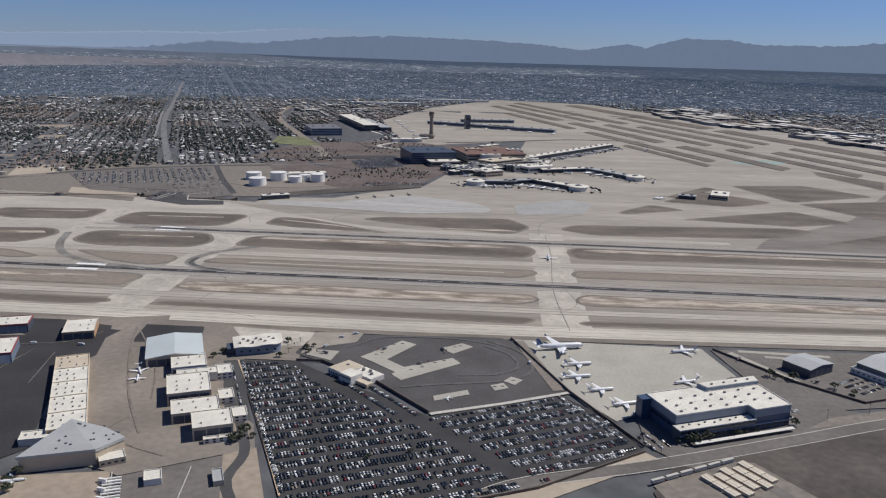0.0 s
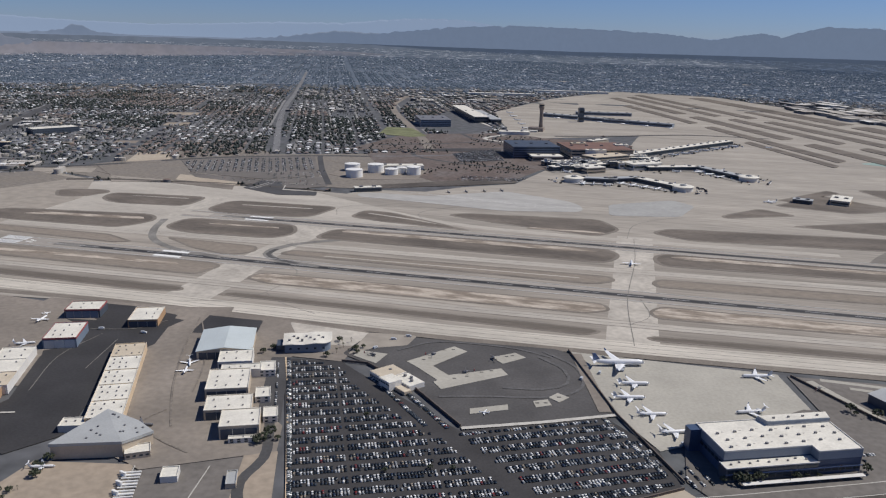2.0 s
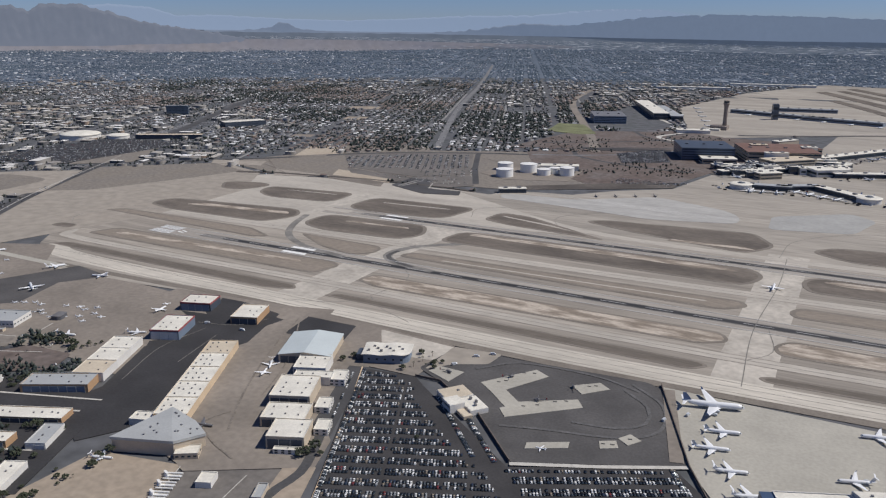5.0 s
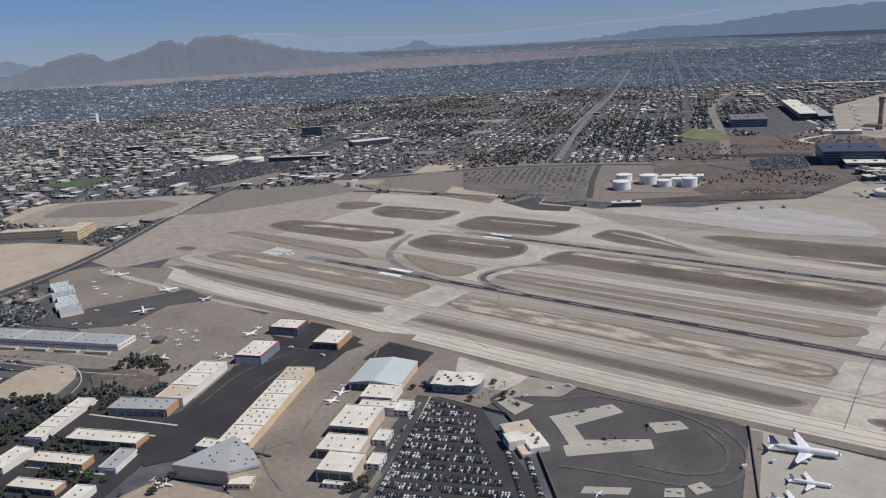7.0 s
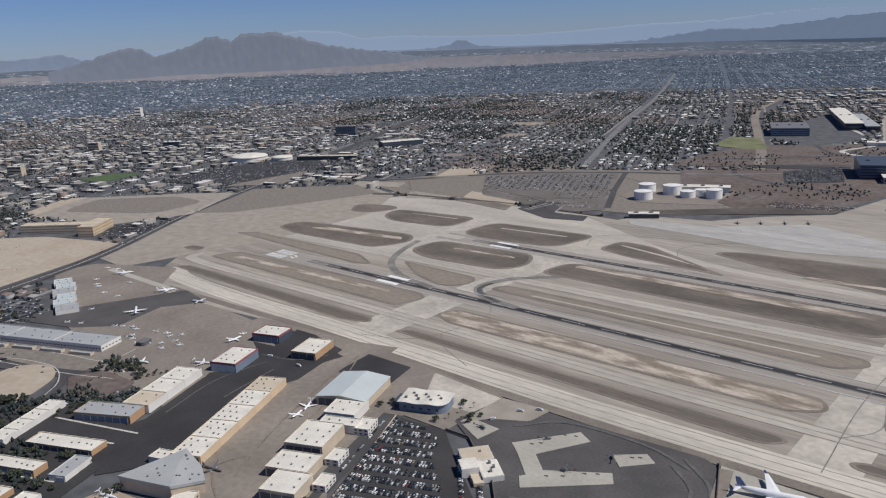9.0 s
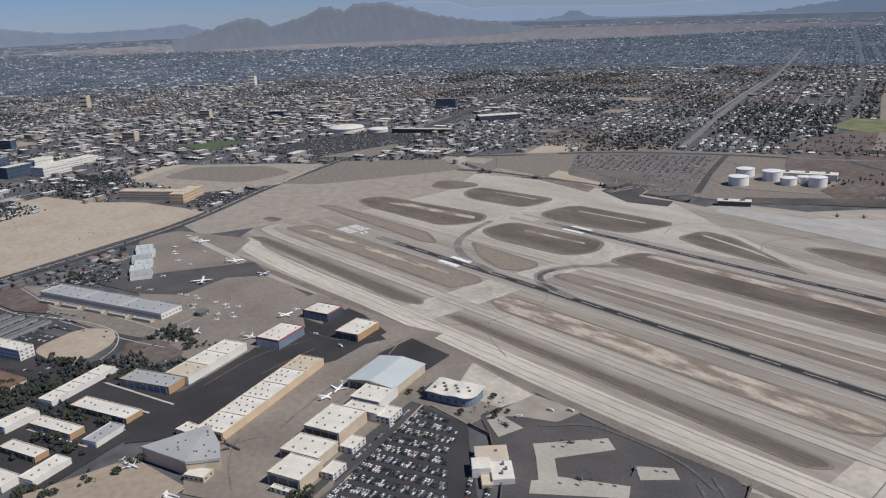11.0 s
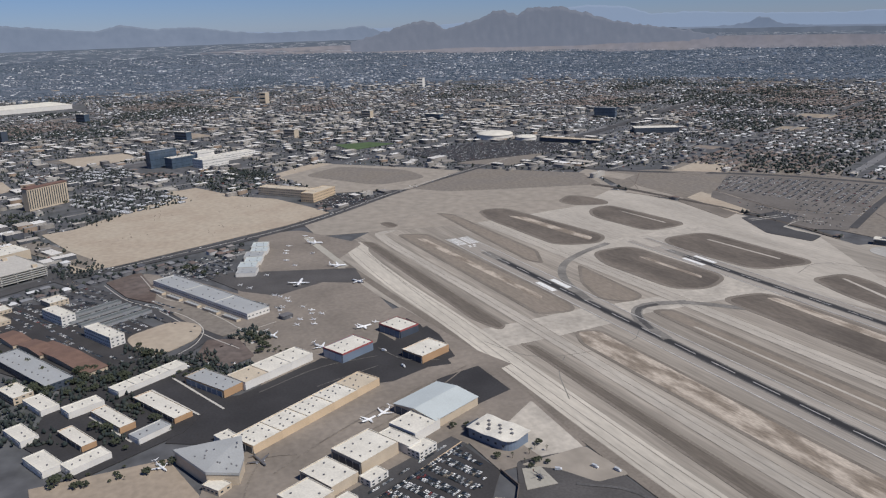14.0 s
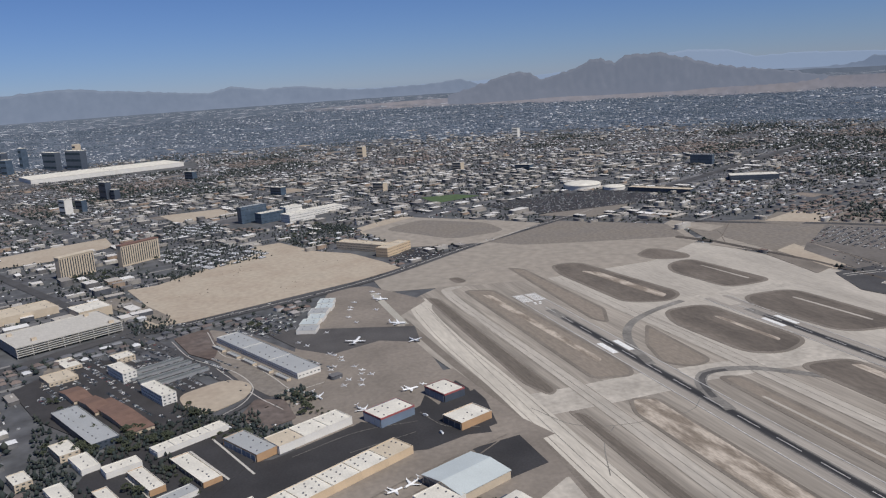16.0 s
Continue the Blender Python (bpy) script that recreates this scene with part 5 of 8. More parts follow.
# large white-roofed office hangar with dark blue walls
bb = thing("office_hangar", pose(*(216.8, 712.1), 0, 0, 0, G1), "large dark-blue hangar office with vented white roof", "hangar")
MAIN = [(-62, -31), (16, -31), (16, -41), (56, -41), (58, 6), (-2, 6), (-5, 18), (-62, 18)]
REAR = [(-2, 6.02), (58, 6.02), (62, 18), (-5, 18)]
part("wall", prism_bm(MAIN, 0, 13.5), M["navy"], bb)
part("upper_wall", prism_bm([(x * 1.003, y * 1.004) for x, y in MAIN], 13.5, 20.5), M["greypanel"], bb, "pale blue-grey metal upper wall")
part("roof", prism_bm(inset(MAIN, 0.6), 20.5, 20.9), M["roof"], bb)
for (x0, y0), (x1, y1) in zip(MAIN, MAIN[1:] + MAIN[:1]):
    d = Vector((x1 - x0, y1 - y0))
    part("parapet", box_bm((0, d.length, -0.3, 0.3, 20.5, 21.6)), M["wall"], bb, at=pose(x0, y0, 0, 0, 0, math.degrees(math.atan2(d.y, d.x))))
part("rear_block", prism_bm(REAR, 0, 24.5), M["greypanel"], bb, "raised rear block")
part("rear_roof", prism_bm(inset(REAR, 0.5), 24.5, 24.9), M["roof"], bb, "white roof of the raised rear block")
part("lower_block", box_bm((-66, 15.98, -43, -31.02, 0, 12)), M["walldark"], bb, "lower dark-glazed front block")
part("lower_roof", box_bm((-65.5, 15.5, -42.5, -31.4, 12, 12.4)), M["roof"], bb, "white roof of the lower front block")
part("lower_coping", box_bm((-66.2, 16, -43.3, -42.6, 12, 12.9), (-66.2, -65.6, -42.6, -31.02, 12, 12.9)), M["wall"], bb)
part("side_tower", box_bm((-72, -62.01, 8, 18, 0, 20.5)), M["navy"], bb, "narrow blue side block")
part("blue_band", box_bm((-66.1, 56.2, -43.25, -43.05, 6.6, 7.6)), M["planeblue"], bb, "deep blue band above the ground floor")
for k in range(13):
    part("window_band", box_bm((-65 + 6.2 * k, -59.6 + 6.2 * k, -43.2, -43.01, 2.4, 5.6)), M["glass"], bb)
    part("window_band", box_bm((-65 + 6.2 * k, -59.6 + 6.2 * k, -43.2, -43.01, 8.4, 10.8)), M["glass"], bb)
for k in range(6):
    part("window_band", box_bm((-62.4, -62.2, -29 + 6.2 * k, -24 + 6.2 * k, 8, 11)), M["glass"], bb)
    part("window_band", box_bm((17 + 6.4 * k, 22.5 + 6.4 * k, -41.4, -41.2, 3, 6)), M["glass"], bb)
for k in range(9):
    part("roof_vent", box_bm((-60 + 8.4 * k, -58.4 + 8.4 * k, -38 + 2.4 * (k % 2), -36.8 + 2.4 * (k % 2), 12.4, 13.6)), M["vent"], bb)
for k in range(4):
    part("roof_vent", box_bm((6 + 14 * k, 7.8 + 14 * k, 10.5, 12, 24.9, 26.2)), M["vent"], bb)
for i in range(7):
    for j in range(3):
        x, y = -53 + 16.5 * i + (3 if j == 1 else 0), -24 + 11.5 * j + (i % 3) - 1
        part("roof_vent", box_bm((x - 1.1, x + 1.1, y - 0.9, y + 0.9, 20.9, 22.3)), M["vent"], bb)
        part("skylight", box_bm((x + 5, x + 6.8, y + 2, y + 2.6, 20.9, 21.2)), M["kerb"], bb)
part("canopy", box_bm((-56, 52, -54, -49.5, 3.2, 3.6)), M["wall"], bb, "white covered walkway canopy")
for k in range(12):
    part("canopy_post", box_bm((-55 + 9.6 * k, -54.7 + 9.6 * k, -52, -51.7, 0, 3.2)), M["steel"], bb)
hangar((353.1, 837.3), 40, 34, 10, 35, "walldark", "roofgrey", "dark steel hangar with low grey gabled roof", gable=2.5, door="walldark")
hangar((449.9, 834.2), 66, 58, 11, 35, "walldark", "roofgrey", "dark hangar with pale roof beside the street", gable=3, door="walldark")
hangar((421.1, 815.1), 12, 60, 6, 35, "wall", "roof", "low white office strip along a hangar", (1, 6), None, 1, category="office", name="office_annex")

# helicopter terminal
ht = thing("heli_terminal", pose(*(-132.7, 756.7), 0, 0, 0, -38), "cream two-storey helicopter terminal with stepped flat roofs", "terminal")
for nm, b6, m in (("west_block", (-28, -4, -15, 14, 0, 7), "wall"), ("east_block", (-3.99, 24, -3, 16, 0, 5.5), "wall"), ("tower_block", (-6, 12, -19, -3.01, 0, 9), "wall"), ("patio_wall", (12.01, 28, -12, -3.02, 0, 3.2), "wallsand")):
    part(nm, box_bm(b6), M[m], ht)
    part("roof", box_bm((b6[0] + 0.4, b6[1] - 0.4, b6[2] + 0.4, b6[3] - 0.4, b6[5], b6[5] + 0.25)), M["rooftan" if nm in ("west_block", "patio_wall") else "roof"], ht)
for k in range(6):
    part("window", box_bm((-5 + 2.9 * k, -3 + 2.9 * k, -19.12, -19.01, 5.5, 7.2)), M["glass"], ht)
    part("window", box_bm((-27 + 3.6 * k, -24.8 + 3.6 * k, -15.12, -15.01, 2, 4)), M["glass"], ht)
for x, y in ((2, 8), (10, 10), (16, 6), (-18, 4)):
    part("roof_vent", box_bm((x - 1.4, x + 1.4, y - 1, y + 1, 5.8, 8.2)), M["vent"], ht)

# blue-fronted hangar with a wavy roof
bh = thing("wavy_roof_hangar", pose(*(-255.0, 817.8), 0, 0, 0, 21), "blue-fronted hangar with a wavy white roof", "hangar")
part("wall", prism_bm([(-25, -14), (13, -14), *[(13 + 12 * math.sin(a * 0.26), -2 - 12 * math.cos(a * 0.26)) for a in range(1, 7)], (25, 14), (-25, 14)], 0, 10), M["wallblue"], bh)
bm = bmesh.new()
rowsv = []
for i in range(25):
    x = -27 + 54 * i / 24
    zz = 10.6 + 0.55 * math.sin(i * 0.5) + 0.05 * i
    front = -15.5 if x < 13 else -2 - math.sqrt(max(14.2 ** 2 - (x - 13) ** 2, 0.1)) * 0.95
    rowsv.append([bm.verts.new((x, front, zz - 0.4)), bm.verts.new((x, 16, zz + 1.2)), bm.verts.new((x, 16, zz + 0.7)), bm.verts.new((x, front, zz - 0.9))])
for a, b in zip(rowsv, rowsv[1:]):
    for j in range(4):
        bm.faces.new((a[j], a[(j + 1) % 4], b[(j + 1) % 4], b[j]))
bm.faces.new(rowsv[0]), bm.faces.new(rowsv[-1])
bmesh.ops.recalc_face_normals(bm, faces=bm.faces[:])
part("roof", bm, M["roof"], bh)
for k in range(5):
    part("window", box_bm((-20 + 9 * k, -17.5 + 9 * k, -14.15, -14.01, 4, 6)), M["glass"], bh)
for k in range(9):
    x, y = -20 + 4.6 * k, (-6, 5, 0)[k % 3]
    part("roof_unit", box_bm((x - 1.3, x + 1.3, y - 1, y + 1, 10.6, 13.2)), M["vent"], bh)
part("entrance_block", box_bm((-34, -25.01, -8, 10, 0, 7)), M["walldark"], bh, "dark entrance block")
part("rear_arch", box_bm((-20, 16, 14.01, 17, 0, 8)), M["wallsand"], bh)

# car park sheds, utility yard
hangar((-254.7, 537.5), 13, 16, 5, G1, "wall", "roof", "small white-roofed carport in the yard", category="carport", name="carport")
hangar((-205.5, 544.3), 8, 20, 4, G1, "wallsand", "roofgrey", "narrow low grey-roofed shed", category="shed", name="shed")
rack = None
for k in range(4):
    q = Vector((-284, 530)) + Vector((5.2, -12.5)) * k
    if rack is None:
        rack = thing("pipe_rack", pose(q.x, q.y, 0.05, 0, 0, 23), "white process pipes and vessels on a steel rack", "pipework", "yard pipework")
        for i in range(4):
            part("pipe", tube_bm(0.7, -7, 7, 10), M["tank"], rack, at=pose(0, -3.6 + 2.4 * i, 1.6 + 0.9 * (i % 2), 0, 90, 0))
        for i in range(3):
            part("vessel", tube_bm(1.3, 0, 3.4 + i, 12, 1.2), M["tank"], rack, at=pose(-8.6 + 2 * i, 4.8 - 2.9 * i, 0))
        for x in (-5, 0, 5):
            part("frame", box_bm((x - 0.15, x + 0.15, -4.6, 4.6, 0.7, 1.0), (x - 0.15, x + 0.15, -4.6, -4.3, 0, 0.7), (x - 0.15, x + 0.15, 4.3, 4.6, 0, 0.7)), M["steel"], rack)
    else:
        copy_thing(rack, pose(q.x, q.y, 0.05, 0, 0, 23))
for pts in ([(-291, 545), (-262, 470), (-252, 420)], [(-233, 560), (-220, 480), (-205, 420)]):
    ribbon("yard_kerb", pts, 0.9, 0.3, M["kerb"], "pale concrete kerb in the utility yard", "kerb", straight=True)
store = None
for k in range(5):
    for j in range(3):
        q = Vector((183, 586)) + Vector((9.2, 6.4)) * k + Vector((6.6, -9.8)) * (j + 0.35 * (k % 2))
        if store is None:
            store = thing("storage_row", pose(q.x, q.y, 0, 0, 0, 34), "pale storage unit row with ribbed cream roof", "storage shed", "storage rows")
            part("wall", box_bm((-3.7, 3.7, -5.4, 5.4, 0, 2.7)), M["wallsand"], store)
            for i in range(4):
                part("roof_panel", box_bm((-3.9 + 1.97 * i, -2.03 + 1.97 * i, -5.6, 5.6, 2.7, 2.95)), M["rooftan" if i % 2 else "roofcream"], store)
        else:
            copy_thing(store, pose(q.x, q.y, 0, 0, 0, 34))
trailer = None
for k in range(6):
    q = Vector((141, 578)).lerp(Vector((206, 616)), k / 5)
    if trailer is None:
        trailer = thing("box_trailer", pose(q.x, q.y, 0.1, 0, 0, 30), "white box trailer parked along the yard fence", "trailer", "parked trailers")
        part("box", box_bm((-6.3, 6.3, -1.3, 1.3, 1.1, 4.0)), M["kerb"], trailer)
        for x in (-4.6, -3.4):
            part("wheel", tube_bm(0.5, -1.2, 1.2, 10), M["tyre"], trailer, at=pose(x, 0, 0.5, 90, 0, 0))
        part("landing_gear", box_bm((3.6, 3.9, -0.9, 0.9, 0, 1.1)), M["steel"], trailer)
    else:
        copy_thing(trailer, pose(q.x, q.y, 0.1, 0, 0, 30))

# walls round the car park and aprons
for pts in ([(-115.8, 751.5), (-51.4, 681.6)], [(29.0, 892.2), (85.8, 744.3), (141.0, 636.8)], [(-205.5, 791.7), (-176.6, 793.0), (-116.6, 749.5)], [(263.7, 886.4), (325.8, 800.5), (379.3, 753.9), (462.5, 787.7)], [(-148.8, 517.5), (-64.7, 507.4), (45.8, 558.3), (140.1, 626.9)]):
    for a, b in zip(pts, pts[1:]):
        a, b = Vector(a), Vector(b)
        wl = part("boundary_wall", box_bm((0, (b - a).length, -0.35, 0.35, 0, 2.6), (0, (b - a).length, -0.45, 0.45, 2.6, 2.75)), M["wallblock"])
        wl.matrix_basis = pose(a.x, a.y, 0, 0, 0, math.degrees(math.atan2(b.y - a.y, b.x - a.x)))
        tagged(wl, "brown block boundary wall along the apron", "wall", kind="structure")

ribbon("pavement_strip", [(-50, 678.5), (19.1, 709.5), (85, 743)], 5, 0.1, M["kerb"], "pale concrete kerb strip along the car park", "kerb", straight=True)

# offices, garage and hotels to the west
gar = thing("parking_garage", pose(-1095, 335, 0, 0, 0, 26), "concrete multi-level parking garage with open decks", "garage")
for k in range(5):
    part("deck", box_bm((-55, 55, -85, 85, 3.6 * k + 2.9, 3.6 * k + 3.6)), M["kerb"], gar)
    part("deck_rail", box_bm((-55.3, 55.3, -85.3, -84.9, 3.6 * k + 3.6, 3.6 * k + 4.7), (-55.3, 55.3, 84.9, 85.3, 3.6 * k + 3.6, 3.6 * k + 4.7), (-55.3, -54.9, -84.9, 84.9, 3.6 * k + 3.6, 3.6 * k + 4.7),
                              (54.9, 55.3, -84.9, 84.9, 3.6 * k + 3.6, 3.6 * k + 4.7)), M["kerb"], gar)
for i in range(8):
    for x in (-54, -18, 18, 54):
        part("column", box_bm((x - 0.5, x + 0.5, -84 + 24 * i - 0.5, -84 + 24 * i + 0.5, 0, 17.9)), M["kerb"], gar)
for x, y in ((-40, 60), (30, -50), (45, 70), (-30, -70)):
    part("stair_tower", box_bm((x - 3, x + 3, y - 4, y + 4, 17.9, 22)), M["wallsand"], gar)
hangar((-1290, 240), 70, 120, 14, 26, "wallsand", "rooftan", "low casino building with tan and white roofs", (4, 5), None, 0, category="building", name="casino_building")
hangar((-1230, 370), 60, 60, 17, 26, "wallsand", "roof", "casino block with flat white roof", (3, 3), None, 0, category="building", name="casino_building")
for c, w, d, h, wl, rf, lb in (((-837.3, 448.3), 56, 20, 14, "wall", "roof", "white four-storey motel block"), ((-725.0, 499.8), 66, 20, 14, "wall", "roof", "white four-storey office block"),
                               ((-656.9, 414.6), 140, 32, 9, "walldark", "roofgrey", "long grey-roofed apartment block"), ((-917.5, 443.8), 30, 28, 8, "wallsand", "roof", "cream low commercial building"),
                               ((-595.3, 399.5), 40, 22, 8, "wallsand", "roof", "cream apartment block with white roof"), ((-536.0, 363.3), 30, 18, 8, "wallsand", "roof", "cream low apartment block"), ((-929.5, 365.8), 50, 24, 6, "wallsand", "roof", "low cream commercial building"),
                               ((-870.8, 359.9), 44, 40, 6, "wallsand", "rooftan", "low tan-roofed commercial building")):
    hangar(c, w, d, h, 25, wl, rf, lb, (max(2, int(w // 14)), 2), None, max(1, int(h // 4)), category="building", name="office_building")
for k in range(4):
    q = Vector((-854.4, 489.4)) + Vector((22 * k, 26 * k * 0.45))
    hangar((q.x, q.y), 10, 90, 4, 25, "steel", "roofdark", "long dark-grey carport roof over parked cars", category="carport", name="carport")
for c, w, d in (((-677.7, 454.9), 135, 28), ((-783.9, 391.6), 55, 24), ((-731.4, 420.7), 60, 22)):
    hangar(c, w, d, 5, 25, "wallsand", "rooftile", "low building with brown tiled gabled roof", gable=3, category="building", name="tiled_building")
for (x, y), ang, w, hh, lb in (((-1619, 297), 127, 85, 50, "tan slab hotel tower with window rows"), ((-1690, 432), 127, 105, 50, "tan hotel tower with red roof and wings")):
    b = thing("hotel_tower", pose(x - 8, y + 8, 0, 0, 0, ang), lb, "hotel")
    part("wall", box_bm((-w / 2, w / 2, -9, 9, 0, hh)), M["wallsand"], b)
    part("roof", box_bm((-w / 2 - 1, w / 2 + 1, -10, 10, hh, hh + 2)), M["terracotta" if "red" in lb else "rooftan"], b)
    if "red" in lb:
        part("wing", box_bm((-12, 12, 9.01, 52, 0, hh - 6)), M["wallsand"], b)
        part("wing_roof", box_bm((-13, 13, 9, 53, hh - 6, hh - 4)), M["terracotta"], b)
    for k in range(int(w // 6)):
        for s in (-1, 1):
            part("window_strip", box_bm((-w / 2 + 2 + 6 * k, -w / 2 + 4.4 + 6 * k, s * 9.03 - 0.04, s * 9.03 + 0.04, 4, hh - 3)), M["glass"], b)
for x, y, w, d, h, ang, wl, rf, lb in ((-2125, 752, 88, 24, 50, 115, "blueglass", "roofgrey", "tall blue glass office tower"), (-2090, 800, 80, 36, 30, 115, "blueglass", "roof", "blue-and-white glass office block"),
                                       (-2120, 870, 60, 34, 36, 115, "wall", "roof", "white mid-rise hotel block"), (-2050, 880, 90, 50, 24, 115, "wall", "roof", "white low hotel wing"), (-2140, 960, 150, 40, 18, 115, "wall", "roof", "long white convention wing"),
                                       (-1780, 1973, 210, 34, 13, 30, "walldark", "rooftan", "long dark campus building"), (-2265, 2483, 85, 30, 38, 35, "blueglass", "roofgrey", "dark blue mid-rise office"),
                                       (-1790, 2330, 150, 60, 20, 60, "walldark", "roof", "wide white-roofed school building"), (-1500, 960, 150, 34, 17, 38, "wallsand", "rooftan", "tan four-storey institutional building"),
                                       (-1420, 1010, 34, 90, 20, 38, "walltan", "rooftan", "tan tower wing of the institutional building")):
    hangar((x, y), w, d, h, ang, wl, rf, lb, (5, 2), None, 3, category="building", name="office_building")
for x, y, r, h in ((-2025, 1830, 62, 24), (-1930, 1895, 36, 15)):
    b = thing("arena", pose(x, y, 0, 0, 0, 40), "round arena with pale domed roof", "arena")
    part("wall", tube_bm(r, 0, h * 0.6, 40), M["wall"], b)
    part("roof", rings_bm([(0, 0, r * 1.03, r * 1.03), (h * 0.15, 0, r * 0.95, r * 0.95), (h * 0.32, 0, r * 0.6, r * 0.6), (h * 0.4, 0, r * 0.1, r * 0.1)], 40), M["roof"], b, at=pose(0, 0, h * 0.6, 0, -90, 0))

# ---- terminal area ----
for pts, w in (([(-60, 2020), (40, 2035), (80, 2062), (215, 1985)], 92), ([(60, 2290), (280, 2335), (400, 2180)], 96), ([(90, 2480), (430, 2975)], 96), ([(-120, 2150), (60, 2300)], 60)):
    ribbon("stained_apron", pts, w, 0.05, M["gatestain"], "oil-stained grey apron round the gates", "apron", straight=True)

ct = thing("control_tower", pose(-249, 3108, 0), "tall tan concrete control tower with glazed cab", "control tower")
part("shaft", rings_bm([(0, 0, 8.5, 8.5), (30, 0, 7.2, 7.2), (70, 0, 6.8, 6.8), (84, 0, 8, 8), (90, 0, 11, 11), (94, 0, 11.5, 11.5)], 16), M["towerconc"], ct, at=pose(0, 0, 0, 0, -90, 0))
part("cab", tube_bm(9, 94, 101, 12, 10.5), M["glass"], ct)
part("cab_roof", tube_bm(11.5, 101, 103.5, 12, 8), M["towerconc"], ct)
part("mast", tube_bm(0.5, 103.5, 112, 8), M["steel"], ct)
part("base_building", box_bm((-45, 12, -30, 30, 0, 14)), M["towerconc"], ct)
part("base_roof", box_bm((-70, -8, -55, -30.01, 0, 6)), M["roof"], ct)


def far_block(name, x, y, w, d, h, ang, wall, roof, label, category="terminal", bands=0):
    b = thing(name, pose(x, y, 0, 0, 0, ang), label, category)
    part("wall", box_bm((-w / 2, w / 2, -d / 2, d / 2, 0, h)), M[wall], b)
    part("roof", box_bm((-w / 2 - 1, w / 2 + 1, -d / 2 - 1, d / 2 + 1, h, h + 1.2)), M[roof], b)
    for k in range(bands):
        zz = h * (k + 0.35) / bands
        part("window_band", box_bm((-w / 2 + 2, w / 2 - 2, -d / 2 - 0.4, -d / 2 - 0.01, zz, zz + h * 0.35 / bands)), M["glass"], b)
        part("window_band", box_bm((-w / 2 - 0.4, -w / 2 - 0.01, -d / 2 + 2, d / 2 - 2, zz, zz + h * 0.35 / bands)), M["glass"], b)
    n = max(2, int(w // 40))
    for k in range(n):
        part("roof_unit", box_bm((-w / 2 + (k + 0.5) * w / n - 4, -w / 2 + (k + 0.5) * w / n + 4, -3, 3, h + 1.2, h + 4)), M["vent"], b)
    return warp_object(b)


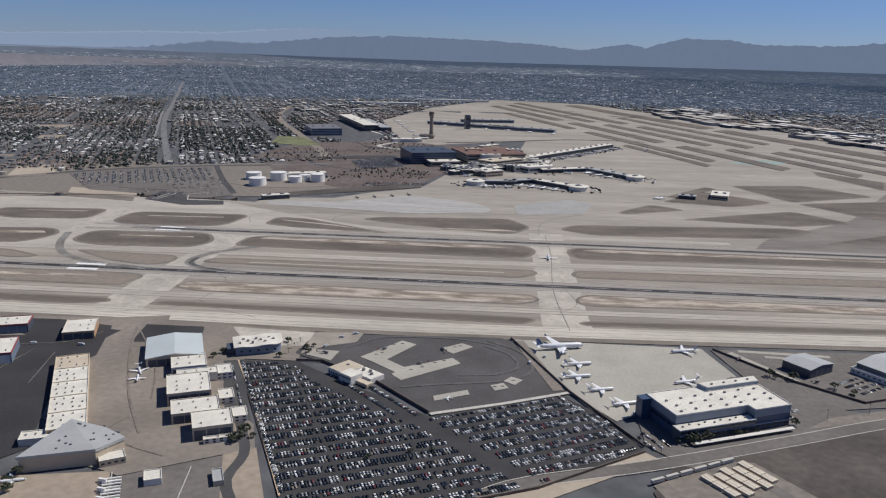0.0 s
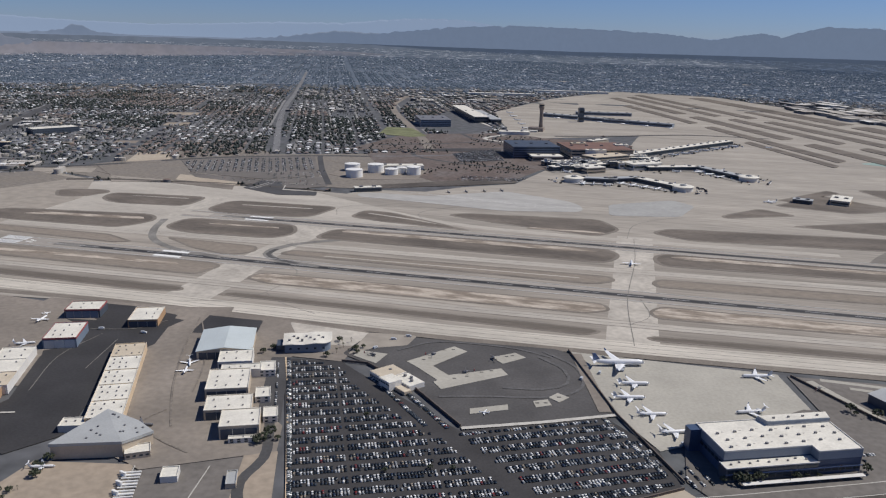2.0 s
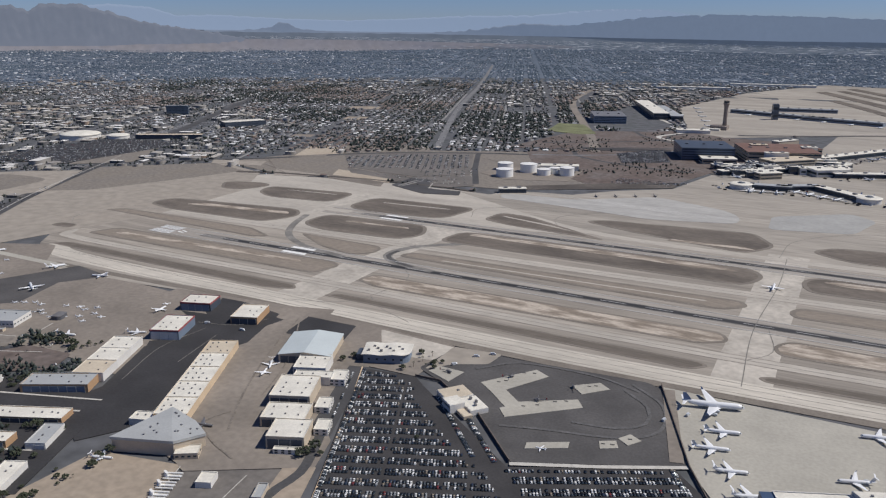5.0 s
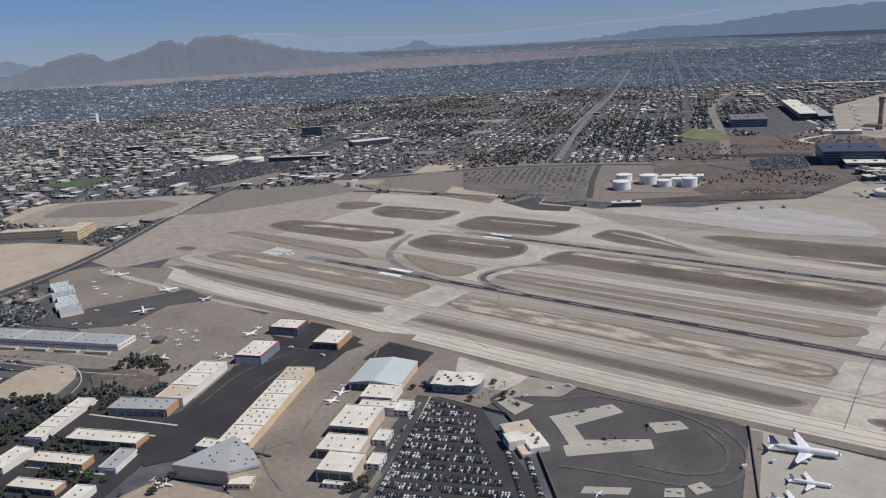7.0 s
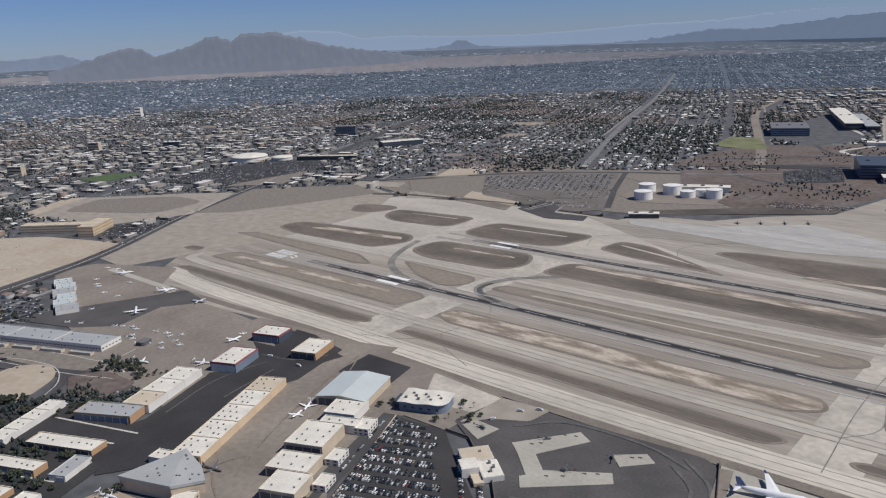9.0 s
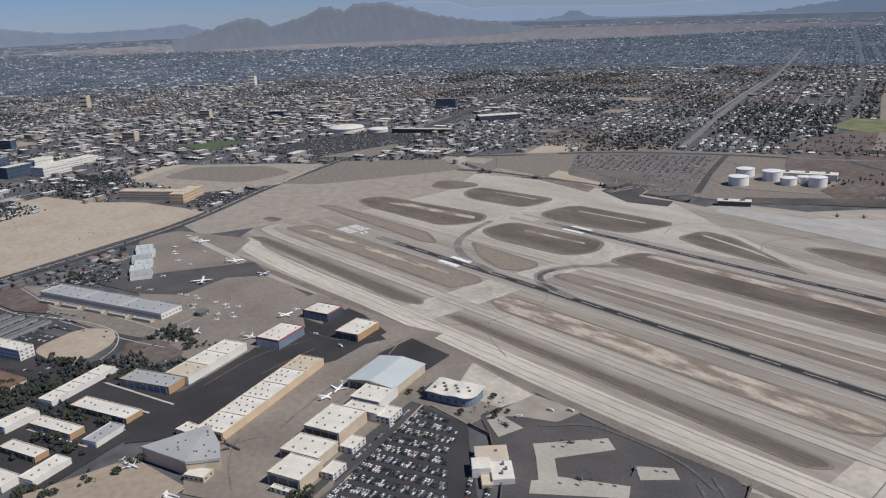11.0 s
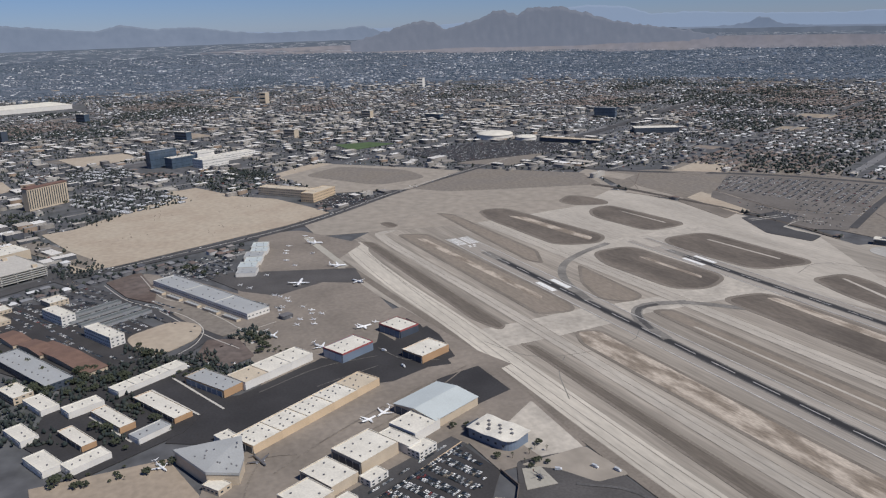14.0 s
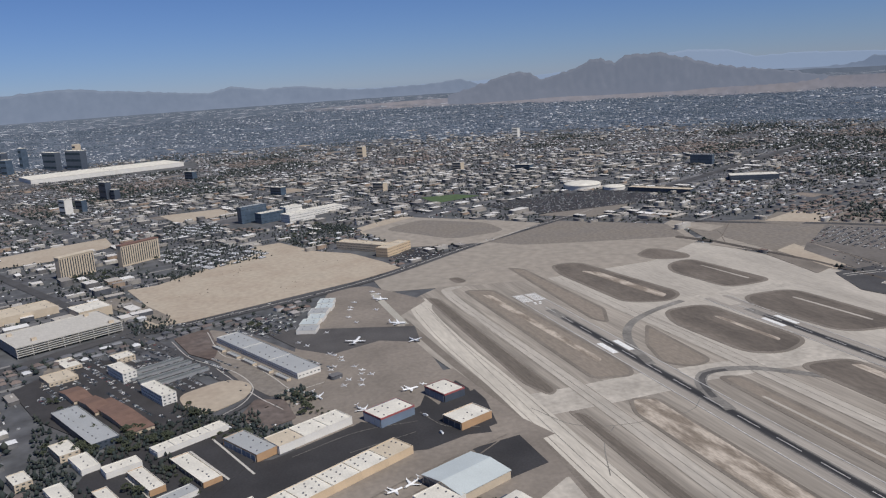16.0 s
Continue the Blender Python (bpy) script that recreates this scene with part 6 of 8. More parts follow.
for a in (("old_control_tower", -123, 3530, 22, 22, 58, 20, "blueglass", "blueglass", "dark blue-glass old control tower", "control tower", 2),
          ("terminal_hall", -620, 3560, 60, 560, 24, 22, "walldark", "roof", "long dark-walled terminal hall with pale roof", "terminal", 2), ("terminal_hall", -530, 3480, 45, 420, 18, 22, "walldark", "roofgrey", "lower terminal wing with grey roof", "terminal", 1),
          ("parking_garage", -690, 3160, 120, 180, 26, 22, "greypanel", "vent", "grey multi-level terminal garage", "garage", 4),
          ("concourse", -120, 3640, 420, 32, 14, -25, "greypanel", "roofgrey", "satellite concourse with grey roof", "concourse", 1), ("concourse", 120, 3530, 300, 30, 14, -20, "greypanel", "roofgrey", "grey satellite concourse wing", "concourse", 1),
          ("concourse", -40, 3900, 260, 30, 14, 8, "greypanel", "roofgrey", "rear satellite concourse wing", "concourse", 1),
          ("parking_garage", -205, 2440, 140, 150, 34, 20, "navy", "walldark", "dark multi-storey garage beside the terminal", "garage", 5), ("terminal_hall", -20, 2510, 190, 170, 28, 20, "wallsand", "terracotta", "low terracotta-brown terminal block", "terminal", 3),
          ("terminal_hall", 20, 2600, 120, 90, 22, 30, "wallsand", "terracotta", "brown-roofed terminal block with rooftop plant", "terminal", 2), ("terminal_hall", -150, 2350, 90, 50, 14, 20, "wallsand", "roof", "low white-roofed baggage hall", "terminal", 1),
          ("terminal_hall", 20, 2380, 130, 60, 20, 45, "rooftan", "rooftan", "tan stepped terminal front block", "terminal", 3),
          ("rooftop_block", 60, 2560, 40, 26, 31, 20, "wall", "roof", "small white-roofed rooftop block", "terminal", 0), ("rooftop_block", -70, 2540, 46, 24, 31, 20, "wallsand", "rooftan", "small tan-roofed rooftop block", "terminal", 0),
          ("rooftop_block", -10, 2410, 60, 18, 30, 20, "wall", "roof", "small white-roofed rooftop block", "terminal", 0), ("terminal_hall", -95, 2275, 120, 24, 12, 30, "walldark", "roof", "low dark hall with white roof", "terminal", 1),
          ("people_mover_station", -20, 2800, 90, 26, 14, 55, "wallsand", "roof", "pale elevated station roof", "station", 0), ("concourse", 90, 2420, 170, 20, 12, 10, "walldark", "roof", "white concourse roof band", "concourse", 1),
          ("service_building", -330, 2960, 110, 40, 10, 15, "wall", "roof", "long white service building by the tower", "building", 0),
          ("concourse", -40, 2230, 200, 26, 11, 40, "walldark", "roof", "white concourse arm with flat roof", "concourse", 1), ("terminal_hub", 120, 2300, 90, 60, 16, 35, "wall", "roof", "white-roofed concourse hub of the terminal", "terminal", 1),
          ("concourse", 5, 2030, 110, 22, 10, 8, "walldark", "roofgrey", "narrow gate pier with grey roof", "concourse", 1), ("concourse", 75, 2060, 90, 22, 10, 30, "walldark", "roofgrey", "narrow gate pier link with grey roof", "concourse", 1), ("concourse", 155, 2035, 130, 24, 10, -42, "walldark", "roof", "angled gate pier arm with white roof", "concourse", 1),
          ("concourse", 205, 2300, 150, 24, 10, 24, "walldark", "roof", "long white-roofed gate pier", "concourse", 1), ("concourse", 325, 2268, 170, 24, 10, -52, "walldark", "roofgrey", "gate pier arm with grey roof", "concourse", 1),
          ("concourse", 250, 2730, 620, 30, 12, 55, "walldark", "roof", "long white-roofed gate pier", "concourse", 1), ("concourse", 140, 2380, 90, 26, 12, 60, "walldark", "roof", "short white concourse link", "concourse", 1),
          ("terminal_hall", -10, 2180, 60, 45, 15, 40, "wallsand", "roof", "cream rotunda block with rooftop plant", "terminal", 2),
          ("cargo_building", -700, 5000, 420, 50, 12, 15, "wall", "roof", "long low white cargo building", "warehouse", 0), ("cargo_building", -300, 5500, 500, 50, 12, 12, "wall", "roof", "long low white cargo building", "warehouse", 0),
          ("service_building", -486, 1722, 60, 18, 9, 30, "walldark", "roof", "dark service building with white roof", "building", 1),
          ("warehouse", -500, 2035, 120, 30, 12, 22, "wall", "roof", "white warehouse behind the fuel tanks", "warehouse", 0), ("fire_station", 556, 1950, 40, 70, 10, -18, "wallsand", "roof", "airfield fire station with white roof", "building", 1),
          ("fire_station", 470, 1920, 40, 20, 8, -18, "walldark", "roofgrey", "dark low airfield building", "building", 1)):
    far_block(*a)
anx = random.Random(17)
for k in range(34):
    u, v = anx.random(), anx.uniform(-1, 1)
    x, y = -120 + 270 * u + 34 * v, 2165 + 190 * u - 42 * v + anx.uniform(0, 60)
    mt = anx.choice((("wall", "roof", "white"), ("walldark", "roofgrey", "grey"), ("wallsand", "roof", "cream"), ("walldark", "roof", "white")))
    far_block("terminal_annex", x, y, anx.uniform(14, 46), anx.uniform(10, 24), anx.uniform(7, 19), anx.choice((20, 35, 40, 110)), mt[0], mt[1], "low terminal annex with flat " + mt[2] + " roof", "terminal", 1)
for x, y in ((-45, 2018), (215, 1985), (390, 2190)):
    b = thing("gate_rotunda", pose(x, y, 0), "round gate rotunda with pale roof", "concourse")
    part("wall", tube_bm(24, 0, 11, 28), M["wall"], b)
    part("roof", tube_bm(26, 11, 12.5, 28, 22), M["roof"], b)
    part("skylight", tube_bm(9, 12.5, 14.5, 20, 6), M["walldark"], b)
for x, y, r, h in ((-577, 1890, 21, 19), (-613, 1978, 20, 18), (-548, 1975, 21, 21), (-500, 1955, 17, 15), (-482, 1985, 14, 15), (-447, 1975, 18, 20)):
    b = thing("fuel_tank", pose(x, y, 0), "white cylindrical fuel storage tank", "tank", "fuel tanks")
    part("shell", tube_bm(r, 0, h, 32), M["tank"], b)
    part("lid", tube_bm(r + 0.2, h, h + 1.4, 32, 1.0), M["tank"], b)
    part("rim", tube_bm(r + 0.35, h - 0.7, h - 0.2, 32), M["steel"], b)
for x, y, w, d, h in ((-3095, 262, 50, 25, 75), (-3060, 300, 30, 25, 45), (-2775, 152, 40, 30, 55), (-2800, 200, 45, 20, 45), (-5000, -180, 150, 35, 110), (-4880, -30, 170, 40, 115), (-5400, -400, 40, 40, 130), (-5200, -480, 40, 40, 120), (-4950, -420, 70, 40, 90),
                      (-2500, 1250, 50, 25, 30), (-2900, 1700, 45, 25, 32), (-2700, 900, 60, 25, 30), (-3900, 1500, 40, 30, 60), (-4300, 2600, 40, 30, 55), (-2650, 1900, 70, 30, 24), (-5600, -100, 40, 40, 120), (-3600, 600, 60, 25, 40)):
    far_block("high_rise", x, y, w, d, h, 35, random.choice(("wall", "wallsand", "blueglass", "walldark")), "roof", "distant high-rise block with rows of windows", "high-rise", 3)
far_block("convention_hall", -4430, 150, 300, 800, 22, 20, "wall", "roof", "vast white-roofed convention hall", "convention hall", 0)


# ---- mountains ----
def ridge(name, prof, dist, material, label, rough=0.2, depth=0.25, seed=0):
    """A range along azimuths (left of +y) with its crest at given elevations, seen from the flight path."""
    a0, a1 = prof[0][0], prof[-1][0]
    az = np.arange(a0, a1 + 0.001, 0.12)
    el = np.interp(az, [p[0] for p in prof], [p[1] for p in prof])
    jag = np.array([noise.fractal(Vector((a * 1.7, seed, 3.0)), 0.8, 2.1, 5) for a in az]) * 0.09
    turn = (az - 3.5).clip(0, 69)
    e = np.stack([np.interp(turn, TURN, v) for v in (EYE_X, EYE_Y, EYE_Z)], -1)
    n = 12
    verts = np.zeros((n + 2, len(az), 3))
    for j in range(n + 2):
        f = min(j / n, 1.0)
        d = dist * (1 - depth + depth * f) if j <= n else dist * 1.06
        crest = np.maximum(e[:, 2] + dist * np.tan(np.radians(el + jag * rough * 5)), 20)
        wob = np.array([noise.fractal(Vector((a * 2.3, f * 3.0, seed + 7)), 0.9, 2.0, 5) for a in az])
        h = crest * f ** 1.5 * (1 + rough * wob * math.sin(math.pi * f)) if j <= n else crest * 0
        ar = np.radians(az)
        verts[j] = np.stack([e[:, 0] - np.sin(ar) * d, e[:, 1] + np.cos(ar) * d, np.maximum(h, 0) - 5 * (f == 0)], -1)
    m = len(az)
    i, k = np.meshgrid(np.arange(n + 1), np.arange(m - 1), indexing="ij")
    quads = np.stack([i * m + k, i * m + k + 1, (i + 1) * m + k + 1, (i + 1) * m + k], -1).reshape(-1, 4)
    return soup(name, warp(verts).reshape(-1, 3), quads, material, label, "mountain", "structure", smooth=False)


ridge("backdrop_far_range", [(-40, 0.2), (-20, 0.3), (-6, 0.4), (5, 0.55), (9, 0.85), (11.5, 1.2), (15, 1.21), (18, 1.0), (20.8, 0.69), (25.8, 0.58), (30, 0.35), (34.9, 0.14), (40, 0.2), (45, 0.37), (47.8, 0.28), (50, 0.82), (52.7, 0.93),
                              (55, 0.74), (58, 0.3), (65, -0.2), (76, -0.3), (90, 0.1)], 43000, M["hazerock3"], "hazy blue distant mountain range", 0.12, 0.2, 1)
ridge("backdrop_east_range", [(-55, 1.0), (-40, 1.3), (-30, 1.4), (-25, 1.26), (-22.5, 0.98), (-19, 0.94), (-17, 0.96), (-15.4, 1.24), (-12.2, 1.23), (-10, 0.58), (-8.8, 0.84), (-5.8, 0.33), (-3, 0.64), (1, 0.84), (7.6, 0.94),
                               (12.7, 0.68), (18, 0.08), (21.3, 0.14), (26, -0.44), (30, -0.66), (36, -0.62), (38.6, -0.5), (39.5, -0.12), (40.2, -0.04), (40.9, -0.4), (44, -0.7), (46, -0.8)], 33000, M["hazerock2"], "desert mountain range in painted blue-grey haze", 0.2, 0.12, 2)
ridge("backdrop_north_range", [(64, -0.9), (68, -0.6), (70, -0.02), (72, -0.25), (76.9, -0.35), (78.8, -0.2), (81.6, 0.2), (84.3, 0.15), (86.1, 0.47), (87.7, 0.1), (92.4, 0.54), (96.7, 0.98), (100.3, 0.73), (112, 0.9), (130, 0.5)], 28000, M["hazerock2"],
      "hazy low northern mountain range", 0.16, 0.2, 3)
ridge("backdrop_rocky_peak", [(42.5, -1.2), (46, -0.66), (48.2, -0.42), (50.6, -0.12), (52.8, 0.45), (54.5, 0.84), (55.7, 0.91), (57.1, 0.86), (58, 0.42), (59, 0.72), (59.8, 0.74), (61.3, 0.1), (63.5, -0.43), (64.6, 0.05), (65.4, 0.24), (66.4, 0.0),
                               (68.8, -0.64), (71, -1.2)], 14500, M["hazerock1"], "rugged bare rocky mountain paled by painted haze", 0.3, 0.2, 4)
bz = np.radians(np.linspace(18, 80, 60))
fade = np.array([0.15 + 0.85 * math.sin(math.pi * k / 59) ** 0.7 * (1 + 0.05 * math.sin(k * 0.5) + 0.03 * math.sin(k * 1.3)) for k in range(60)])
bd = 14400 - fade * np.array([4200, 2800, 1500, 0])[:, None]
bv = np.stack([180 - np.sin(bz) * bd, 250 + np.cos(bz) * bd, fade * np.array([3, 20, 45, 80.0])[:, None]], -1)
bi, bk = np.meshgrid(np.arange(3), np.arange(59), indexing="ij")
soup("backdrop_desert_slope", warp(bv).reshape(-1, 3), np.stack([bi * 60 + bk, bi * 60 + bk + 1, (bi + 1) * 60 + bk + 1, (bi + 1) * 60 + bk], -1).reshape(-1, 4), M["bajada"], "pale bare desert slope under painted haze below the mountains", "desert", "structure")

# ---- the city ----
crng = np.random.default_rng(11)
CG = radians(21.5)
KEEP_OUT = [[(-1090, 874), (-1152, 971), (-1009, 981), (-900, 912), (-958, 863)], [(-1213, 830), (-1165, 812), (-1000, 760), (-900, 880), (-990, 960), (-1085, 1010), (-1200, 905)], AIRFIELD, SAND, FIELD, BIGLOT, LOT2,
            [(-1010, 1180), (-1085, 900), (-1195, 905), (-1390, 1195), (-1560, 1480), (-1300, 1700), (-1130, 1640)],
            [(-700, 1700), (-560, 2340), (-250, 2560), (150, 3200), (100, 2000), (-300, 1700)], [(-480, 2850), (-420, 3060), (-660, 3900), (-760, 3850), (-760, 3000)],
            [(-1213.6, 827.0), (-904.8, 690.1), (-682.6, 743.1), (-576.9, 604.0), (-608.2, 500.0), (-549.3, 382.5), (-248.3, 362.0), (840.2, 418.4), (766.1, 969.8), (-417.3, 920.1), (-865.7, 926.5)], [(-1018.9, 578.1), (-899.2, 317.0), (-544.2, 342.7), (-593.8, 562.1), (-680.1, 722.4), (-843.8, 756.5)],
            [(-760, 2330), (-300, 2460), (-140, 2180), (110, 2500), (110, 3080), (-200, 2900), (-360, 3000), (-480, 2900), (-720, 2800)],
            [(-1200, 200), (-1180, 420), (-1020, 480), (-960, 260)], [(-830, 2990), (-730, 2990), (-610, 2760), (-660, 2720), (-790, 2760)], [(-2230, 1310), (-2203, 1450), (-2100, 1500), (-2050, 1320)],
            [(-2000, 680), (-2180, 660), (-2260, 1000), (-1980, 980)], [(-1580, 250), (-1680, 230), (-1760, 500), (-1640, 520)], [(-1130, 1660), (-1320, 1720), (-1240, 1900), (-950, 2150), (-600, 2310), (-500, 1745)], *[q for _, q in LOTS_EXTRA], [(-1768, 484), (-1637, 494), (-1497, 603), (-1558, 748), (-1756, 692), (-1810, 578)], [(-2132, 489), (-1956, 501), (-1960, 624), (-2028, 670), (-2208, 635)], [(-1430, 900), (-1620, 880), (-1480, 1120), (-1290, 1050)], [(-4700, -300), (-4150, -300), (-4150, 650), (-4700, 650)]]
STREETS = [[(-930, 180), (-1046, 421), (-1065, 539), (-1184, 879), (-1639, 1656), (-2500, 3200)], [(-1343, 1751), (-1120, 1966), (-769, 2190), (-298, 2440)], [(-957, 2260), (-1248, 2923), (-1525, 3600), (-1909, 4600), (-2842, 6900)],
           [(-524, 2450), (-619, 2715), (-771, 3090), (-975, 3595), (-1200, 4600)], [(-1020, 466), (-1300, 330), (-1900, 40)]]


def lattice(r0, r1, stepp, stepq, jitter):
    """Jittered lots of the street grid, within the sector that the flight looks at."""
    p = np.arange(-r1, r1, stepp)
    q = np.arange(-r1, r1, stepq)
    P, Q = np.meshgrid(p, q)
    P, Q = P.ravel(), Q.ravel()
    P = P + crng.uniform(-jitter, jitter, P.shape) * stepp
    Q = Q + crng.uniform(-jitter, jitter, Q.shape) * stepq
    x, y = 180 + P * math.cos(CG) - Q * math.sin(CG), 250 + P * math.sin(CG) + Q * math.cos(CG)
    r, az = np.hypot(x - 180, y - 250), np.degrees(np.arctan2(-(x - 180), y - 250))
    edge = np.clip(crng.normal(0, 420, r.shape), -900, 900)
    ok = (r + edge * (r0 >= 5000) >= r0) & (r + edge * (r1 >= 5000) < r1) & (az > -32) & (az < 112)
    street = (np.abs((P + 8000) % 805 - 402) > 388) | (np.abs((Q + 8000) % 805 - 402) > 388) | (np.abs((P + 8000) % 115 - 57) > 52)
    ok &= ~street
    P, Q, x, y = P[ok], Q[ok], x[ok], y[ok]
    keep = np.ones(len(x), bool)
    for poly in KEEP_OUT:
        keep &= ~inside(x, y, poly)
    for line in STREETS:
        for (ax, ay), (bx, by) in zip(line, line[1:]):
            L = math.hypot(bx - ax, by - ay)
            s = (((x - ax) * (bx - ax) + (y - ay) * (by - ay)) / L / L).clip(0, 1)
            keep &= np.hypot(x - ax - s * (bx - ax), y - ay - s * (by - ay)) > 24
    keep &= not_vacant(P, Q)
    return x[keep], y[keep], P[keep], Q[keep]


VACANT = crng.uniform([-7000, -7000, 40, 40], [7000, 7000, 170, 120], (420, 4))


def not_vacant(P, Q):
    ok = np.ones(len(P), bool)
    for p, q, w, d in VACANT:
        ok &= (np.abs(P - p) > w / 2 + 4) | (np.abs(Q - q) > d / 2 + 4)
    return ok


def zone(P, Q):
    """Slow waves over the grid, about -1 to 1: high is commercial, low is leafy."""
    return (np.sin(P / 610 + 1.3) * np.cos(Q / 740 + 0.4) + 0.6 * np.sin(P / 270 + Q / 390) + 0.5 * np.cos(Q / 1900 - P / 1500)) / 1.6


def city_boxes(x, y, w, d, h, ang, z0=0.0):
    c, s = np.cos(ang)[:, None], np.sin(ang)[:, None]
    sx, sy = np.array([-1, 1, 1, -1]) / 2, np.array([-1, -1, 1, 1]) / 2
    lx, ly = sx * w[:, None], sy * d[:, None]
    X, Y = x[:, None] + lx * c - ly * s, y[:, None] + lx * s + ly * c
    lo = np.stack([X, Y, np.full_like(X, -0.5 + z0)], -1)
    hi = np.stack([X, Y, np.broadcast_to(h[:, None], X.shape)], -1)
    return lo, hi


def city_walls(name, x, y, w, d, h, ang, material, label):
    lo, hi = city_boxes(x, y, w, d, h, ang)
    v = np.concatenate([lo, hi], 1)
    base = np.array([(0, 1, 5, 4), (1, 2, 6, 5), (2, 3, 7, 6), (3, 0, 4, 7)])
    q = (np.arange(len(x)) * 8)[:, None, None] + base
    soup(name, warp(v).reshape(-1, 3), q.reshape(-1, 4), material, label, "houses")


def city_flat(name, x, y, w, d, h, ang, material, label):
    _, hi = city_boxes(x, y, w * 1.02, d * 1.02, h + 0.05, ang)
    q = (np.arange(len(x)) * 4)[:, None] + np.arange(4)
    soup(name, warp(hi).reshape(-1, 3), q, material, label, "roofs")


def city_gable(name, x, y, w, d, h, ang, material, label):
    """Hipped roofs: four slopes that meet in a short ridge."""
    _, hi = city_boxes(x, y, w + 1.2, d + 1.2, h - 0.1, ang)
    rx = np.stack([x - 0.22 * w * np.cos(ang), y - 0.22 * w * np.sin(ang), h + 0.22 * d], -1)
    ry = np.stack([x + 0.22 * w * np.cos(ang), y + 0.22 * w * np.sin(ang), h + 0.22 * d], -1)
    v = np.concatenate([hi, rx[:, None], ry[:, None]], 1)
    base = np.array([(0, 1, 5, 4), (2, 3, 4, 5), (1, 2, 5, 5), (3, 0, 4, 4)])
    n = len(x)
    t = np.concatenate([base[:2, [0, 1, 2]], base[:2, [0, 2, 3]], base[2:, [0, 1, 2]]])
    q = (np.arange(n) * 6)[:, None, None] + t
    soup(name, warp(v).reshape(-1, 3), q.reshape(-1, 3), material, label, "roofs")


def city_clumps(name, x, y, r, h, material, label):
    """Crowns of leaf clumps: jagged little octahedra with a broken outline."""
    n = len(x)
    dirs = np.array([(1, 0, 0), (0, 1, 0), (-1, 0, 0), (0, -1, 0), (0, 0, 1), (0, 0, -1)], float)
    v = dirs[None] * np.stack([r, r, h * 0.55], -1)[:, None] * crng.uniform(0.6, 1.3, (n, 6, 1))
    a = crng.uniform(0, 6.28, n)
    c, s = np.cos(a)[:, None], np.sin(a)[:, None]
    v = np.stack([v[..., 0] * c - v[..., 1] * s + x[:, None], v[..., 0] * s + v[..., 1] * c + y[:, None], v[..., 2] + h[:, None] * 0.55], -1)
    t = np.array([(0, 1, 4), (1, 2, 4), (2, 3, 4), (3, 0, 4), (1, 0, 5), (2, 1, 5), (3, 2, 5), (0, 3, 5)])
    q = (np.arange(n) * 6)[:, None, None] + t
    soup(name, warp(v).reshape(-1, 3), q.reshape(-1, 3), material, label, "trees")


def hashed(a, b, k):
    """A fixed number from 0 to 1 for each city block."""
    v = np.sin(a * 12.9898 + b * 78.233 + k * 37.719) * 43758.5453
    return v - np.floor(v)


def off_streets(P, Q, side):
    return (np.abs((P + 8000) % 805 - 402) < 402 - 15) & (np.abs((Q + 8000) % 805 - 402) < 402 - 15) & (np.abs((P + 8000) % 115 - 57) < 57 - side)


def block_kind(x, y, P, Q):
    """0 houses, 1 leafy houses, 2 flats, 3 shops and halls, 4 open ground; chosen block by block."""
    a, b = np.floor((P + 8000) / 201.25), np.floor((Q + 8000) / 230)
    c, d = np.floor((P + 8000) / 402.5), np.floor((Q + 8000) / 402.5)
    u = 0.55 * hashed(a, b, 1) + 0.3 * hashed(c, d, 2) + 0.15 + 0.22 * zone(P, Q)
    u = u + 0.3 * np.exp(-((x + 2300) ** 2 + (y - 1500) ** 2) / 1300 ** 2) - 0.28 * np.exp(-((x + 900) ** 2 + (y - 3100) ** 2) / 1000 ** 2)
    kind = np.where(u < 0.36, 1, np.where(u < 0.62, 0, np.where(u < 0.73, 2, 3)))
    return np.where(hashed(a, b, 5) > 0.955, 4, kind)


def to_grid(x, y):
    return (x - 180) * math.cos(CG) + (y - 250) * math.sin(CG), -(x - 180) * math.sin(CG) + (y - 250) * math.cos(CG)


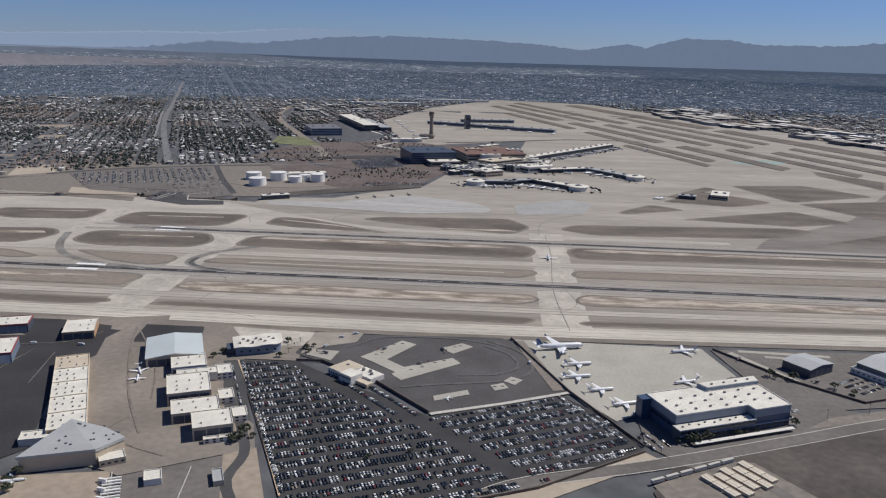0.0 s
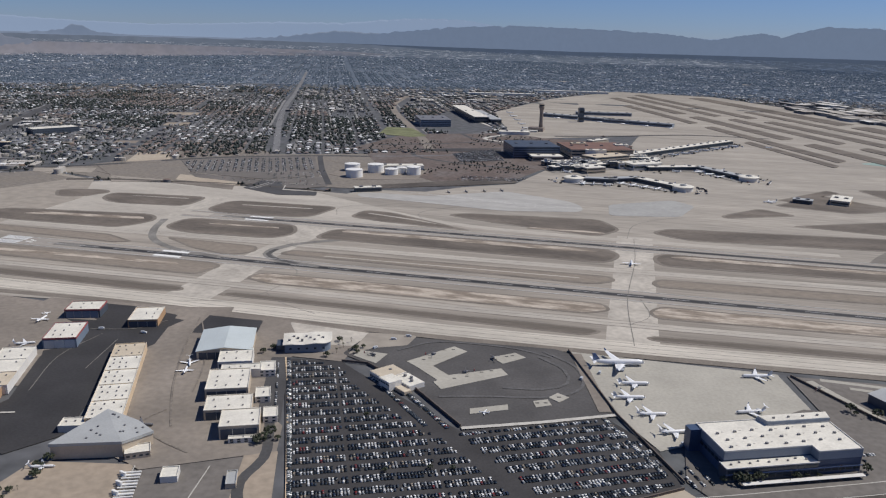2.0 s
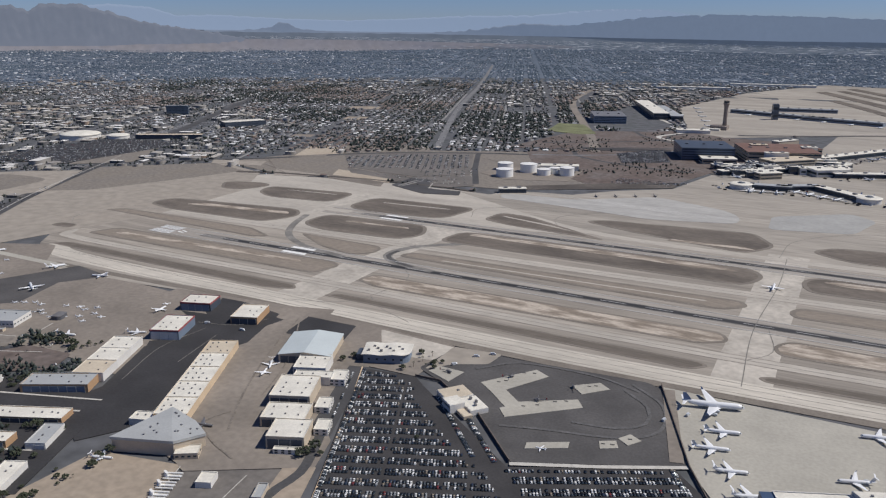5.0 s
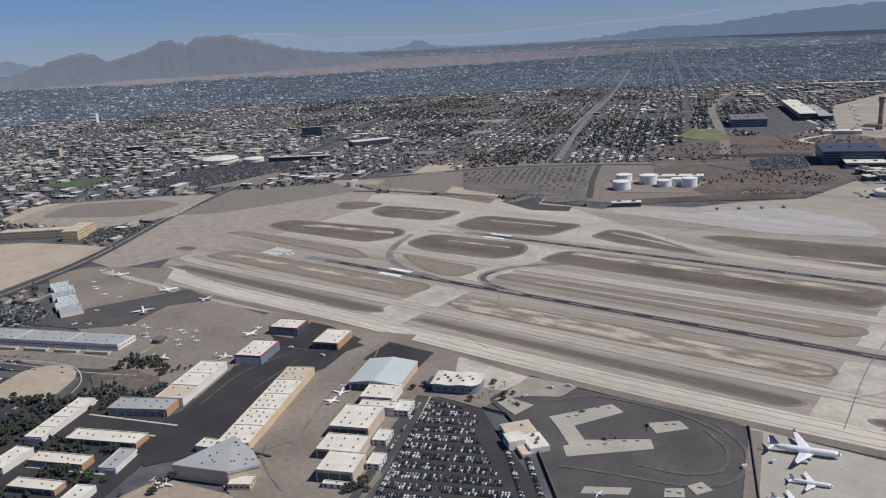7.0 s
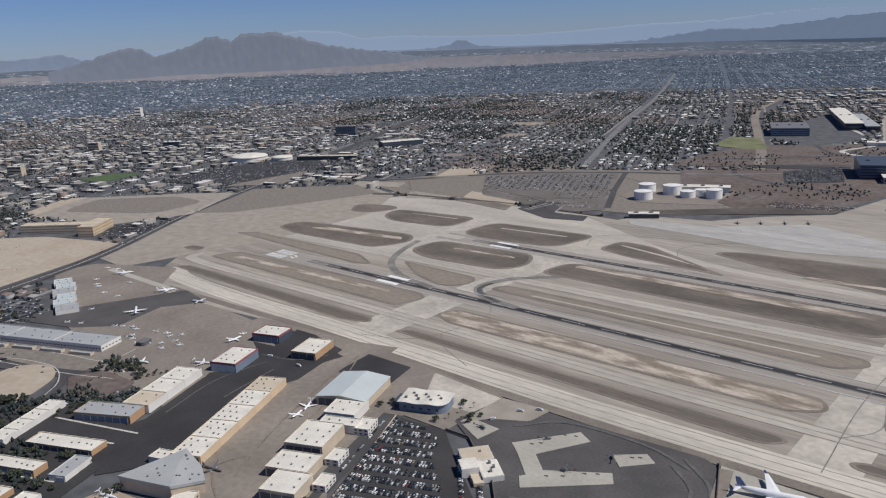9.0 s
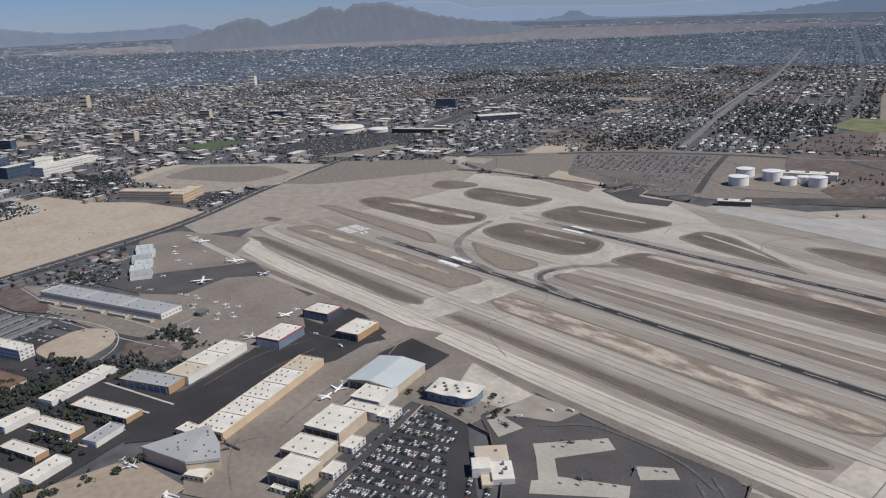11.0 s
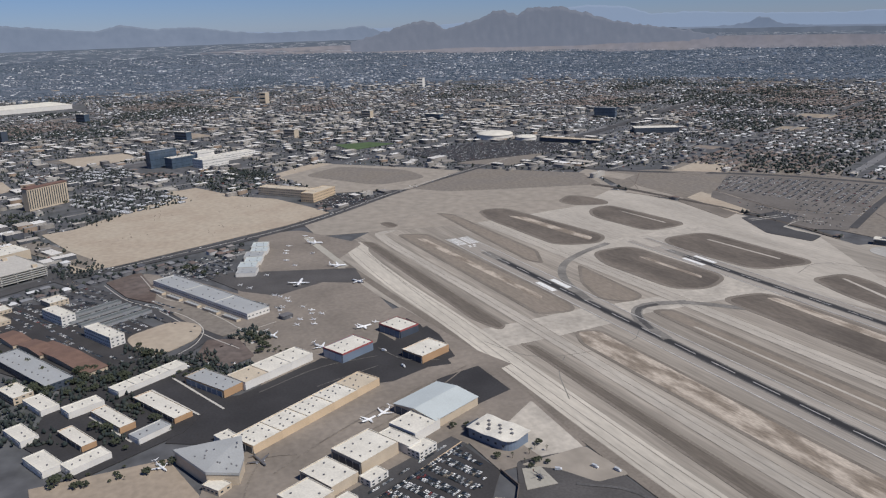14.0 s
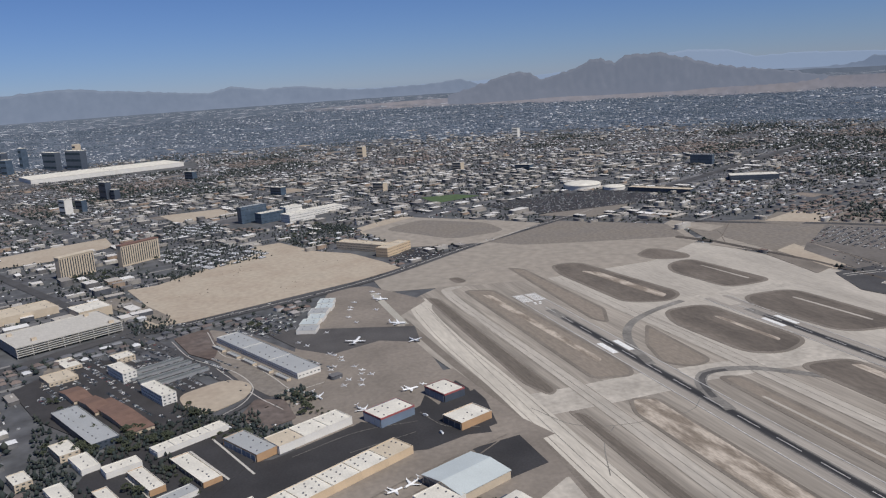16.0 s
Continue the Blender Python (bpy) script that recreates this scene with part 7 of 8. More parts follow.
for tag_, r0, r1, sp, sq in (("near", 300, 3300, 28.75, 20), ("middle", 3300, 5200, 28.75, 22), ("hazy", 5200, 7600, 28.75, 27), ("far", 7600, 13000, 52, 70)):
    # beyond 5200 the materials carry painted haze
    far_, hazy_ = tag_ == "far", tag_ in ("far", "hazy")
    big = 1.9 if far_ else 1.0
    x, y, P, Q = lattice(r0, r1, sp, sq, 0.14)
    kind = block_kind(x, y, P, Q)
    home = (kind <= 1) & (crng.random(len(x)) < np.where(kind == 1, 0.8, 0.93))
    hx, hy, n = x[home], y[home], home.sum()
    w, d, h = crng.uniform(11, 17, n) * big, crng.uniform(9, 14, n) * big, crng.choice([3.0, 3.2, 5.6], n)
    a = CG + crng.choice([0, math.pi / 2], n) + crng.normal(0, 0.03, n)
    city_walls("houses", hx, hy, w, d, h, a, M["hazeroofs"] if hazy_ else M["citywalls"], "tan stucco walls of countless low houses")
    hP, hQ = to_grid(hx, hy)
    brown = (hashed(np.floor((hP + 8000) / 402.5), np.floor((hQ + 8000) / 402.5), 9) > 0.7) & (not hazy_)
    for sel, mt, lb in ((brown, "brownroofs", "reddish-brown hipped tile roofs of the houses"), (~brown, "hazeroofs" if hazy_ else "cityroofs", "grey and tan hipped roofs of the houses")):
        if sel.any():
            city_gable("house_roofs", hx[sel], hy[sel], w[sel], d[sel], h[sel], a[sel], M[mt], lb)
    bx, by, bP, bQ = lattice(r0, r1, *((46, 40) if not far_ else (110, 110)), 0.22)
    bk_ = block_kind(bx, by, bP, bQ)
    shop = (bk_ >= 2) & (bk_ < 4) & (crng.random(len(bx)) < np.where(bk_ == 2, 0.8, 0.62))
    bx, by, n = bx[shop], by[shop], shop.sum()
    flats_ = bk_[shop] == 2
    long_ = (crng.random(n) < 0.2) & ~flats_
    w = np.where(flats_, crng.uniform(20, 36, n), crng.uniform(16, 38, n)) * np.where(long_, 1.9, 1.0) * (1.7 if far_ else 1)
    d = np.where(flats_, crng.uniform(11, 15, n), crng.uniform(13, 30, n)) * (1.5 if far_ else 1)
    h = np.where(flats_, crng.choice([6.0, 8.5], n), crng.choice([5, 6, 8, 12.0], n, p=[0.4, 0.35, 0.18, 0.07]))
    a = CG + crng.choice([0, math.pi / 2], n) + crng.normal(0, 0.03, n)
    city_walls("shops", bx, by, w, d, h, a, M["hazeroofs"] if hazy_ else M["shopwalls"], "grey and tan walls of low commercial buildings")
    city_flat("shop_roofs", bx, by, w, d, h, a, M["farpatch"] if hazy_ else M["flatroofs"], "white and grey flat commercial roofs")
    if not hazy_:   # rooftop plant, kept inside the roof edge
        pick = crng.random(n) < 0.6
        m = pick.sum()
        city_walls("rooftop_plant", bx[pick] + crng.uniform(-4, 4, m), by[pick] + crng.uniform(-4, 4, m), crng.uniform(2, 6, m), crng.uniform(2, 4, m), h[pick] + crng.uniform(1, 2.2, m), a[pick], M["flatroofs"], "air-handling units on commercial roofs")
    for rep in range(3):
        tree = crng.random(len(x)) < np.array([0.85, 1.0, 0.6, 0.36, 0.12])[kind]
        tx, ty = x[tree] + crng.uniform(-13, 13, tree.sum()) * big, y[tree] + crng.uniform(-13, 13, tree.sum()) * big
        tk = kind[tree]
        tP, tQ = to_grid(tx, ty)
        keep = off_streets(tP, tQ, 6.0) if not far_ else np.ones(len(tx), bool)
        for poly in KEEP_OUT:
            keep &= ~inside(tx, ty, poly)
        tx, ty, tk = tx[keep], ty[keep], tk[keep]
        size = np.where(tk == 1, 1.45, 1.0)
        city_clumps("city_trees", tx, ty, crng.uniform(1.8, 4.6, len(tx)) * big * size, crng.uniform(4, 8, len(tx)) * (1.3 if far_ else 1) * size, M["hazetrees"] if hazy_ else M["citytrees"], "dusty green street and garden trees of the valley")
    if not hazy_:
        car = (kind >= 2) & (crng.random(len(x)) < 0.75)
        cx_, cy_ = x[car] + crng.uniform(-10, 10, car.sum()), y[car] + crng.uniform(-10, 10, car.sum())
        city_walls("street_cars", cx_, cy_, np.full(len(cx_), 4.6), np.full(len(cx_), 1.9), np.full(len(cx_), 1.4), CG + crng.choice([0, math.pi / 2], len(cx_)), M["carjoined"], "cars standing in small lots and streets")

# the farthest blocks of the valley, flat, with haze painted in as glow
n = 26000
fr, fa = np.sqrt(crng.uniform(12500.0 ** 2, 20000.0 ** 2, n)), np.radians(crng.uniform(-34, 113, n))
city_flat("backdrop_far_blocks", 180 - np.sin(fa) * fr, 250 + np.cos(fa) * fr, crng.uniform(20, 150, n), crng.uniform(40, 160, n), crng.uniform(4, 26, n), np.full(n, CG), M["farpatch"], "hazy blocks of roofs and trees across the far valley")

def on_grid(p, q):
    return 180 + p * math.cos(CG) - q * math.sin(CG), 250 + p * math.sin(CG) + q * math.cos(CG)


def clear_of_site(x, y):
    keep = (np.hypot(x - 180, y - 250) > 900) & (y > -900)
    for poly in KEEP_OUT:
        keep &= ~inside(x, y, poly)
    return keep


lx, ly = on_grid(VACANT[:, 0], VACANT[:, 1])
okv = clear_of_site(lx, ly)
city_flat("vacant_lots", lx[okv], ly[okv], VACANT[okv, 2], VACANT[okv, 3], np.full(okv.sum(), -0.3), np.full(okv.sum(), CG), M["lots"], "bare tan and asphalt lots between the houses")
for along, gap, width, far_to, mt in (("q", 805.0, 26.0, 11000, "greyroad"), ("p", 805.0, 26.0, 11000, "greyroad"), ("q", 115.0, 10.0, 4800, "streets")):
    c = np.arange(-far_to, far_to, gap)
    s = np.arange(-far_to, far_to, 60.0)
    C, S = [g.ravel() for g in np.meshgrid(c - (8000 % gap) + gap, s)]
    p, q = (C, S) if along == "q" else (S, C)
    x, y = on_grid(p, q)
    az = np.degrees(np.arctan2(-(x - 180), y - 250))
    ok = clear_of_site(x, y) & (az > -34) & (az < 114) & (np.hypot(x - 180, y - 250) < far_to)
    n = ok.sum()
    city_flat("street_grid", x[ok], y[ok], np.full(n, width if along == "q" else 60.0), np.full(n, 60.0 if along == "q" else width), np.full(n, -0.2 if gap > 200 else -0.25), np.full(n, CG), M[mt], "grid of straight grey city streets")

# rows of trailer homes beside the desert lot
for poly in ([(-1768, 484), (-1637, 494), (-1497, 603), (-1558, 748), (-1756, 692), (-1810, 578)], [(-2132, 489), (-1956, 501), (-1960, 624), (-2028, 670), (-2208, 635)]):
    tx, ty = [g.ravel() for g in np.meshgrid(np.arange(-2300, -1300, 9.5), np.arange(200, 1100, 31.0))]
    c_, s_ = math.cos(radians(33)), math.sin(radians(33))
    tx, ty = -1800 + (tx + 1800) * c_ - (ty - 650) * s_, 650 + (tx + 1800) * s_ + (ty - 650) * c_
    ok = inside(tx, ty, poly) & (crng.random(len(tx)) < 0.45)
    n = ok.sum()
    for nm, fn, m_, lb in (("trailer_homes", city_walls, M["citywalls"], "pale walls of trailer homes"), ("trailer_roofs", city_flat, M["plane"], "white metal roofs of trailer homes in rows")):
        fn(nm, tx[ok], ty[ok], np.full(n, 5.0), np.full(n, 17.0), np.full(n, 3.4), np.full(n, radians(33)), m_, lb)

# warehouses south-east beyond the crosswind runways
n = 150
s, o = crng.uniform(1200, 4600, n), crng.uniform(2400, 2950, n)
wx, wy = FN.x * o + FD.x * s, FN.y * o + FD.y * s
city_walls("warehouses", wx, wy, crng.uniform(60, 190, n), crng.uniform(30, 60, n), crng.uniform(9, 13, n), np.full(n, math.atan2(FD.y, FD.x)), M["citywalls"], "pale walls of long warehouses")
crng2 = np.random.default_rng(5)
city_flat("warehouse_roofs", wx, wy, crng2.uniform(60, 190, n), crng2.uniform(30, 60, n), crng2.uniform(13, 14, n), np.full(n, math.atan2(FD.y, FD.x)), M["flatroofs"], "white flat warehouse roofs")


# ---- aircraft ----
def wing_bm(root, tip, t0, t1):
    """A swept slab: root and tip are (leading x, trailing x, y, z)."""
    bm = bmesh.new()
    vs = []
    for (xl, xt, y, z), t in ((root, t0), (tip, t1)):
        vs.append([bm.verts.new(p) for p in ((xl, y, z), ((xl * 0.65 + xt * 0.35), y, z + t / 2), (xt, y, z), ((xl * 0.65 + xt * 0.35), y, z - t / 2))])
    for j in range(4):
        bm.faces.new((vs[0][j], vs[0][(j + 1) % 4], vs[1][(j + 1) % 4], vs[1][j]))
    bm.faces.new(vs[0]), bm.faces.new(vs[1])
    bmesh.ops.recalc_face_normals(bm, faces=bm.faces[:])
    return bm


def airliner(at, L, span, label, engines=2, tail="plane", ttail=False, paint="plane", group="parked airliners", name="airliner", simple=False):
    """An aircraft with its nose towards +x, standing on its wheels."""
    p = thing(name, at, label, "aircraft", group)
    r = L * 0.052 if engines != 1 else L * 0.06
    zc = r * 1.55
    part("fuselage", rings_bm([(L * 0.5, zc - r * 0.25, 0.05, 0.05), (L * 0.485, zc - r * 0.2, r * 0.4, r * 0.4), (L * 0.45, zc - r * 0.08, r * 0.8, r * 0.8), (L * 0.39, zc, r, r), (-L * 0.2, zc, r, r), (-L * 0.36, zc + r * 0.25, r * 0.72, r * 0.72),
                               (-L * 0.5, zc + r * 0.65, r * 0.15, r * 0.15)], 12), M[paint], p)
    if not simple:
        part("cockpit_glass", rings_bm([(L * 0.47, zc + r * 0.12, r * 0.62, r * 0.35), (L * 0.452, zc + r * 0.22, r * 0.8, r * 0.5)], 10), M["glass"], p)
    for s in (-1, 1):
        wing = part("wing", wing_bm((L * 0.14, -L * 0.07, s * r * 0.6, zc - r * 0.55), (-L * 0.10, -L * 0.155, s * span / 2, zc + span * 0.03), r * 0.5, r * 0.1), M[paint], p)
        if not simple:
            part("winglet", wing_bm((-L * 0.11, -L * 0.155, s * span / 2, zc + span * 0.03), (-L * 0.145, -L * 0.165, s * span * 0.507, zc + span * 0.03 + L * 0.05), r * 0.1, r * 0.06), M[tail], wing)
        zt = zc + (L * 0.17 if ttail else r * 0.5)
        part("tailplane", wing_bm((-L * (0.43 if ttail else 0.40), -L * 0.485, s * 0.1, zt), (-L * 0.475, -L * 0.51, s * span * 0.185, zt + span * 0.015), r * 0.2, r * 0.06), M[paint], p)
        ys = [] if engines == 1 else ([span * 0.17] if engines == 2 else [span * 0.15, span * 0.28])
        for y in ys:
            if ttail:
                e = (-L * 0.27, s * r * 1.45, zc + r * 0.45)
            else:
                e = (L * 0.10 - y * 0.42, s * y, zc - r * 0.85)
            part("engine", rings_bm([(r * 1.1, 0, r * 0.40, r * 0.40), (r * 0.9, 0, r * 0.48, r * 0.48), (-r * 0.5, 0, r * 0.45, r * 0.45), (-r * 1.2, 0, r * 0.25, r * 0.25)], 10), M["planegrey"], p, at=pose(*e))
        part("main_gear", tube_bm(r * 0.3, -r * 0.18, r * 0.18, 10), M["tyre"], p, at=pose(-L * 0.03, s * r * 1.0, r * 0.3, 90, 0, 0))
        if not simple:
            part("gear_leg", box_bm((-0.15, 0.15, -0.15, 0.15, r * 0.3, zc - r * 0.5)), M["steel"], p, at=pose(-L * 0.03, s * r * 0.95, 0))
    part("nose_gear", tube_bm(r * 0.25, -r * 0.15, r * 0.15, 10), M["tyre"], p, at=pose(L * 0.38, 0, r * 0.25, 90, 0, 0))
    if not simple:
        part("nose_leg", box_bm((-0.12, 0.12, -0.12, 0.12, r * 0.25, zc - r * 0.6)), M["steel"], p, at=pose(L * 0.38, 0, 0))
    bm = bmesh.new()
    t = r * 0.1
    prof = [(-L * 0.34, zc + r * 0.8), (-L * 0.44, zc + L * 0.17), (-L * 0.50, zc + L * 0.17), (-L * 0.475, zc + r * 0.6)]
    vs = [[bm.verts.new((x, y, z)) for x, z in prof] for y in (-t, t)]
    bm.faces.new(vs[0]), bm.faces.new(vs[1][::-1])
    for j in range(4):
        bm.faces.new((vs[0][j], vs[0][(j + 1) % 4], vs[1][(j + 1) % 4], vs[1][j]))
    bmesh.ops.recalc_face_normals(bm, faces=bm.faces[:])
    part("fin", bm, M[tail], p)
    return p


airliner(pose(*(84.6, 864.6), 0.06, 0, 0, 15), 58, 56, "large white four-engine airliner with grey-blue tail", 4, "planeblue")
j1 = airliner(pose(*(101.2, 817.6), 0.06, 0, 0, 15), 33, 30, "white twin-jet airliner with dark tail", 2, "planegrey")
copy_thing(j1, pose(*(96.8, 782.6), 0.06, 0, 0, 15))
j2 = airliner(pose(*(117.8, 751.8), 0.06, 0, 0, 17), 30, 28, "white business jet with T-tail", 2, "plane", True, group="parked business jets", name="business_jet")
copy_thing(j2, pose(*(136.9, 721.0), 0.06, 0, 0, 22))
copy_thing(j1, pose(*(227.9, 872.9), 0.06, 0, 0, 195))
copy_thing(j2, pose(*(210.4, 783.1), 0.06, 0, 0, 200))
copy_thing(j1, pose(*(97.6, 1282.9), 0.06, 0, 0, 90))
copy_thing(j1, pose(398, 1898, 0.06, 0, 0, 200))
copy_thing(j1, pose(548, 2920, 0.06, 0, 0, 120))
for p, L, a in (((-876.0, 870.2), 30, 65), ((-779.8, 869.5), 26, 200), ((-819.1, 788.4), 34, 150), ((-1035.2, 880.8), 30, 60), ((-625.3, 694.0), 26, 20), ((-593.6, 809.6), 24, 100), ((-557.8, 738.6), 24, 30), ((-357.5, 742.0), 22, 300), ((-351.1, 723.0), 20, 110)):
    copy_thing(j2 if L < 32 else j1, pose(*p, 0.06, 0, 0, a) @ Matrix.Scale(L / 31, 4))
copy_thing(j2, pose(*(-360.3, 523.2), 0.06, 0, 0, 20) @ Matrix.Scale(0.7, 4))
copy_thing(j2, pose(*(-584.4, 574.9), 0.06, 0, 0, 60) @ Matrix.Scale(0.7, 4))
jt = airliner(pose(*(-326.5, 605.8), 0.06, 0, 0, 14), 24, 22, "dark-grey parked transport aircraft", 2, "military", paint="military", name="transport_aircraft", group="dark aircraft")
gp = airliner(pose(*(-784.1, 739.3), 0.06, 0, 0, 20), 10, 12, "small white propeller plane", 1, "plane", group="light aircraft", name="light_aircraft", simple=True)
for p, a in (((-773.4, 745.1), 20), ((-760.6, 752.0), 20), ((-746.8, 750.5), 40), ((-713.1, 762.5), 10), ((-693.6, 768.7), 60), ((-680.7, 764.0), 200), ((-672.1, 777.0), 20), ((-726.8, 735.7), 20), ((-714.7, 729.0), 30), ((-697.3, 725.7), 200), ((-681.3, 732.7), 40), ((-656.6, 759.9), 10), ((-665.9, 743.9), 30),
             ((-1013.7, 820.8), 60), ((-998.6, 816.0), 65), ((-955.5, 804.9), 60), ((-918.4, 809.7), 20), ((-1074.7, 887.0), 60), ((-1098.2, 880.8), 60), ((-1043.1, 833.7), 60), ((-974.6, 858.0), 20), ((-648.0, 734.3), 20), ((-639.4, 755.5), 45), ((-838.4, 714.6), 20), ((-860.3, 705.0), 20), ((-890.0, 754.4), 20), ((-603.7, 830.0), 60), ((-35.6, 714.4), 180)):
    copy_thing(gp, pose(*p, 0.06, 0, 0, a))
fj = airliner(pose(-308, 1765, 0.06, 0, 0, 300), 19, 14, "dark grey military jet on the bright apron", 1, "military", paint="military", group="military jets", name="military_jet")
for p in ((-271, 1786), (-233, 1807), (-196, 1827)):
    copy_thing(fj, pose(*p, 0.06, 0, 0, 300))
ja = airliner(pose(-20, 1995, 0.06, 0, 0, 80), 36, 34, "airliner parked at a terminal gate", 2, "planeblue", group="airliners at the gates", name="gate_airliner", simple=True)
grng = random.Random(3)
for (x0, y0), (x1, y1), n, side in (((-45, 2018), (40, 2035), 3, 38), ((75, 2060), (215, 1985), 5, 36), ((150, 2280), (280, 2335), 4, 36), ((290, 2320), (390, 2190), 4, 36), ((100, 2500), (420, 2960), 9, 40), ((-120, 2150), (20, 2290), 3, -34)):
    for k in range(n):
        for sgn in (-1, 1):
            t = (k + 0.5) / n
            dx, dy = x1 - x0, y1 - y0
            L = math.hypot(dx, dy)
            nx, ny = -dy / L * sgn, dx / L * sgn
            if grng.random() < 0.8:
                copy_thing(ja, pose(x0 + dx * t + nx * side, y0 + dy * t + ny * side, 0.06, 0, 0, math.degrees(math.atan2(-ny, -nx)) + grng.uniform(-12, 12)))


def far_plane(x, y, a):
    q = Vector(warp((x, y, 0.1)).tolist())
    r = math.hypot(q.x - 150, q.y - 150) / math.hypot(x - 150, y - 150)
    copy_thing(ja, Matrix.Translation(q) @ pose(0, 0, 0, 0, 0, a) @ Matrix.Scale(r, 4))


for k in range(12):
    far_plane(-280 + 48 * k, 3700 - 22 * k + (-36 if k % 2 else 36), 65 if k % 2 else 245)
for k in range(5):
    far_plane(-470 + 40 * k, 3800 - 160 * k, 20)


def helicopter(at, label):
    h = thing("helicopter", at, label, "helicopter", "parked helicopters")
    part("cabin", rings_bm([(3.2, 1.6, 0.2, 0.2), (2.6, 1.7, 0.9, 0.8), (0.8, 1.9, 1.15, 1.1), (-1.2, 2.1, 0.9, 0.8), (-2.2, 2.3, 0.35, 0.35)], 12), M["military"], h)
    part("tail_boom", rings_bm([(-2.0, 2.3, 0.35, 0.35), (-7.2, 2.6, 0.15, 0.15)], 8), M["military"], h)
    part("tail_fin", box_bm((-7.6, -6.7, -0.06, 0.06, 2.0, 4.0)), M["maroon"], h)
    part("rotor_mast", tube_bm(0.15, 2.9, 3.5, 8), M["steel"], h)
    for k in range(3):
        part("rotor_blade", box_bm((0.2, 5.6, -0.16, 0.16, 3.42, 3.48)), M["military"], h, at=pose(0, 0, 0, 0, 0, 120 * k + 20))
    for s in (-1, 1):
        part("skid", box_bm((-1.6, 2.2, s * 1.1 - 0.08, s * 1.1 + 0.08, 0.0, 0.14), (-0.9, -0.8, s * 0.85 - 0.05, s * 1.05 + 0.05, 0.1, 1.2), (1.2, 1.3, s * 0.85 - 0.05, s * 1.05 + 0.05, 0.1, 1.2)), M["steel"], h)
    return h


h0 = helicopter(pose(*(-115.3, 836.0), 0.1, 0, 0, 40) @ Matrix.Scale(1.25, 4), "dark parked helicopter with drooping rotor blades")
for p, a in (((-70.6, 797.8), 200), ((-179.0, 816.1), 10), ((-48.8, 842.9), 120), ((286.0, 857.8), 60), ((350.0, 801.7), 30), ((361.7, 782.6), 60)):
    copy_thing(h0, pose(*p, 0.1, 0, 0, a))

# ---- cars ----
PROFILE = [(-2.3, 0.35), (2.3, 0.35), (2.35, 0.75), (1.3, 0.95), (0.65, 1.45), (-1.4, 1.48), (-2.1, 1.0), (-2.33, 0.9)]


def car_bm():
    bm = bmesh.new()
    sides = []
    for s in (-1, 1):
        sides.append([bm.verts.new((x, s * (0.9 if z < 1.2 else 0.72), z)) for x, z in PROFILE])
    bm.faces.new(sides[0]), bm.faces.new(sides[1][::-1])
    for j in range(8):
        bm.faces.new((sides[0][j], sides[0][(j + 1) % 8], sides[1][(j + 1) % 8], sides[1][j]))
    bmesh.ops.recalc_face_normals(bm, faces=bm.faces[:])
    return bm


def car_glass_bm():
    bm = bmesh.new()
    prof = [(1.40, 1.0), (0.45, 1.5), (-1.18, 1.52), (-2.08, 1.08)]
    a, b = [[bm.verts.new((x, s * (0.91 if z < 1.2 else 0.75), z)) for x, z in prof] for s in (-1, 1)]
    bm.faces.new(a), bm.faces.new(b[::-1])
    for q in ((0, 1), (2, 3)):
        off = 0.04 if q[0] == 0 else -0.04
        vs = [bm.verts.new((v.co.x + off, v.co.y * 0.92, v.co.z + 0.03)) for v in (a[q[0]], a[q[1]], b[q[1]], b[q[0]])]
        bm.faces.new(vs)
    return bm


car0 = thing("car", pose(0, 0, 0), "parked car in a packed row", "car", "parked cars")
part("body", car_bm(), M["carpaint"], car0)
part("window_band", car_glass_bm(), M["glass"], car0, "dark tinted glass")
for x in (-1.4, 1.4):
    for s in (-1, 1):
        part("wheel", tube_bm(0.34, -0.11, 0.11, 10), M["tyre"], car0, at=pose(x, s * 0.82, 0.34, 90, 0, 0))

spots = []
rngc = random.Random(8)
O = Vector((-181.9, 686.0))
DRIVE = [(-181.3, 758.5), (-105.9, 695.8), (-50.8, 656.7), (-11.1, 616.9), (38.7, 567.8)]


def near_line(x, y, line, w):
    for (ax, ay), (bx, by) in zip(line, line[1:]):
        L2 = (bx - ax) ** 2 + (by - ay) ** 2
        t = min(max(((x - ax) * (bx - ax) + (y - ay) * (by - ay)) / L2, 0), 1)
        if math.hypot(x - ax - t * (bx - ax), y - ay - t * (by - ay)) < w:
            return True
    return False


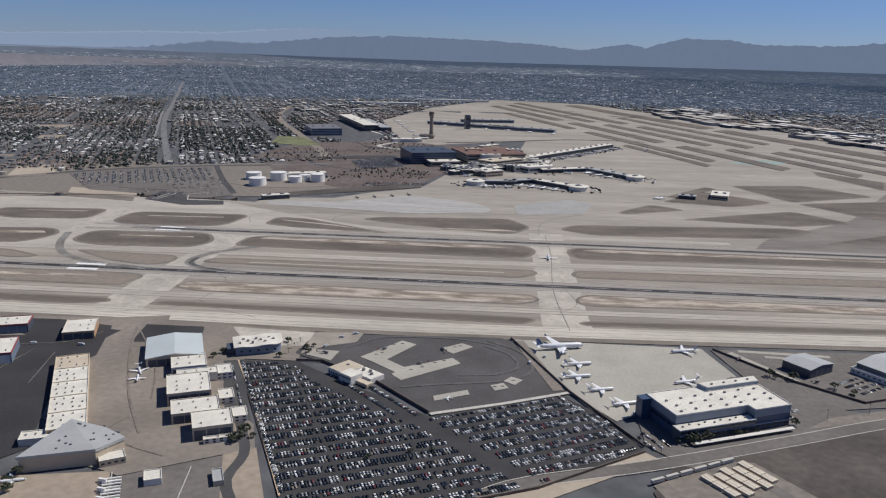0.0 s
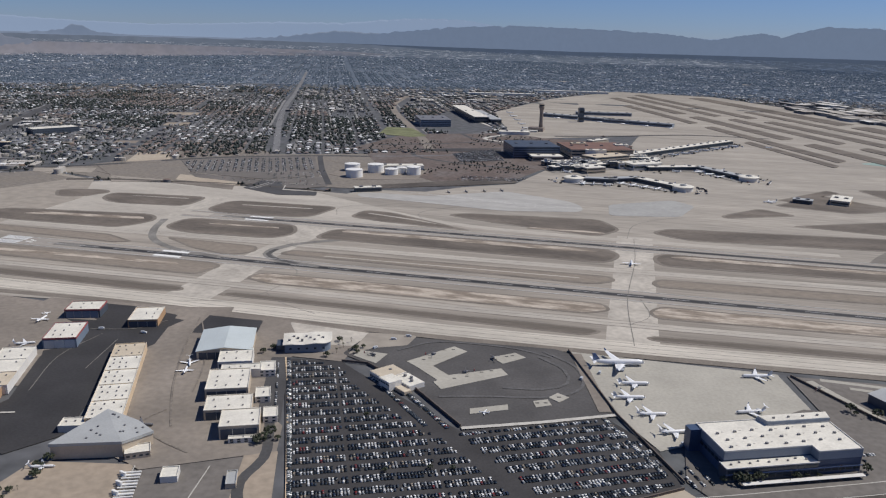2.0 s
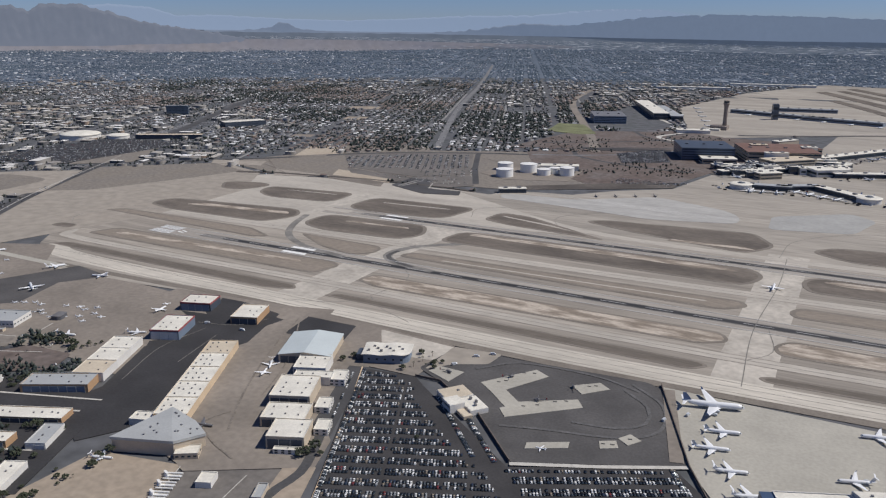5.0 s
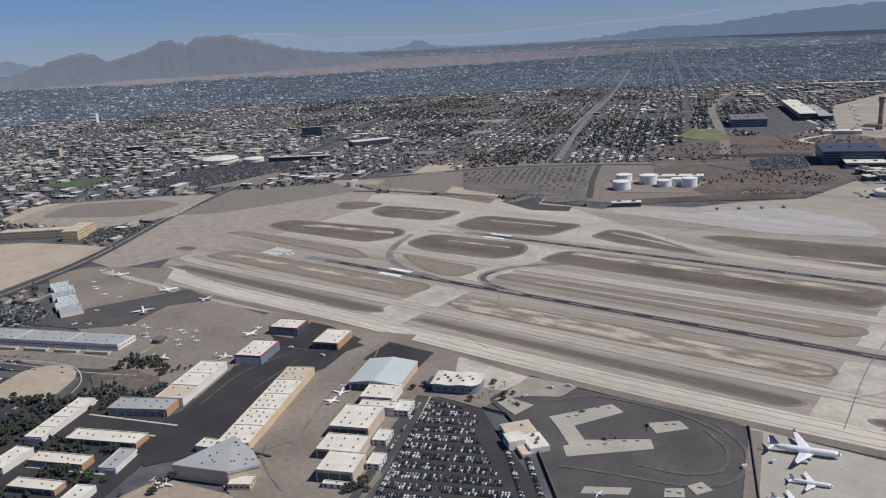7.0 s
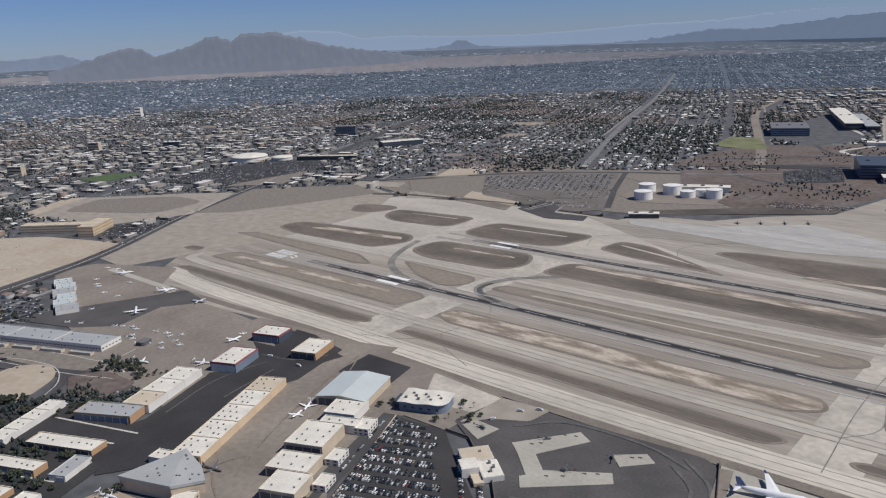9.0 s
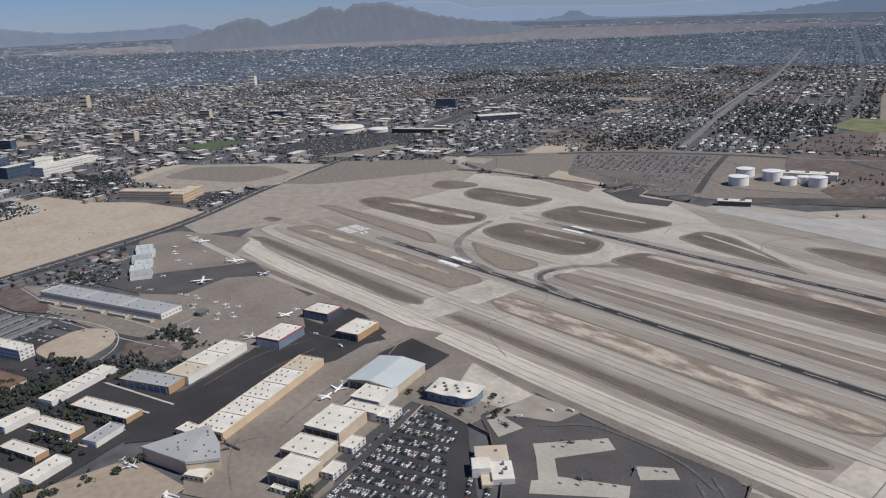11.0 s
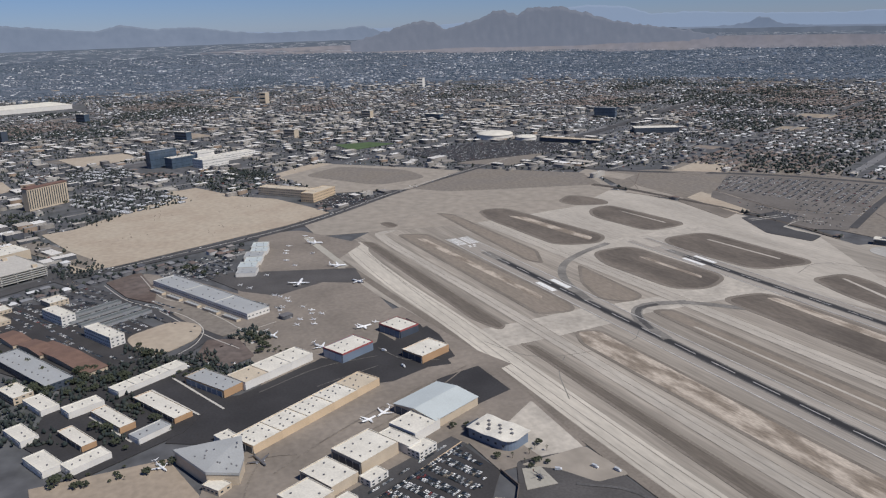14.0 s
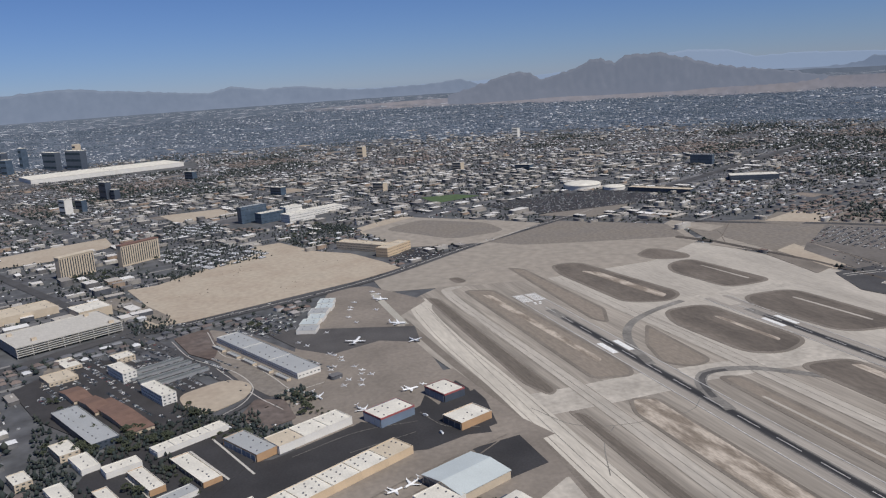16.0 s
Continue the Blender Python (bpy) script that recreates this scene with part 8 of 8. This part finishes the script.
LOTIN = inset(LOT, 6.5)
for angle, cut in ((23.5, "left"), (27.5, "right")):
    u, v = Vector((math.cos(radians(angle)), math.sin(radians(angle)))), Vector((-math.sin(radians(angle)), math.cos(radians(angle))))
    for k in range(24):
        vk = 124 - 17.0 * k if cut == "left" else 60 - 17.0 * k
        for half in (-2.55, 2.55):
            for i in range(-50, 140):
                if rngc.random() < 0.07 or (i % 26 == 5 and cut == "left"):
                    continue
                q = O + u * (i * 2.75 + rngc.uniform(-0.12, 0.12)) + v * (vk + half + rngc.uniform(-0.35, 0.35))
                if near_line(q.x, q.y, DRIVE, 9.5):
                    continue
                d = min(range(4), key=lambda n: abs(q.x - (DRIVE[n][0] + DRIVE[n + 1][0]) / 2) + abs(q.y - (DRIVE[n][1] + DRIVE[n + 1][1]) / 2))
                (ax, ay), (bx, by) = DRIVE[d], DRIVE[d + 1]
                is_right = (bx - ax) * (q.y - ay) - (by - ay) * (q.x - ax) > 0
                if is_right != (cut == "right"):
                    continue
                if not bool(inside(np.array([q.x]), np.array([q.y]), LOTIN)[0]):
                    continue
                spots.append((q.x, q.y, angle + 90 + (180 if half > 0 else 0) + rngc.uniform(-3, 3)))
for a, b, off in (((-264.5, 778.9), (-151.5, 523.4), 3.2), ((-116.2, 745.5), (-53.9, 676.5), -7), ((-149.5, 770.0), (-68.7, 681.7), -15), ((76.9, 733.9), (131.4, 642.3), -3), ((-47.4, 671.8), (69.2, 730.5), -4)):
    a, b = Vector(a), Vector(b)
    t = (b - a).normalized()
    nrm = Vector((-t.y, t.x))
    for i in range(int((b - a).length // 2.75)):
        if rngc.random() > 0.1:
            q = a + t * (i * 2.75) + nrm * off
            spots.append((q.x, q.y, math.degrees(math.atan2(nrm.y, nrm.x)) + rngc.uniform(-4, 4)))
for c, nx, ny, gx, gy, ang in (((-873.7, 503.6), 16, 4, 3, 16, 25), ((-757.8, 449.5), 20, 3, 3, 15, 25), ((-822.0, 589.8), 26, 2, 3, 14, 27), ((-747.4, 719.1), 20, 2, 3, 12, 27), ((-979.3, 633.2), 12, 4, 3.2, 14, 27), ((153.1, 653.3), 3, 10, 8, 3, 25), ((393.3, 803.9), 10, 4, 4, 9, 35), ((294.8, 725.0), 8, 2, 3, 9, 23), ((-794.3, 467.6), 24, 3, 3, 17, 25), ((-704.8, 473.5), 30, 2, 3, 12, 25), ((-644.3, 436.7), 12, 2, 3.2, 14, 25), ((-769.3, 536.1), 22, 3, 3, 13, 25), ((-948.5, 666.7), 20, 3, 3.4, 12, 25), ((-568.5, 624.9), 16, 2, 3.2, 11, 60), ((-657.7, 676.8), 10, 2, 3, 8, 27), ((-238.3, 728.5), 2, 24, 12, 4.2, 23), ((-946.9, 405.7), 10, 4, 3.2, 15, 25)):
    for i in range(nx):
        for j in range(ny):
            if rngc.random() < 0.62:
                u = Vector((math.cos(radians(ang)), math.sin(radians(ang))))
                q = Vector(c) + u * ((i - nx / 2) * gx) + Vector((-u.y, u.x)) * ((j - ny / 2) * gy)
                spots.append((q.x, q.y, ang + 90 + rngc.uniform(-4, 4)))
spots.sort(key=lambda s: s[1] - 0.43 * s[0])
first = True
for x, y, a in spots[:300]:
    if first:
        car0.matrix_basis = pose(x, y, 0.12, 0, 0, a)
        first = False
    else:
        copy_thing(car0, pose(x, y, 0.12, 0, 0, a))
rest = np.array(spots[300:])


def joined_cars(name, arr, label):
    x, y, a = arr[:, 0], arr[:, 1], np.radians(arr[:, 2])
    prof = np.array(PROFILE)
    n = len(arr)
    loc = np.concatenate([np.stack([prof[:, 0], s * np.where(prof[:, 1] < 1.2, 0.9, 0.72), prof[:, 1]], -1) for s in (-1, 1)])
    X = x[:, None] + loc[:, 0] * np.cos(a)[:, None] - loc[:, 1] * np.sin(a)[:, None]
    Y = y[:, None] + loc[:, 0] * np.sin(a)[:, None] + loc[:, 1] * np.cos(a)[:, None]
    V = np.stack([X, Y, np.broadcast_to(loc[:, 2] + 0.12, X.shape)], -1)
    side = [(0, 1, 2, 3), (0, 3, 6, 7), (3, 4, 5, 6)]
    faces = np.array([f for f in side] + [tuple(8 + k for k in f[::-1]) for f in side] + [(j, 8 + j, 8 + (j + 1) % 8, (j + 1) % 8) for j in range(8)])
    soup(name, V.reshape(-1, 3), ((np.arange(n) * 16)[:, None, None] + faces).reshape(-1, 4), M["carjoined"], label, "cars")
    g = np.array([(s * dx, s2 * 0.93, z) for s2 in (-1, 1) for s, dx, z in ((1, 1.42, 1.0), (1, 0.42, 1.52), (-1, 1.15, 1.54), (-1, 2.14, 1.06))])
    X = x[:, None] + g[:, 0] * np.cos(a)[:, None] - g[:, 1] * np.sin(a)[:, None]
    Y = y[:, None] + g[:, 0] * np.sin(a)[:, None] + g[:, 1] * np.cos(a)[:, None]
    V = np.stack([X, Y, np.broadcast_to(g[:, 2] + 0.13, X.shape)], -1)
    soup(name + "_glass", V.reshape(-1, 3), ((np.arange(n) * 8)[:, None, None] + np.array([(0, 1, 2, 3), (7, 6, 5, 4), (0, 4, 5, 1), (3, 2, 6, 7)])).reshape(-1, 4), M["glass"], "dark car windows in the packed rows", "car windows")


joined_cars("parked_cars", rest, "rows of parked cars in many colours")
far = []
for poly, ang, gap, fill in (([(-1085, 1950), (-930, 2070), (-795, 2140), (-700, 1960), (-780, 1880), (-985, 1815)], 115, 3.0, 0.45), ([(-680, 1950), (-640, 1850), (-740, 1780), (-800, 1850)], 115, 3.4, 0.2), (BIGLOT, 26, 3.2, 0.35), ([(-430, 2370), (-332, 2510), (-266, 2295), (-372, 2218)], 25, 3.0, 0.75), ([(-1361, 985), (-1440, 1050), (-1420, 1130), (-1330, 1100), (-1290, 1030)], 38, 3.0, 0.5),
                             ([(-330, 1930), (-180, 1960), (-160, 2010), (-320, 2000)], 20, 3.0, 0.6), ([(-900, 1760), (-640, 1800), (-600, 1740), (-700, 1720)], 20, 6, 0.3),
                             ([(-874, 337), (-901, 364), (-822, 416), (-779, 394), (-770, 346)], 25, 3.0, 0.5), ([(-983, 423), (-1005, 479), (-835, 548), (-787, 570), (-748, 521), (-803, 479)], 25, 3.2, 0.4), ([(-1000, 609), (-1050, 653), (-1063, 749), (-925, 697), (-936, 638)], 27, 3.2, 0.45), ([(-967, 329), (-967, 380), (-898, 435), (-800, 470), (-808, 426), (-881, 385)], 25, 3.2, 0.5), ([(-660, 498), (-672, 526), (-628, 558), (-611, 530)], 25, 3.4, 0.4)):
    xs, ys = [p[0] for p in poly], [p[1] for p in poly]
    cx, cy = sum(xs) / len(xs), sum(ys) / len(ys)
    u = Vector((math.cos(radians(ang)), math.sin(radians(ang))))
    for j in range(-24, 25):
        for half in (-2.6, 2.6):
            for i in range(-75, 76):
                q = Vector((cx, cy)) + u * (i * gap) + Vector((-u.y, u.x)) * (j * 18 + half)
                if rngc.random() < fill:
                    far.append((q.x, q.y, ang + 90, poly))
    far = [f for f in far if len(f) == 3 or bool(inside(np.array([f[0]]), np.array([f[1]]), f[3])[0])]
    far = [f[:3] for f in far]
for line, n in (([(-1046, 421), (-1065, 539), (-1184, 879), (-1399, 1218), (-1639, 1656)], 60), ([(-697, 613), (-822, 559), (-1020, 466), (-1300, 330)], 40), ([(-957, 2260), (-1248, 2923), (-1525, 3600)], 40)):
    for _ in range(n):
        k = rngc.randrange(len(line) - 1)
        a, b = Vector(line[k]), Vector(line[k + 1])
        t = (b - a).normalized()
        q = a + (b - a) * rngc.random() + Vector((-t.y, t.x)) * rngc.choice((-9, -5, 5, 9))
        far.append((q.x, q.y, math.degrees(math.atan2(t.y, t.x))))
joined_cars("distant_cars", np.array(far), "distant parked and driving cars")

# ---- trees ----
def tree_proto(seed, height, spread):
    rng = random.Random(seed)
    t = thing("tree", pose(0, 0, 0), "dusty green desert shade tree with uneven crown", "tree", "shade trees")
    bm = bmesh.new()
    bmesh.ops.create_cone(bm, cap_ends=True, segments=7, radius1=0.28, radius2=0.14, depth=height * 0.5, matrix=Matrix.Translation((0, 0, height * 0.25)))
    for k in range(4):
        m = Matrix.Translation((0, 0, height * 0.42)) @ Euler((radians(38), 0, radians(90 * k + rng.uniform(-30, 30)))).to_matrix().to_4x4() @ Matrix.Translation((0, 0, height * 0.16))
        bmesh.ops.create_cone(bm, cap_ends=True, segments=5, radius1=0.12, radius2=0.04, depth=height * 0.32, matrix=m)
    part("trunk", bm, M["trunk"], t)
    bm = bmesh.new()
    for k in range(46):
        a, r = rng.uniform(0, 6.28), spread * math.sqrt(rng.random())
        z = height * (0.5 + 0.45 * rng.random() * (1 - (r / spread) ** 2 * 0.7))
        s = rng.uniform(0.5, 1.1) * spread * 0.28
        m = Matrix.LocRotScale((r * math.cos(a), r * math.sin(a), z), Euler((rng.uniform(0, 3), rng.uniform(0, 3), rng.uniform(0, 3))), (s, s * rng.uniform(0.6, 1), s * rng.uniform(0.5, 0.9)))
        for v in bmesh.ops.create_icosphere(bm, subdivisions=1, radius=1, matrix=m)["verts"]:
            v.co += Vector((rng.uniform(-1, 1), rng.uniform(-1, 1), rng.uniform(-1, 1))) * s * 0.3
    part("crown", bm, M["leaf"], t)
    return t


def palm_proto(seed):
    rng = random.Random(seed)
    t = thing("palm_tree", pose(0, 0, 0), "tall palm tree with drooping fronds", "palm", "palm trees")
    part("trunk", tube_bm(0.3, 0, 9, 8, 0.22), M["trunk"], t)
    bm = bmesh.new()
    for k in range(16):
        a, up = 2 * math.pi * k / 16 + rng.uniform(-0.2, 0.2), rng.uniform(-0.2, 0.9)
        prev = None
        for j in range(5):
            f = j / 4
            r, z = 2.6 * f, 9 + 1.6 * up * f - 2.2 * f * f
            wd = 0.38 * (1 - f * 0.8)
            vs = [bm.verts.new((r * math.cos(a) - wd * math.sin(a) * s, r * math.sin(a) + wd * math.cos(a) * s, z - 0.1 * abs(s))) for s in (-1, 0, 1)]
            if prev:
                bm.faces.new((prev[0], prev[1], vs[1], vs[0])), bm.faces.new((prev[1], prev[2], vs[2], vs[1]))
            prev = vs
    part("fronds", bm, M["leaf"], t)
    return t


protos = [tree_proto(1, 8, 4.2), tree_proto(2, 6, 3.4), tree_proto(3, 10, 4.8)]
palm = palm_proto(1)
trng = random.Random(21)
used = set()


def plant(proto, x, y, s):
    m = pose(x, y, 0.02, 0, 0, trng.uniform(0, 360)) @ Matrix.Scale(s, 4)
    if proto not in used:
        used.add(proto)
        proto.matrix_basis = m
    else:
        copy_thing(proto, m)


FOOT = [(o.matrix_basis.translation.xy.copy(), 0) for o in scene.objects if o.parent is None and o.name.startswith(("hangar", "office", "long_shed", "tiled"))]
for poly, n in (([(-595.3, 574.3), (-534.4, 614.5), (-517.2, 607.3), (-559.9, 553.9), (-554.3, 508.5), (-585.1, 491.3)], 60), ([(-649.1, 651.4), (-573.4, 665.7), (-561.2, 702.4), (-630.7, 683.3)], 40), ([(-521.9, 510.5), (-423.8, 546.7), (-422.6, 536.7), (-521.0, 503.4)], 16), ([(-500.8, 471.3), (-402.5, 502.6), (-401.3, 492.6), (-499.6, 461.3)], 14),
                ([(-395.3, 442.7), (-363.8, 535.1), (-352.1, 525.7), (-361.2, 424.8)], 34), ([(-649.5, 477.1), (-567.1, 522.9), (-542.4, 413.2), (-633.7, 356.6)], 110), ([(-743.5, 512.0), (-615.7, 560.8), (-603.5, 551.3), (-741.5, 496.7)], 34), ([(-791.7, 365.6), (-562.1, 482.6), (-560.2, 467.6), (-789.6, 350.5)], 40),
                ([(-224.6, 603.3), (-204.2, 624.5), (-198.9, 614.8), (-219.6, 595.6)], 10), ([(161.0, 643.8), (287.8, 699.9), (290.4, 694.1), (163.6, 638.0)], 20), ([(-208.0, 836.1), (-193.5, 836.7), (-195.6, 816.4), (-208.0, 815.8)], 9), ([(-998.4, 642.8), (-928.1, 688.9), (-915.0, 679.0), (-991.0, 632.6)], 12), ([(295.8, 808.9), (314.2, 819.7), (386.8, 774.0), (368.6, 763.2)], 12),
                ([(-1560, 280), (-1500, 330), (-1720, 560), (-1760, 520)], 50), ([(-1590, 880), (-1700, 760), (-1950, 900), (-1800, 1000)], 60)):
    xs, ys = [p[0] for p in poly], [p[1] for p in poly]
    made, n = 0, max(4, int(n * 0.6))
    for _ in range(n * 30):
        x, y = trng.uniform(min(xs), max(xs)), trng.uniform(min(ys), max(ys))
        if bool(inside(np.array([x]), np.array([y]), poly)[0]) and all((Vector((x, y)) - f).length > 10 for f, _ in FOOT):
            plant(palm if trng.random() < 0.12 else trng.choice(protos), x, y, trng.uniform(0.6, 1.15))
            made += 1
            if made >= n:
                break
for p in ((-222, 838), (-226, 800), (-217, 829), (-219, 812), (-290, 803), (-296, 790), (-214, 846), (-228, 846)):
    plant(palm if p[0] > -225 else protos[1], *p, 1.0)
for p in ((-94.5, 590.4), (-60.3, 604.3), (-42.5, 608.2), (-139.8, 678.1)):
    plant(protos[0], *p, 0.9)

# scrub on the vacant lots
n = 900
sx, sy = crng.uniform(-1790, -1080, n), crng.uniform(280, 950, n)
ok = inside(sx, sy, SAND) & (np.sin(sx / 41 + sy / 77) * np.cos(sy / 53 - sx / 90) + crng.normal(0, 0.25, n) > 0.62)
city_clumps("desert_scrub", sx[ok], sy[ok], crng.uniform(0.5, 1.6, ok.sum()), crng.uniform(0.6, 1.8, ok.sum()), M["citytrees"], "low dry scrub on the vacant lot")

n = 42000
sx, sy = crng.uniform(-1500, -250, n), crng.uniform(150, 900, n)
ok = np.zeros(n, bool)
for poly, fill in (([(-741, 348), (-662, 379), (-583, 452), (-543, 420), (-444, 450), (-484, 371)], 0.45), ([(-605, 422), (-635, 497), (-625, 576), (-590, 581), (-575, 498), (-535, 435), (-543, 420)], 0.9), ([(-594, 361), (-593, 384), (-509, 414), (-459, 443), (-442, 454), (-484, 371)], 0.8), ([(-571, 486), (-533, 516), (-487, 528), (-459, 511), (-506, 491)], 0.75), ([(-622, 580), (-618, 612), (-557, 620), (-550, 655), (-522, 641), (-552, 585)], 0.9), ([(-750, 356), (-662, 379), (-588, 454), (-564, 439), (-642, 373), (-700, 352)], 0.5), ([(-1508, 281), (-1443, 328), (-1533, 427), (-1433, 525), (-1605, 590), (-1658, 508), (-1588, 274)], 0.35), ([(-684, 517), (-663, 543), (-625, 576), (-615, 557), (-649, 520)], 0.8), ([(-654, 637), (-675, 682), (-622, 695), (-604, 676)], 0.8), ([(-479, 472), (-490, 487), (-426, 509), (-417, 501), (-431, 474)], 0.7), ([(-1141, 432), (-1146, 513), (-1036, 527), (-1041, 456)], 0.35), ([(-634, 409), (-612, 430), (-564, 419), (-582, 404)], 0.7), ([(-1500, 480), (-1500, 603), (-1400, 520)], 0.3)):
    ok |= inside(sx, sy, poly) & (crng.random(n) < fill * 0.85)
for ob in [o for o in scene.objects if o.parent is None and o.type == "EMPTY" and o.name.startswith(("hangar", "office", "long_shed", "tiled"))]:
    w_, d_ = 0.0, 0.0
    for c in ob.children:
        co = np.array([v.co[:2] for v in c.data.vertices])
        w_, d_ = max(w_, np.abs(co[:, 0]).max()), max(d_, np.abs(co[:, 1]).max())
    im = ob.matrix_basis.inverted()
    lx_, ly_ = im[0][0] * sx + im[0][1] * sy + im[0][3], im[1][0] * sx + im[1][1] * sy + im[1][3]
    ok &= (np.abs(lx_) > w_ + 3) | (np.abs(ly_) > d_ + 3)
city_clumps("shrubbery", sx[ok], sy[ok], crng.uniform(1.3, 3.6, ok.sum()), crng.uniform(2.5, 7.5, ok.sum()), M["citytrees"], "dense dark shrubs and small trees between buildings")
n = 9000
sx, sy = crng.uniform(-2150, -1450, n), crng.uniform(250, 1050, n)
ok = np.zeros(n, bool)
for poly, fill in (([(-1768, 484), (-1637, 494), (-1497, 603), (-1558, 748), (-1756, 692), (-1810, 578)], 0.5), ([(-1590, 840), (-1720, 790), (-1960, 930), (-1800, 1010), (-1640, 960)], 0.75), ([(-1700, 250), (-1560, 270), (-1480, 400), (-1620, 420)], 0.5), ([(-2132, 489), (-1956, 501), (-1960, 624), (-2028, 670), (-2208, 635)], 0.5)):
    ok |= inside(sx, sy, poly) & (crng.random(n) < fill)
city_clumps("garden_trees", sx[ok], sy[ok], crng.uniform(1.6, 3.8, ok.sum()), crng.uniform(3, 8, ok.sum()), M["citytrees"], "dark garden trees among trailers and flats")
n = 5200
sx, sy = crng.uniform(-760, 110, n), crng.uniform(1900, 3050, n)
ok = np.zeros(n, bool)
for poly, fill in (([(-420, 2060), (-190, 2050), (-170, 2200), (-260, 2270), (-400, 2200)], 0.5), ([(-740, 2330), (-470, 2330), (-440, 2400), (-520, 2640), (-700, 2640)], 0.35), ([(-420, 2560), (-240, 2600), (-180, 2830), (-340, 2920), (-470, 2850)], 0.35), ([(-500, 1990), (-420, 1990), (-400, 2060), (-500, 2070)], 0.8)):
    ok |= inside(sx, sy, poly) & (crng.random(n) < fill)
city_clumps("landscape_shrubs", sx[ok], sy[ok], crng.uniform(1.5, 4.2, ok.sum()), crng.uniform(2, 7, ok.sum()), M["citytrees"], "dark desert shrubs and trees round the terminal roads")
# ground equipment round the gates
n = 1500
gx, gy = crng.uniform(-120, 480, n), crng.uniform(1940, 2980, n)
near_pier = np.zeros(n, bool)
for (ax, ay), (bx, by) in (((-45, 2018), (40, 2035)), ((75, 2060), (215, 1985)), ((150, 2280), (280, 2335)), ((290, 2320), (390, 2190)), ((100, 2500), (420, 2960))):
    L = math.hypot(bx - ax, by - ay)
    t_ = (((gx - ax) * (bx - ax) + (gy - ay) * (by - ay)) / L / L).clip(0, 1)
    d_ = np.hypot(gx - ax - t_ * (bx - ax), gy - ay - t_ * (by - ay))
    near_pier |= (d_ > 14) & (d_ < 62)
gx, gy = gx[near_pier], gy[near_pier]
n = len(gx)
city_walls("ground_equipment", gx, gy, crng.uniform(3, 9, n), crng.uniform(2, 4, n), crng.uniform(1.5, 4, n), crng.uniform(0, 3.1, n), M["carjoined"], "carts, loaders and trucks round the gates")

# street poles by the south street
pole = None
for p in ((153.1, 625.6), (187.6, 645.2), (223.6, 659.0), (265.4, 680.9), (325.5, 711.7), (372.2, 729.9)):
    if pole is None:
        pole = thing("utility_pole", pose(*p, 0), "wooden utility pole with crossarm", "utility pole", "utility poles")
        part("post", tube_bm(0.2, 0, 12, 8, 0.14), M["trunk"], pole)
        part("crossarm", box_bm((-1.4, 1.4, -0.1, 0.1, 11, 11.25)), M["trunk"], pole)
    else:
        copy_thing(pole, pose(*p, 0))
# small vehicles and kit on the aprons
kit = None
for p, a in (((-169.9, 868.0), 20), ((-155.8, 881.8), 15), ((-182.2, 837.2), 60), ((-116.1, 744.5), 130), ((66.3, 837.9), 80), ((144.8, 702.5), 30), ((-507.2, 802.9), 40), ((-453.2, 805.2), 10), ((-383.6, 614.8), 100), ((48.4, 817.2), 80)):
    if kit is None:
        kit = thing("service_truck", pose(*p, 0.1, 0, 0, a), "white airport service truck", "truck", "service trucks")
        part("cab", box_bm((1.6, 3.2, -1.0, 1.0, 0.5, 2.2), bevel=0.1), M["plane"], kit)
        part("cargo_box", box_bm((-3.2, 1.4, -1.1, 1.1, 0.6, 2.9)), M["planegrey"], kit)
        for x in (-2.2, 2.3):
            for s in (-1, 1):
                part("wheel", tube_bm(0.45, -0.15, 0.15, 10), M["tyre"], kit, at=pose(x, s * 0.95, 0.45, 90, 0, 0))
    else:
        copy_thing(kit, pose(*p, 0.1, 0, 0, a))

# plan units to metres
for ob in [o for o in scene.objects if o.parent is None and o.type in ("MESH", "EMPTY")]:
    ob.matrix_basis = Matrix.Scale(0.8455, 4) @ ob.matrix_basis
